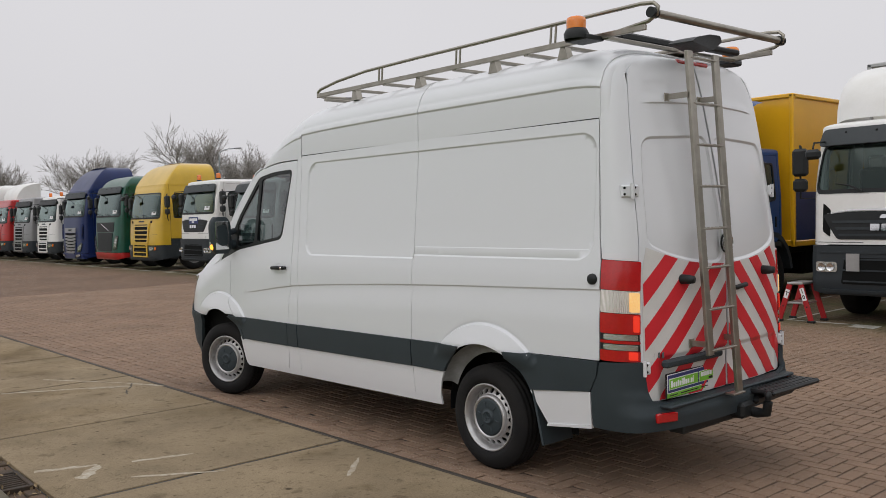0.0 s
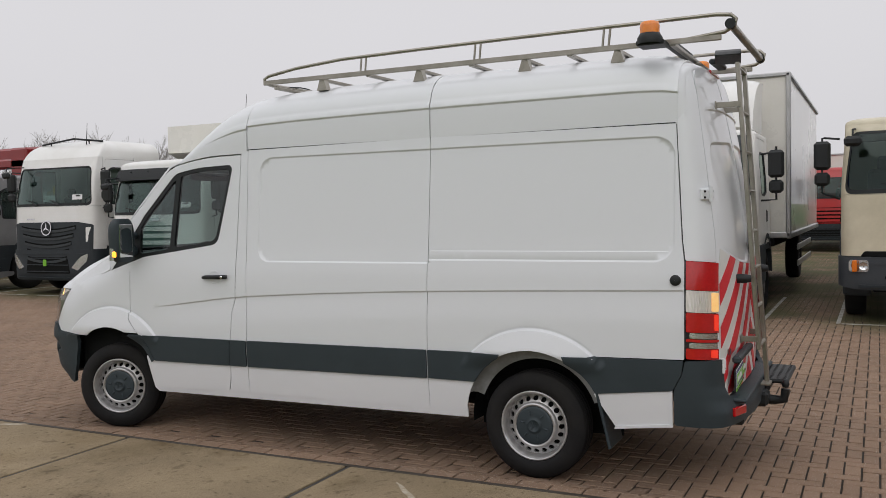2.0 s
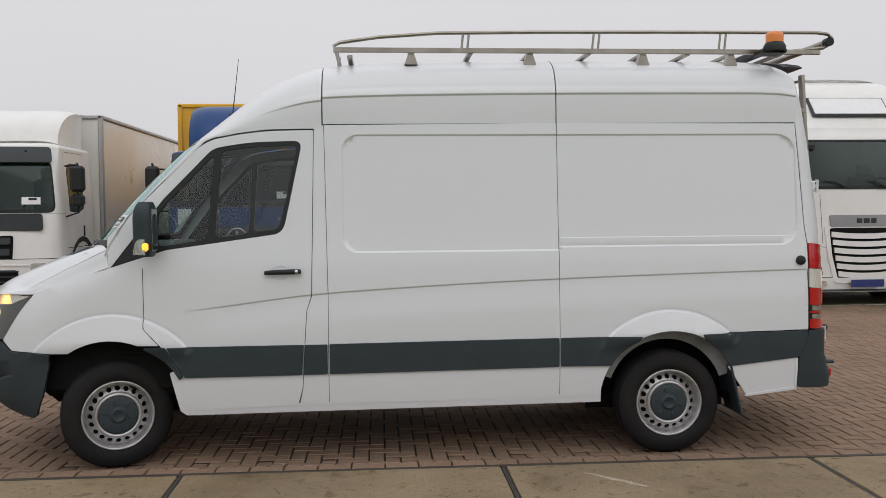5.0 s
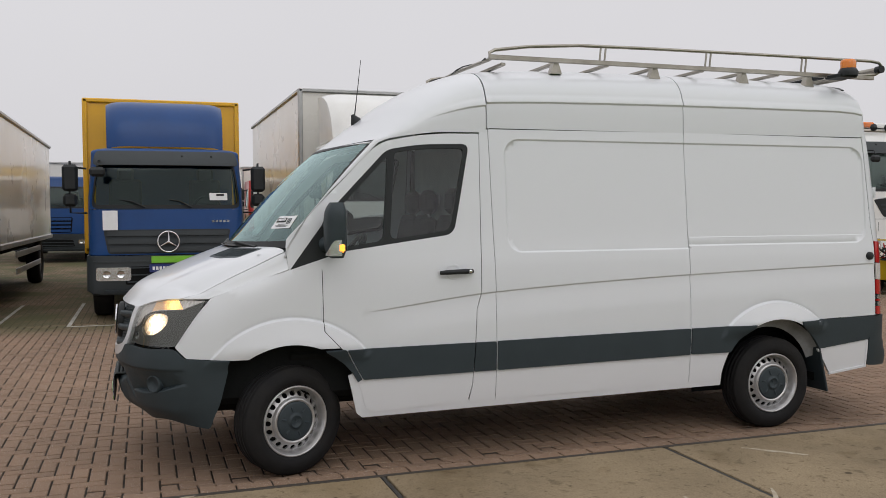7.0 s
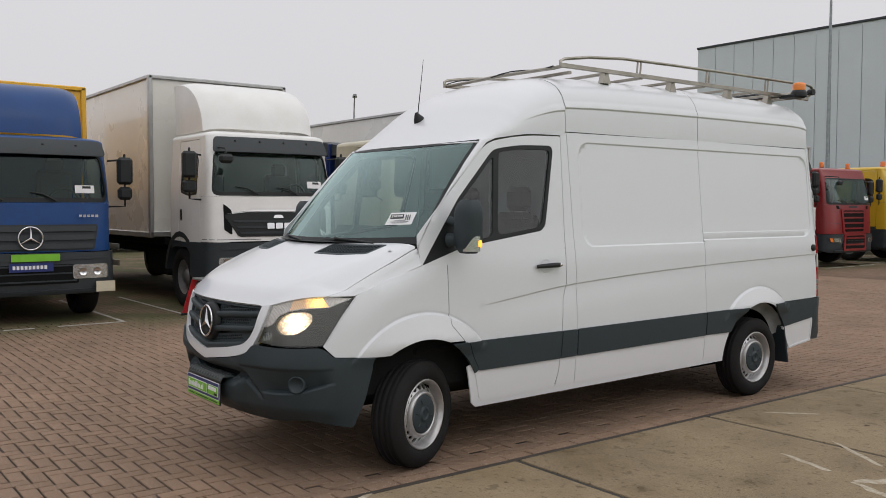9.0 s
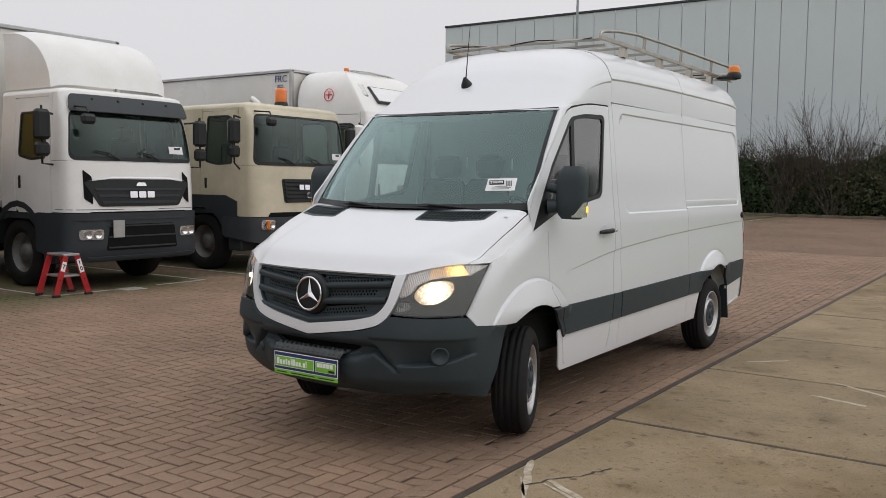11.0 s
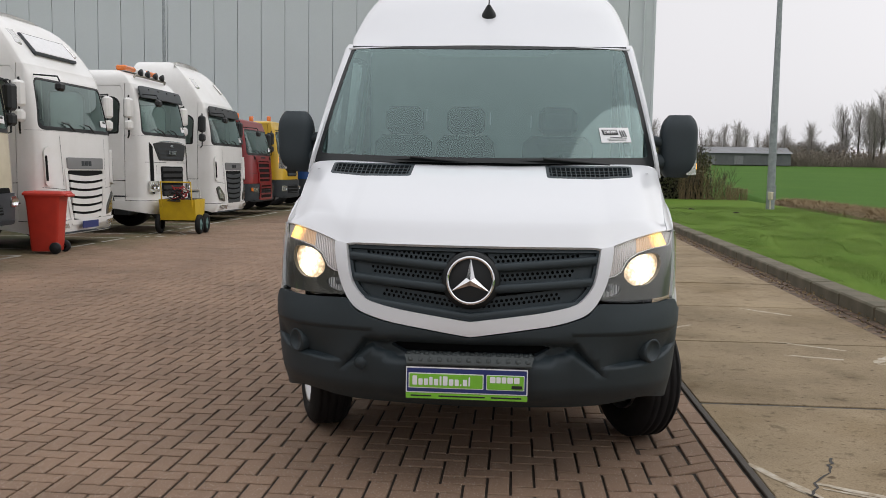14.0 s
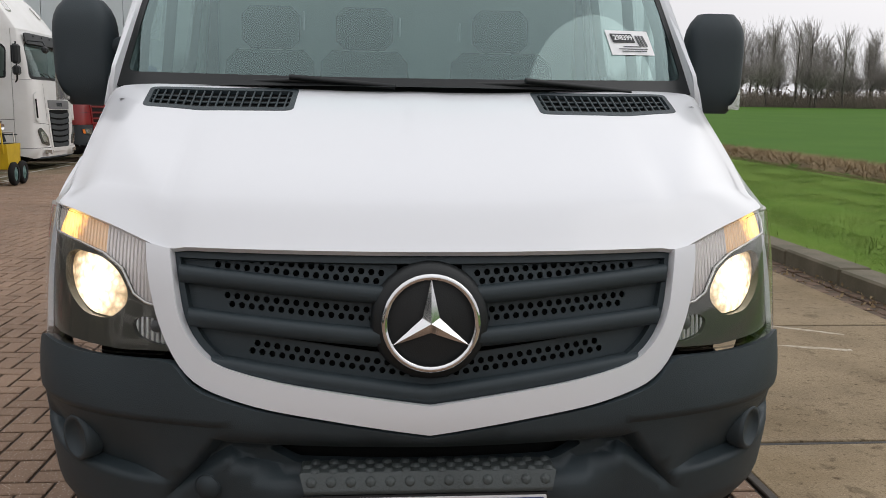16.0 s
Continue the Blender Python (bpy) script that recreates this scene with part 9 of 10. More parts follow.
tr = lorry(12.2, 25.45, "white lorry with dark visor and blue dealer sign", P_WHITE, w=2.30, zt=2.80, zs=(1.84, 2.55), bump=(0.42, 1.08), bmat=P_DKBUMP, visor=P_GREY, grille=None, front="black", lamps=(0.66, 0.82), beacons=[(0.7, 2.90, -0.6), (-0.6, 2.90, -0.6)])
panel(tr, "dealer_sign", (0, 1.66), 0.62, 0.20, pose(0, -0.02, 0, 90, 0, 180), M_NAVY, 0.008, 0.006, "blue dealer sign with white bar")
panel(tr, "print_bar", (0, 1.68), 0.52, 0.08, pose(0, -0.01, 0, 90, 0, 180), M_PAPER, 0.002, 0.003)
lorry(12.2, 29.45, "golden yellow high-roof tractor lorry with slatted grille", P_YELL2, w=2.56, zt=2.90, zs=(1.74, 2.62), bump=(0.35, 0.85), bmat=P_DKBUMP, roof="high", rise=0.75, depth=2.2, grille=None, front="bars", lamps=None)
lorry(12.2, 32.8, "green tractor lorry with black front and red bumper edge", P_GREEN, w=2.46, zt=2.95, zs=(1.85, 2.75), bump=(0.32, 0.55), bmat=P_RED2, low=P_GREEN, roof="high", rise=0.42, depth=2.2, visor=P_GREY, grille=None, front="mesh", lamps=None)
lorry(12.2, 36.45, "dark blue high-roof tractor lorry with dark visor", P_NAVY, w=2.46, zt=2.95, zs=(1.90, 2.68), bump=(0.24, 0.46), bmat=P_NAVY, visor=P_GREY, roof="high", rise=0.95, depth=2.2, grille=None, front="long", gslat=P_SILV, lamps=None)
lorry(12.2, 39.85, "white lorry with slatted grille and orange beacons", P_WHITE, w=2.46, zt=2.75, zs=(1.74, 2.50), bump=(0.40, 0.90), bmat=P_DKBUMP, visor=M_BLACK, grille=None, front="bars", lamps=None, beacons=[(0.7, 2.82, -0.6), (-0.7, 2.82, -0.6)])
lorry(12.2, 43.35, "silver lorry with slatted grille", P_SILV, w=2.46, zt=2.80, zs=(1.74, 2.52), bump=(0.40, 0.90), bmat=P_DKBUMP, visor=M_BLACK, grille=None, front="bars", lamps=None)
lorry(12.2, 46.9, "red lorry with white roof deflector", P_RED2, w=2.46, zt=2.80, zs=(1.74, 2.52), bump=(0.40, 0.90), bmat=P_DKBUMP, grille=None, front="bars", lamps=None, deflect=(3.7, P_WHITE, 1.1, 2.85))
lorry(12.2, 50.5, "white tractor lorry at the far end of the row", P_WHITE, w=2.46, zt=2.95, zs=(1.84, 2.60), bump=(0.40, 0.90), bmat=P_DKBUMP, roof="high", rise=0.8, depth=2.2, grille=(0.85, 1.60, 0.62, 6), lamps=(0.60, 0.78))

# a second row of lorries, further back
BACK = "lorries parked in the row behind"
back_row = [(P_WHITE, P_BOX), (P_RED, None), (P_NAVY, P_BOX), (P_WHITE, P_BOX), (P_SILV, None), (P_RED2, P_BOX), (P_WHITE, P_YELL2), (P_BLUE, P_BOX), (P_WHITE, None)]
shades = {id(P_WHITE): "white", id(P_RED): "deep red", id(P_NAVY): "navy", id(P_SILV): "silver", id(P_RED2): "bright red", id(P_BLUE): "dark blue"}
for i in range(17):
    bd, bx = back_row[i % len(back_row)]
    y = -14.5 + 3.75 * i + 0.4 * math.sin(i * 2.3)
    lorry(30.5 + 0.8 * math.sin(i * 1.7), y, shades[id(bd)] + (" box lorry" if bx else " tractor lorry") + " standing in the row behind", bd, w=2.44, zt=2.75, zs=(1.80, 2.52), bump=(0.40, 0.95), visor=(P_GREY, None)[i % 2], roof="flat" if bx else "high", rise=0.12 if bx else 0.55, depth=1.8 if bx else 2.2,
          grille=(1.0, 1.5, 0.62, 4), gslat=bd, sticker=False, group=BACK, box=dict(w=2.5, z0=1.1, z1=3.35 + 0.25 * math.sin(i * 3.1), len=7.0, y=-2.0, m=bx, edge=P_ALU, label="closed cargo box") if bx else None)

# warehouse behind the hedge
wh = thing("warehouse", pose(0, 0, 0), "large grey metal-clad warehouse with upright panels", "warehouse")
WY, WX0, WX1, WH = -38.0, -2.7, 36.2, 12.15
part("core", Geo().box(((WX0 + WX1) / 2, WY - 12, WH / 2 - 0.1), (WX1 - WX0 - 0.1, 23.8, WH - 0.2), 0.02), M_WALL, wh)
pm_me = Geo().box((0, 0, WH / 2), (1.365, 0.06, WH - 0.12), 0.012).mesh("wall_panel", M_WALL)
i = 0
xx = WX0 + 0.70
while xx < WX1 - 0.3:
    ob = new("wall_panel", pm_me)
    ob.parent = wh
    ob.matrix_local = pose(xx, WY, 0)
    xx += 1.392
for k in range(17):
    ob = new("wall_panel", pm_me)
    ob.parent = wh
    ob.matrix_local = pose(WX0, WY - 0.75 - 1.392 * k, 0, 0, 0, 90)
part("roof_flashing", Geo().box(((WX0 + WX1) / 2, WY + 0.02, WH - 0.02), (WX1 - WX0 + 0.2, 0.16, 0.14), 0.02), P_GREY, wh, "dark roof edge flashing")
part("corner_trim", Geo().box((WX0 - 0.01, WY + 0.01, WH / 2), (0.16, 0.16, WH), 0.02), M_WALL, wh)
part("downpipe", Geo().tube([(WX0 + 0.55, WY + 0.10, 0.0), (WX0 + 0.55, WY + 0.10, WH - 0.2)], 0.05, 8), M_WALL, wh)

# kerb at the yard's end
ek = thing("end_kerb", pose(0, 0, 0), "low concrete kerb at the end of the yard", "", kind="structure")
ek_me = Geo().box((0, 0, 0.04), (0.985, 0.16, 0.20), 0.015).mesh("kerb_stone", M_KERB)
for i in range(26):
    ob = new("kerb_stone", ek_me)
    ob.parent = ek
    ob.matrix_local = pose(2.2 + i, FARY - 0.1, random.uniform(-0.01, 0.01))

# plants -------------------------------------------------------------------------------------------
M_LEAF = mat("dark evergreen leaf", (0.034, 0.062, 0.026), 0.55, 0, (0.055, 0.085, 0.034), 3, 0, 40, 0.3, rand=0.35)
M_LEAF2 = mat("olive hedge leaf", (0.075, 0.085, 0.035), 0.6, 0, (0.10, 0.10, 0.045), 3, 0, 40, 0.3, rand=0.35)
M_TWIG = mat("bare brown twig", (0.075, 0.058, 0.045), 0.9, 0, (0.055, 0.045, 0.038), 5, 0, 40, 0.2)
# Crown and brushwood colours are paled to hold the distance haze
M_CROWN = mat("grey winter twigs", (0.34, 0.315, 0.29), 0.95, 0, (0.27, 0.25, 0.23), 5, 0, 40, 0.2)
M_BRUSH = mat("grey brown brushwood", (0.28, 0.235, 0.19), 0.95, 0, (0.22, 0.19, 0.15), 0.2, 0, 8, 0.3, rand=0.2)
M_BARK = mat("grey bark", (0.10, 0.088, 0.075), 0.95, 0, (0.07, 0.062, 0.052), 4, 0.4, 30, 0.25)
M_DRY = mat("dry reed stalks", (0.30, 0.215, 0.12), 0.95, 0, (0.20, 0.15, 0.08), 1.0, 0, 30, 0.3, rand=0.3)
M_BLADE = mat("grass blade", (0.120, 0.200, 0.030), 0.85, 0, (0.165, 0.235, 0.050), 1.3, 0, 30, 0.2, rand=0.15)


def leaves(n, where, size, rng):
    """Small folded leaves scattered by where(); one joined mesh."""
    vs, fs = [], []
    for _ in range(n):
        p = where()
        a = Vector((rng.uniform(-1, 1), rng.uniform(-1, 1), rng.uniform(-0.6, 1))).normalized()
        b = a.orthogonal().normalized()
        b.rotate(Matrix.Rotation(rng.uniform(0, 6.28), 3, a))
        c = a.cross(b)
        s = size * rng.uniform(0.6, 1.3)
        o = len(vs)
        vs += [p, p + b * s * 0.5 + c * s * 0.32, p + b * s, p + b * s * 0.5 - c * s * 0.32]
        fs += [(o, o + 1, o + 2), (o, o + 2, o + 3)]
    g = Geo()
    g.v, g.f, g.flat = [tuple(v) for v in vs], fs, [True] * len(fs)
    return g


def twigs(g, p, d, length, r, depth, rng, spread=0.55, seg=3, taper=0.62, kids=(2, 4), up=0.15, wig=0.16):
    """A branch that forks into thinner ones."""
    pts = [p]
    q, dd = p.copy(), d.copy()
    n = 3 if depth > 1 else 2 if depth == 1 else 1
    for i in range(n):
        dd = (dd + Vector((rng.uniform(-1, 1), rng.uniform(-1, 1), rng.uniform(-0.6, 1) * 0.6 + up)) * wig).normalized()
        q = q + dd * length / n
        pts.append(q.copy())
    g.tube(pts, [r * (1 - 0.34 * i / n) for i in range(n + 1)], seg, caps=False)
    if depth <= 0:
        return
    for _ in range(rng.randint(*kids)):
        t = rng.uniform(0.35, 1.0)
        k = min(n - 1, int(t * n))
        b = pts[k].lerp(pts[k + 1], t * n - k) if k < n else pts[-1]
        nd = (dd + Vector((rng.uniform(-1, 1), rng.uniform(-1, 1), rng.uniform(-0.5, 0.9))) * spread).normalized()
        twigs(g, b, nd, length * rng.uniform(0.55, 0.82), r * taper * 0.85, depth - 1, rng, spread, seg, taper, kids, up, wig)
    twigs(g, pts[-1], dd, length * 0.75, r * taper, depth - 1, rng, spread, seg, taper, kids, up, wig)


# hedge along the yard's end
rng = random.Random(5)


def hedge_top(x):
    return 2.85 + 0.45 * noise.noise(Vector((x * 0.45, 0, 3))) + 0.25 * noise.noise(Vector((x * 1.3, 7, 3))) - 0.5 * sstep(-2.5, -5.5, x)


def in_hedge(x0, x1):
    def f():
        x = rng.uniform(x0, x1)
        h = hedge_top(x)
        z = h * rng.random() ** 0.75
        th = 0.75 * (0.6 + 0.4 * math.sin(math.pi * min(1, z / h)))
        return Vector((x, -34.6 + rng.choice((rng.uniform(0.5, 1), rng.uniform(-0.3, 1))) * th + 0.12 * noise.noise(Vector((x * 2, z * 2, 1))), z))
    return f


hd = thing("hedge", pose(0, 0, 0), "dense dark evergreen hedge with bare shoots on top", "hedge", kind="stuff")
# Near-black sheet behind the leaves stands for the hedge's inner shade
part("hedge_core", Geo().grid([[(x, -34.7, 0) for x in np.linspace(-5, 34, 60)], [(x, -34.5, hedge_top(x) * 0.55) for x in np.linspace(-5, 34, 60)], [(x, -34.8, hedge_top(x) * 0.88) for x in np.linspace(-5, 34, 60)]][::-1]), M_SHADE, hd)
part("leaves", leaves(26000, in_hedge(-1.5, 16), 0.17, rng), M_LEAF, hd)["kind"] = "stuff"
part("leaves", leaves(14000, in_hedge(-5.3, 13), 0.15, rng), M_LEAF2, hd)["kind"] = "stuff"
part("leaves", leaves(5000, in_hedge(16, 34), 0.22, rng), M_LEAF, hd)["kind"] = "stuff"
tw = Geo()
lvs = []
for i in range(230):
    x = rng.uniform(-5.2, 15)
    h = hedge_top(x)
    for _ in range(14):
        lvs.append(Vector((x + rng.gauss(0, 0.25), -34.4 + rng.gauss(0, 0.25), h - 0.25 + abs(rng.gauss(0, 0.42)))))
    twigs(tw, Vector((x, -34.5 + rng.uniform(-0.4, 0.5), h - 0.5)), Vector((rng.uniform(-0.35, 0.35), 0.1, 1)).normalized(), rng.uniform(0.45, 0.9), 0.014, 2, rng, 0.7)
for i in range(40):
    x = rng.uniform(-6.0, -1.5)
    twigs(tw, Vector((x, -34.0 + rng.uniform(-0.4, 0.5), 0.1)), Vector((rng.uniform(-0.5, 0.3), 0.2, 1)).normalized(), rng.uniform(0.6, 1.1), 0.012, 2, rng, 0.7)
lit2 = iter(lvs)
part("leaves", leaves(len(lvs), lambda: next(lit2), 0.13, rng), M_LEAF2, hd)["kind"] = "stuff"
part("bare_shoots", tw, M_TWIG, hd, "bare brown shoots")["kind"] = "stuff"
dr = Geo()
for i in range(260):
    x, y = rng.uniform(-7.0, -3.6), -33.8 + rng.uniform(-0.8, 0.8)
    dr.tube([(x, y, 0.05), (x + rng.uniform(-0.2, 0.2), y, 0.7), (x + rng.uniform(-0.5, 0.4), y + 0.2, rng.uniform(0.9, 1.9) * sstep(-7.2, -4.5, x) + 0.4)], [0.012, 0.009, 0.004], 3, caps=False)
part("dry_stalks", dr, M_DRY, hd, "dry brown reed stalks")["kind"] = "stuff"
# tall bare shrubs
for sx, hgt, seed, nst in ((10.0, 2.3, 11, 15), (7.0, 1.55, 12, 9), (12.6, 1.7, 13, 9)):
    r2 = random.Random(seed)
    sh = thing("shrub", pose(sx, -33.4, 0), "tall bare many-stemmed winter shrub", "shrub")
    g = Geo()
    for i in range(nst):
        a = r2.uniform(0, 6.28)
        lean = r2.uniform(0.12, 0.75)
        twigs(g, Vector((0.25 * math.cos(a), 0.15 * math.sin(a), 0.0)), Vector((math.cos(a) * lean, math.sin(a) * lean * 0.6, 1)).normalized(), hgt * r2.uniform(0.75, 1.1), 0.026, 3, r2, 0.62, 3, 0.62, (2, 4))
    part("bare_crown", g, M_TWIG, sh)["kind"] = "stuff"
    part("foliage", leaves(700, lambda: Vector((r2.gauss(0, 0.9), r2.gauss(0, 0.5), abs(r2.gauss(1.6, 0.9)))), 0.10, r2), M_LEAF2, sh)["kind"] = "stuff"
# dark bar fence behind
fn = thing("fence", pose(0, 0, 0), "dark metal bar fence behind the hedge", "fence")
fb = Geo().box((0, 0, 1.35), (0.03, 0.03, 2.7), 0.004).mesh("bar", P_DKBUMP)
for i in range(110):
    ob = new("bar", fb)
    ob.parent = fn
    ob.matrix_local = pose(-4 + i * 0.19, -35.8, 0)
for z in (0.4, 2.5):
    part("rail", Geo().box((6.4, -35.8, z), (21, 0.04, 0.05), 0.005), P_DKBUMP, fn)


def bare_tree(seed, height, kind):
    r2 = random.Random(seed)
    tr2, cr2 = Geo(), Geo()
    hh = height
    if kind == "round":
        pts = [Vector((0, 0, -0.3)), Vector((0.05, 0, hh * 0.12)), Vector((r2.uniform(-0.1, 0.1), 0.05, hh * 0.24))]
        tr2.tube(pts, [hh * 0.026, hh * 0.021, hh * 0.018], 6)
        for i in range(7):
            a = i * 0.9 + r2.uniform(-0.3, 0.3)
            lean = r2.uniform(0.25, 1.35)
            twigs(cr2, pts[-1] - Vector((0, 0, r2.uniform(0, hh * 0.04))), Vector((math.cos(a) * lean, math.sin(a) * lean, 1)).normalized(), hh * r2.uniform(0.18, 0.24), hh * 0.0105, 5, r2, 1.0, 3, 0.66, (3, 3), -0.02, 0.34)
    else:
        pts = [Vector((0, 0, -0.3)), Vector((0.1, 0, hh * 0.35)), Vector((0.0, 0.1, hh * 0.7)), Vector((0.05, 0, hh))]
        tr2.tube(pts, [hh * 0.018, hh * 0.013, hh * 0.007, 0.01], 5)
        for i in range(70):
            t = r2.uniform(0.10, 0.92)
            a = r2.uniform(0, 6.28)
            lean = r2.uniform(0.18, 0.55)
            reach = 0.30 * math.sin(math.pi * min(0.92, 0.22 + 0.70 * t))
            twigs(cr2, Vector((0.05, 0.03, hh * t)), Vector((math.cos(a) * lean, math.sin(a) * lean, 1)).normalized(), hh * reach * r2.uniform(0.45, 0.75), hh * 0.0028, 3, r2, 0.5, 3, 0.70, (1, 2))
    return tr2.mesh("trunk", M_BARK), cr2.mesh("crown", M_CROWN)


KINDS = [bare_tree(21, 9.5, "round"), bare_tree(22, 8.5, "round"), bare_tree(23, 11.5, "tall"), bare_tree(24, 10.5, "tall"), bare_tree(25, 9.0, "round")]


def tree(x, y, k, s, rz, label, group):
    t = thing("tree", pose(x, y, land(x, y) - 0.1, 0, 0, rz) @ Matrix.Scale(s, 4), label, "tree", group)
    for nm, me in zip(("trunk", "crown"), KINDS[k]):
        o = new(nm, me)
        o.parent = t
    return t


r3 = random.Random(9)
# behind the far end of the row
for i, (x, y) in enumerate(((13, 92), (22.5, 90), (32, 88), (38.5, 80), (47, 84), (52, 78), (60, 74), (4, 94), (67, 70), (75, 66))):
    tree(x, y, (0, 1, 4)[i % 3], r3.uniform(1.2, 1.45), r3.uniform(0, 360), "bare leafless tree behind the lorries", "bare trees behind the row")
# across the field
for i in range(130):
    x = -128 + i * 1.02 + r3.uniform(-1.4, 1.4)
    y = -165 + r3.uniform(-9, 9)
    clump = noise.noise(Vector((x * 0.09, 8, 2)))
    if x < -58:
        k, s = (2, 3, 2, 3, 1)[r3.randint(0, 4)], r3.uniform(0.95, 1.35) + 0.6 * clump
    else:
        k, s = (1, 4, 2, 3)[r3.randint(0, 3)], r3.uniform(0.45, 0.70) + 0.25 * clump
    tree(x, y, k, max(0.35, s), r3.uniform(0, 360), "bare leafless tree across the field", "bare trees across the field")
# brushwood under the far trees
bw = Geo()
for i in range(9000):
    x, y = r3.uniform(-140, 6), -160 + r3.uniform(-5, 5)
    h = (r3.uniform(1.0, 3.2) + 1.1 * noise.noise(Vector((x * 0.12, 3, 1)))) * (1.0 if x < -30 else 0.7)
    z0 = land(x, y)
    lx = r3.gauss(0, 0.45) * h
    bw.tube([(x, y, z0 - 0.2), (x + lx * 0.35, y, z0 + h * 0.6), (x + lx, y, z0 + h)], [0.055, 0.045, 0.02], 3, caps=False)
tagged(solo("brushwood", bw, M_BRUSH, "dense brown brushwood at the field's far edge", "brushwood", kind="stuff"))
def thicket():
    x, y = r3.uniform(-140, 6), -161 + r3.uniform(-2, 2)
    return Vector((x, y, land(x, y) + abs(r3.gauss(0.6, 1.2)) * (1 + 0.5 * noise.noise(Vector((x * 0.12, 3, 1))))))


bw2 = leaves(16000, thicket, 0.55, r3)
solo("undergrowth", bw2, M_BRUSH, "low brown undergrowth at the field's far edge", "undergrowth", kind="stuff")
# low barns across the field
# Greys lightened for the haze over the field
M_BARN = mat("weathered grey boards", (0.15, 0.155, 0.16), 0.9, 0, (0.12, 0.125, 0.13), 0.8, 0.1, 12, 0.1)
M_BROOF = mat("pale grey roof sheets", (0.24, 0.245, 0.255), 0.8, 0, (0.20, 0.205, 0.21), 0.6, 0.1, 12, 0.08)
for x, w, h, dep in ((-24, 9, 4.6, 8), (-37, 17, 3.1, 8)):
    bn = thing("barn", pose(x, -158, land(x, -158)), "low grey barn across the field", "barn")
    part("wall", Geo().box((0, 0, h * 0.35), (w, dep, h * 0.7), 0.05), M_BARN, bn)
    part("roof", Geo().prism([(-dep / 2 - 0.4, 0), (dep / 2 + 0.4, 0), (0, h * 0.4)], -w / 2 - 0.3, w / 2 + 0.3, pose(0, 0, h * 0.7, 90, 0, 90)), M_BROOF, bn)
    for k in (-0.3, 0.05, 0.35):
        part("door", Geo().box((w * k, dep / 2 + 0.02, h * 0.3), (1.6, 0.08, h * 0.5), 0.02), M_BROOF, bn)

# dry bank of the ditch
M_BANK = mat("brown dead grass bank", (0.215, 0.150, 0.078), 0.95, 0, (0.125, 0.098, 0.048), 1.6, 0.6, 22, 0.45)
bk = Geo()
bk.grid([[(DITCHX(y) - o + 0.12 * noise.noise(Vector((o, y * 0.7, 2))), y, land(DITCHX(y) - o, y) + 0.05 + 0.05 * noise.noise(Vector((o * 3, y * 1.9, 4)))) for o in (2.7, 2.3, 1.95, 1.6, 1.25, 0.95, 0.65, 0.35, 0.0)] for y in np.linspace(-42, 24, 180)])
solo("ditch_bank", bk, M_BANK, "brown bank of dead grass along the ditch", kind="structure")
rd2 = Geo()
for i in range(30000):
    y = r3.uniform(-40, 20)
    x = DITCHX(y) - r3.uniform(0.1, 2.8)
    z = land(x, y) + 0.03
    a = r3.uniform(0, 6.28)
    l2 = r3.uniform(0.14, 0.46)
    p = Vector((x, y, z + 0.02))
    d = Vector((math.cos(a), math.sin(a), r3.uniform(0.1, 0.9))).normalized() * l2
    w2 = Vector((-d.y, d.x, 0)).normalized() * 0.016
    rd2.add([p - w2, p + w2, p + d], [(0, 1, 2)], True)
solo("dry_reeds", rd2, M_DRY, "cut dry brown reeds on the ditch bank", "reeds", kind="stuff")
# grass tufts on the lawn
gb2 = Geo()
gv, gf = [], []
for i in range(190000):
    y = 16.0 - 40 * r3.random() ** 0.95 if i % 3 == 0 else 6.5 - 30 * r3.random() ** 1.6
    x = conc_x(y) - 0.55 - (conc_x(y) - 0.55 - DITCHX(y) - 1.0) * r3.random()
    p = Vector((x, y, 0.100))
    a = r3.uniform(0, 6.28)
    h = r3.uniform(0.010, 0.028) * (1.8 if r3.random() < 0.04 else 1)
    w2 = Vector((math.cos(a), math.sin(a), 0)) * r3.uniform(0.003, 0.0055)
    o = len(gv)
    gv += [tuple(p - w2), tuple(p + w2), tuple(p + Vector((r3.uniform(-0.03, 0.03), r3.uniform(-0.03, 0.03), h)))]
    gf.append((o, o + 1, o + 2))
gb2.v, gb2.f, gb2.flat = gv, gf, [False] * len(gf)
gb2.n = {i: (0, 0, 1) for i in range(len(gv))}
solo("grass", gb2, M_BLADE, "short green lawn grass blades", "grass", kind="stuff")
# molehills and dead leaves
for mx, my, mr in ((-2.6, -17.5, 0.13), (-1.6, -20.0, 0.12)):
    g = Geo().lathe([(mr, -0.02), (mr * 0.7, mr * 0.25), (mr * 0.3, mr * 0.4), (0.001, mr * 0.42)], 12, pose(mx, my, 0.10))
    g.v = [(x + 0.05 * noise.noise(Vector((x * 9, y * 9, z * 9))), y + 0.05 * noise.noise(Vector((y * 9, x * 9, z))), z) for x, y, z in g.v]
    solo("molehill", g, M_JOINT, "small dark earth molehill on the lawn", "molehill", "molehills on the lawn")
lf = leaves(1500, lambda: (lambda y: Vector((conc_x(y) - r3.uniform(0.02, 0.30), y, r3.uniform(-0.005, 0.01))))(r3.uniform(-20, 8)), 0.032, r3)
solo("dead_leaves", lf, M_DRY, "dead brown leaves lying in the gutter", "leaves", kind="stuff")

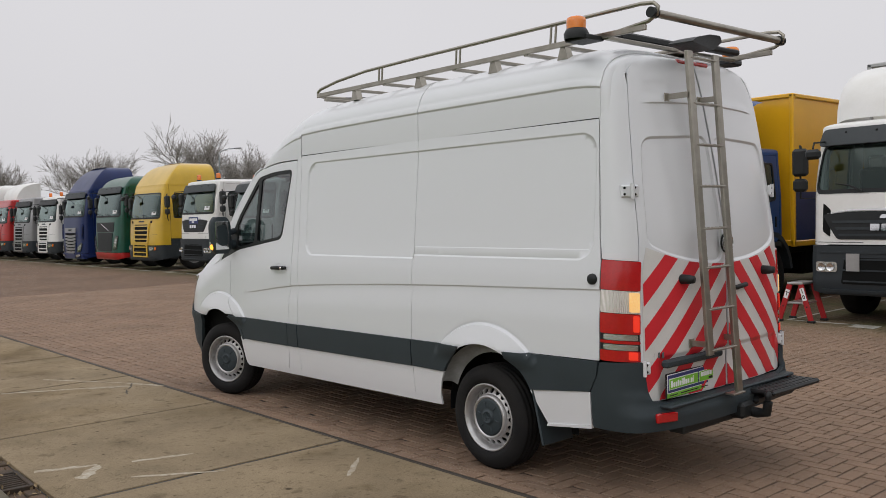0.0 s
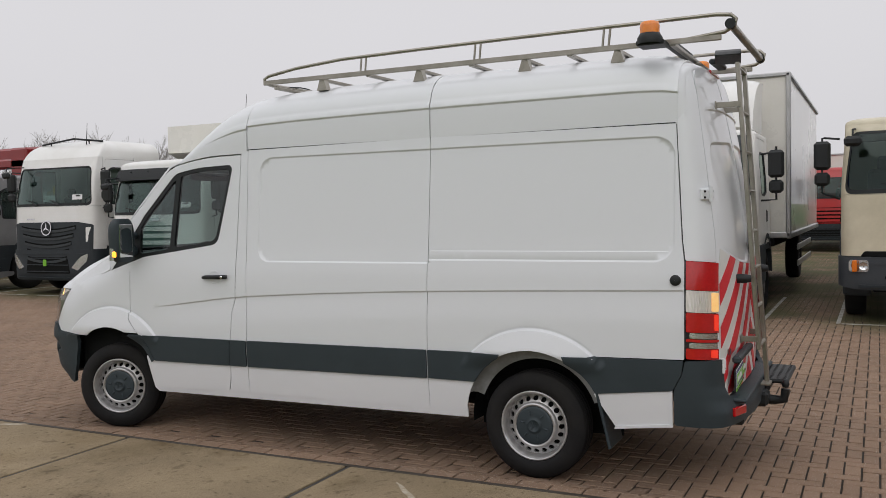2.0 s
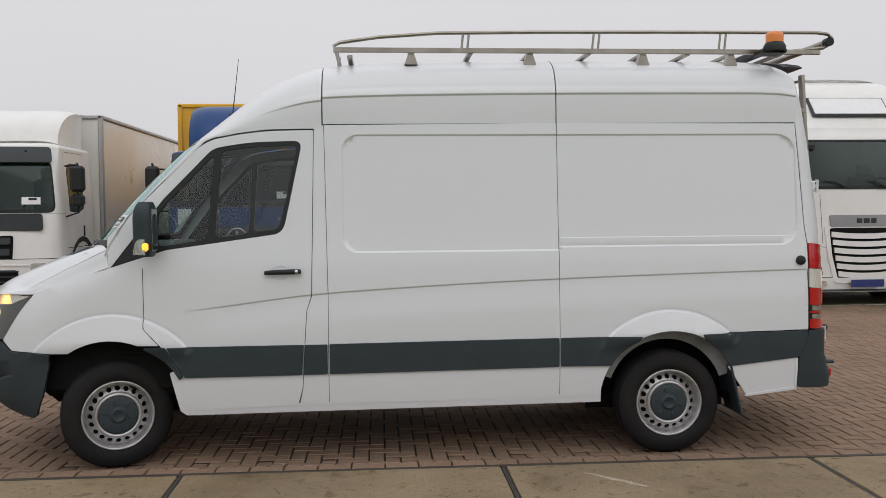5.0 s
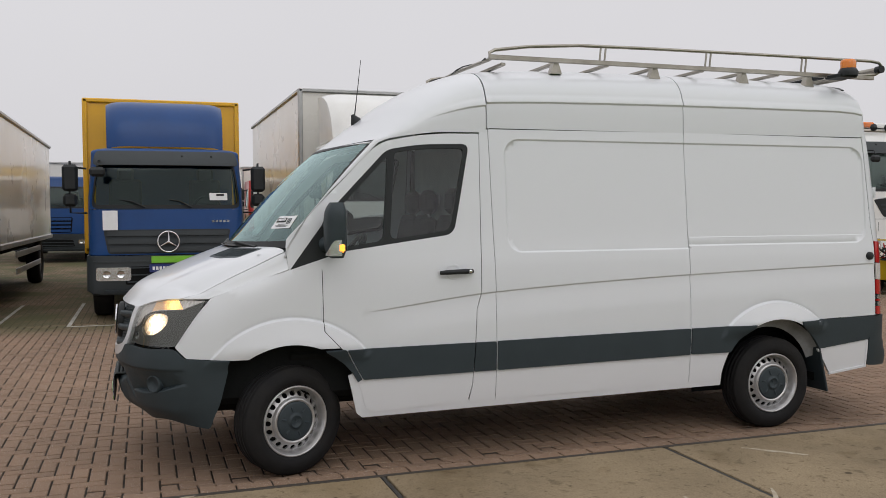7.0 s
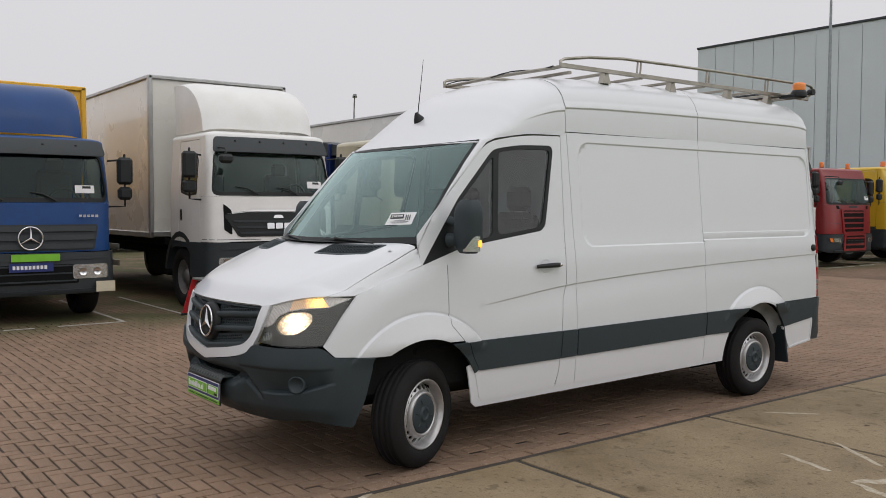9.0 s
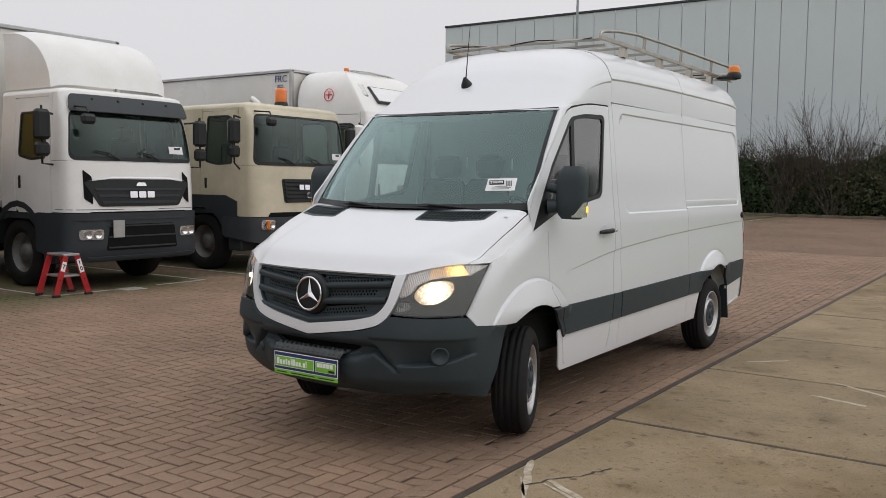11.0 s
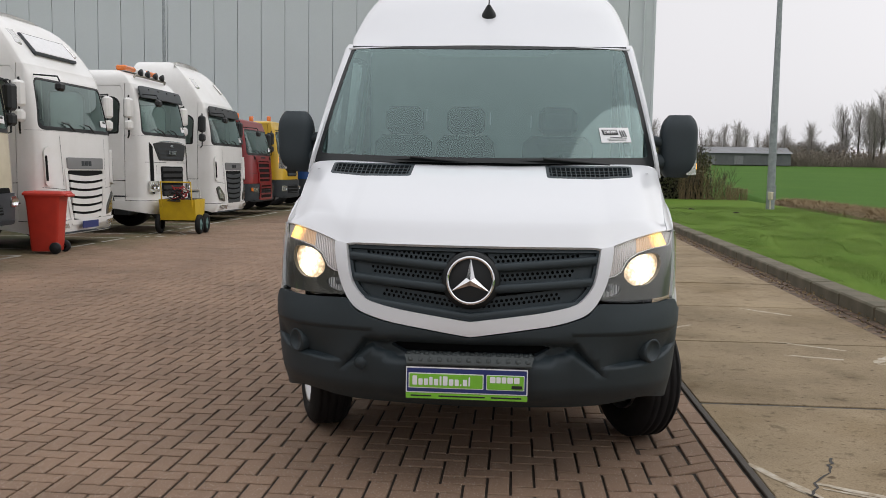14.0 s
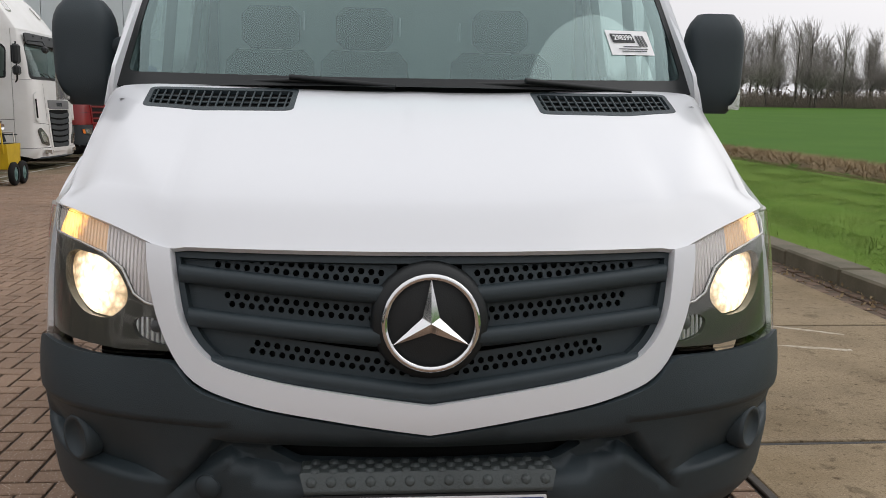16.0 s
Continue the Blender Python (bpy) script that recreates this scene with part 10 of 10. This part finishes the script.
# lamp posts ---------------------------------------------------------------------------------------
M_ZINC = mat("mottled galvanised steel", (0.34, 0.37, 0.38), 0.5, 0.6, (0.24, 0.27, 0.28), 6, 0.1, 40, 0.15)


def lamp_post(x, y, h, rz, r, label, arm=1.6):
    t = thing("lamp_post", pose(x, y, 0, 0, 0, rz), label, "lamp post", "yard lamp posts")
    part("pole", Geo().tube([(0, 0, 0), (0, 0, h * 0.15), (0, 0, h * 0.5), (0, 0, h)], [r, r * 0.93, r * 0.75, r * 0.5], 16), M_ZINC, t)
    part("arm", Geo().tube([(0, 0, h - 0.1), (0, 0, h + 0.25), (arm * 0.25, 0, h + 0.55), (arm * 0.6, 0, h + 0.7), (arm, 0, h + 0.75)], r * 0.38, 8), M_ZINC, t)
    ln = part("lantern", Geo().prism(rounded([(-0.35, -0.14), (0.35, -0.09), (0.35, 0.09), (-0.35, 0.14)], 0.06), -0.05, 0.07, pose(arm + 0.25, 0, h + 0.76, 0, -4, 0), 0.02), P_SILV, t)
    part("lens", Geo().box((arm + 0.28, 0, h + 0.70), (0.5, 0.18, 0.04), 0.01), M_LENS, ln)
    return t


pole = lamp_post(-4.78, -21.4, 9.6, 40, 0.16, "mottled galvanised lamp post on the lawn")
part("meter_box", Geo().box((0.17, 0.12, 0.62), (0.16, 0.14, 0.30), 0.02).box((0.12, 0.08, 0.30), (0.06, 0.06, 0.35), 0.01), P_CREAM, pole, "small cream meter box")
part("hatch", Geo().box((-0.03, 0.158, 0.75), (0.13, 0.012, 0.55), 0.008), M_ZINC, pole)
lamp_post(20.9, -27.0, 10.9, 120, 0.11, "tall grey lamp post before the warehouse", 1.1)
lamp_post(46, -17.3, 7.4, 150, 0.10, "grey lamp post behind the lorries")
lamp_post(36.7, 71, 7.2, 0, 0.10, "grey lamp post behind the lorries")

# small things -------------------------------------------------------------------------------------
M_BIN = mat("red bin plastic", (0.52, 0.035, 0.018), 0.45, 0, (0.44, 0.028, 0.015), 4, 0.1, 120, 0.08)
M_STOOL = mat("red painted steel", (0.42, 0.012, 0.016), 0.4, 0, (0.34, 0.01, 0.013), 6, 0.1, 90, 0.1)
M_TROL = mat("yellow painted steel", (0.62, 0.42, 0.012), 0.45, 0, (0.52, 0.34, 0.012), 5, 0.1, 90, 0.12)
M_TEAL = mat("grey green wheel disc", (0.10, 0.19, 0.18), 0.5)

bn = thing("wheelie_bin", pose(12.0, -0.38, 0, 0, 0, 100) @ Matrix.Diagonal((0.84, 0.86, 0.90, 1)), "red plastic wheelie bin before the lorries", "bin")
g = Geo()
secs = [(0.0, 0.40, 0.44), (0.05, 0.42, 0.46), (0.85, 0.50, 0.58), (0.93, 0.53, 0.62), (0.96, 0.55, 0.64)]
rows = []
for z, w, d in secs:
    o = rounded([(-w / 2, -d / 2), (w / 2, -d / 2), (w / 2, d / 2), (-w / 2, d / 2)], 0.05, 3)
    rows.append([(x, y, z + 0.04) for x, y in o])
g.grid(rows, wrap=True)
part("bin_body", g, M_BIN, bn)
lidp = rounded([(-0.29, -0.34), (0.29, -0.34), (0.29, 0.38), (-0.29, 0.38)], 0.06, 4)
part("lid", Geo().prism(lidp, 0.99, 1.06, bevel=0.035).box((0, 0.40, 0.99), (0.44, 0.07, 0.05), 0.02), M_BIN, bn, "red domed lid")
for s in (-1, 1):
    part("bin_wheel", Geo().lathe([(0.03, -0.03), (0.09, -0.03), (0.10, -0.02), (0.10, 0.02), (0.09, 0.03), (0.0005, 0.03)], 20, pose(s * 0.27, 0.22, 0.10, 0, 90 * s, 0)), M_BLACK, bn, "black bin wheel")
part("axle", Geo().tube([(-0.27, 0.22, 0.10), (0.27, 0.22, 0.10)], 0.012, 6), M_STEEL, bn)

st = thing("step_stool", pose(12.16, 6.05, 0) @ Matrix.Scale(0.92, 4), "red metal step stool with grey treads", "step stool")
part("tread", Geo().box((0, 0, 0.595), (0.44, 0.25, 0.035), 0.008), P_ALU, st, "grey top tread")
part("tread", Geo().box((0, 0, 0.29), (0.40, 0.30, 0.03), 0.008), P_ALU, st, "grey lower tread")
for sx in (-1, 1):
    for sy in (-1, 1):
        a, b = Vector((sx * 0.20, sy * 0.085, 0.58)), Vector((sx * 0.215, sy * 0.255, 0.03))
        m = look(a, b) @ pose(0, 0, -(b - a).length / 2)
        leg = part("leg", Geo().box((0, 0, 0), (0.025, 0.085, (b - a).length), 0.004, m), M_STOOL, st)
        part("foot", Geo().box(b + Vector((0, 0, -0.012)), (0.05, 0.12, 0.036), 0.008), M_BLACK, leg)
        part("bolt", Geo().lathe([(0.0005, 0.004), (0.011, 0.003), (0.012, -0.004)], 10, Matrix.Translation(a.lerp(b, 0.62) + Vector((sx * 0.015, 0, 0))) @ pose(0, 0, 0, 0, 90 * sx, 0)), M_BLACK, leg)
        if sx < 0:
            up = (a - b).normalized()
            across = up.cross(Vector((-1, 0, 0))).normalized()
            on = Matrix((across, up, across.cross(up))).transposed().to_4x4()
            mid = a.lerp(b, 0.27) + Vector((-0.016, 0, 0))
            tall = 0.14 if sy > 0 else 0.20
            patch = part("number_patch", Geo().box((0, 0, 0), (0.068, tall, 0.004), 0.001, Matrix.Translation(mid) @ on), M_PAPER, leg)
            for ch, v in ((("T", 0.0),) if sy > 0 else (("1", 0.045), ("0", -0.045))):
                words(ch, 0.085, Matrix.Translation(mid + up * v + Vector((-0.0025, 0, 0))) @ on, M_INK, patch, depth=0.001, bold=0.002)

tl = thing("battery_trolley", pose(11.62, -5.0, 0, 0, 0, 95), "yellow steel battery trolley with cables", "trolley")
part("tub", Geo().prism([(-0.28, 0.0), (0.36, 0.0), (0.44, 0.42), (-0.34, 0.42)], -0.36, 0.36, pose(0, 0, 0.28, 90, 0, 0)), M_TROL, tl)
# Near-black plate on the solid tub imitates its shaded hollow
part("tub_inside", Geo().box((0.04, 0, 0.702), (0.68, 0.64, 0.006), 0.002), M_SHADE, tl)
part("handle", Geo().tube([(0.42, -0.30, 0.55), (0.50, -0.30, 1.05), (0.50, 0.30, 1.05), (0.42, 0.30, 0.55)], 0.018, 8), M_TROL, tl)
part("handle", Geo().tube([(-0.30, -0.28, 0.66), (-0.38, -0.24, 0.88), (-0.38, 0.24, 0.88), (-0.30, 0.28, 0.66)], 0.016, 8), M_STEEL, tl)
part("cable", Geo().tube([(0.46 + 0.05 * math.sin(i * 1.3), -0.2 + 0.4 * ((i * 0.37) % 1), 0.78 + 0.12 * math.cos(i * 0.9)) for i in range(24)], 0.014, 5), M_BLACK, tl, "coiled black cable")
part("cable", Geo().tube([(0.42 + 0.06 * math.sin(i * 1.1), -0.1 + 0.35 * ((i * 0.29) % 1), 0.84 + 0.14 * math.cos(i * 1.4)) for i in range(18)], 0.012, 5), M_STOOL, tl, "red cable")
for s in (-1, 1):
    for px in (-0.24, 0.24):
        w = part("trolley_tyre", Geo().lathe([(0.12, -0.04), (0.17, -0.05), (0.195, -0.03), (0.20, 0.0), (0.195, 0.03), (0.17, 0.05), (0.12, 0.04)], 22, pose(px, s * 0.40, 0.20, 90 * s, 0, 0)), M_RUBBER, tl) if (px > 0 or s > 0) else None
        if w:
            part("wheel_disc", Geo().lathe([(0.12, 0.03), (0.06, 0.02), (0.04, 0.05), (0.0005, 0.055)][::-1], 18, pose(px, s * 0.40, 0.20, -90 * s, 0, 0)), M_TEAL, w)

gbn = thing("grit_bin", pose(1.62, -32.7, 0.04), "grey ribbed plastic grit bin with orange lid", "grit bin")
g = Geo().box((0, 0, 0.36), (1.22, 0.8, 0.66), 0.05)
for i in range(9):
    g.box((-0.52 + 0.13 * i, 0.40, 0.34), (0.05, 0.05, 0.60), 0.012)
part("bin_body", g, mat("grey bin plastic", (0.30, 0.31, 0.32), 0.6), gbn)
part("lid", Geo().box((0, 0, 0.74), (1.28, 0.86, 0.12), 0.04), mat("orange bin lid", (0.62, 0.22, 0.02), 0.5), gbn, "orange lid")
for i in (-1, 1):
    part("latch", Geo().box((i * 0.5, 0.44, 0.66), (0.05, 0.04, 0.14), 0.01), P_ALU, gbn)
sb = thing("stone_block", pose(0.42, -32.7, 0.04, 0, 0, 4), "rough tapered concrete block on the kerb", "block")
g = Geo()
rows = [[(x * k, y * k, z) for x, y in rounded([(-0.46, -0.4), (0.46, -0.4), (0.46, 0.4), (-0.46, 0.4)], 0.08, 3)] for z, k in ((0, 1), (0.45, 0.93), (0.86, 0.84), (0.92, 0.78))]
g.grid(rows, wrap=True).add(rows[-1], [tuple(range(len(rows[-1])))], True)
part("block_body", g, M_KERB, sb)
dm = thing("drum", pose(0.52, -32.7, 0.96), "small rusty red and white drum on the block", "drum")
part("drum_body", Geo().lathe([(0.001, 0.0), (0.18, 0.0), (0.185, 0.06), (0.18, 0.08), (0.18, 0.56), (0.185, 0.58)], 20), mat("rusty red drum", (0.22, 0.06, 0.035), 0.7, 0, (0.14, 0.045, 0.03), 5, 0.2, 40, 0.2), dm)
part("drum_lid", Geo().lathe([(0.185, 0.58), (0.18, 0.66), (0.001, 0.67)], 20), M_PAPER, dm, "pale drum lid")

# pavers: herringbone laid square to the strip, one by one -----------------------------------------
rngp = random.Random(3)


def paver_verts(cx, cy, lx, ly, z, tx, ty):
    """A paver with a worn, rounded top edge."""
    hx, hy, b = lx / 2, ly / 2, 0.004
    out = []
    for px, py, dz in ((-hx, -hy, -0.03), (hx, -hy, -0.03), (hx, hy, -0.03), (-hx, hy, -0.03), (-hx, -hy, -0.003), (hx, -hy, -0.003), (hx, hy, -0.003), (-hx, hy, -0.003), (-hx + b, -hy + b, 0), (hx - b, -hy + b, 0), (hx - b, hy - b, 0), (-hx + b, hy - b, 0)):
        out.append((cx + px, cy + py, z + dz + px * tx + py * ty))
    return out


PF = [(0, 1, 5, 4), (1, 2, 6, 5), (2, 3, 7, 6), (3, 0, 4, 7), (4, 5, 9, 8), (5, 6, 10, 9), (6, 7, 11, 10), (7, 4, 8, 11), (8, 9, 10, 11)]
near_me = {}
for k, (lx, ly) in enumerate(((2 * U - 0.0125, U - 0.0125), (U - 0.0125, 2 * U - 0.0125))):
    g = Geo()
    g.add(paver_verts(0, 0, lx, ly, 0, 0, 0), PF, True)
    near_me[k] = g.mesh("paver", M_BRICK)
pv, pf = [], []
X0 = EDGE + 0.012 + U + 0.002
nx, ny = int((BX1 - X0) / U), int((BY1 - BY0) / U)
count = 0
for iy in range(ny):
    for ix in range(nx):
        k = (ix - iy) % 4
        if k == 0 and ix + 1 < nx:
            lx, ly, cx, cy, kk = 2 * U - 0.0125, U - 0.0125, X0 + (ix + 1) * U, BY0 + (iy + 0.5) * U, 0
        elif k == 3 and iy + 1 < ny:
            lx, ly, cx, cy, kk = U - 0.0125, 2 * U - 0.0125, X0 + (ix + 0.5) * U, BY0 + (iy + 1) * U, 1
        elif (k == 1 and ix == 0) or (k == 2 and iy == 0) or (k == 0 and ix + 1 == nx):
            lx, ly, cx, cy, kk = U - 0.0125, U - 0.0125, X0 + (ix + 0.5) * U, BY0 + (iy + 0.5) * U, 2
        else:
            continue
        z = 0.002 * noise.noise(Vector((cx * 0.6, cy * 0.6, 5))) + rngp.uniform(-0.0016, 0.0016) - 0.002 + dip(cx, cy)
        slope = (dip(cx + 0.05, cy) - dip(cx - 0.05, cy)) / 0.1
        tx, ty = slope + rngp.uniform(-0.010, 0.010), rngp.uniform(-0.010, 0.010)
        if kk < 2 and count < 290 and 4.3 < cx < 7.1 and 9.35 < cy < 11.9:
            ob = new("paver", near_me[kk])
            ob.parent = pave
            ob.matrix_local = pose(cx, cy, z, math.degrees(ty), -math.degrees(tx), rngp.uniform(-0.5, 0.5))
            count += 1
            continue
        o = len(pv)
        pv += paver_verts(cx, cy, lx, ly, z, tx, ty)
        pf += [tuple(i + o for i in q) for q in PF]
# the row along the steel edge
for iy in range(int((BY1 - BY0) / (2 * U))):
    o = len(pv)
    pv += paver_verts(EDGE + 0.008 + U / 2, BY0 + (iy + 0.5) * 2 * U, U - 0.010, 2 * U - 0.011, rngp.uniform(-0.004, 0.001), rngp.uniform(-0.01, 0.01), rngp.uniform(-0.01, 0.01))
    pf += [tuple(i + o for i in q) for q in PF]
g = Geo()
g.v, g.f, g.flat = pv, pf, [True] * len(pf)
part("pavers", g, M_BRICK, pave, "brown clinker pavers")["kind"] = "stuff"
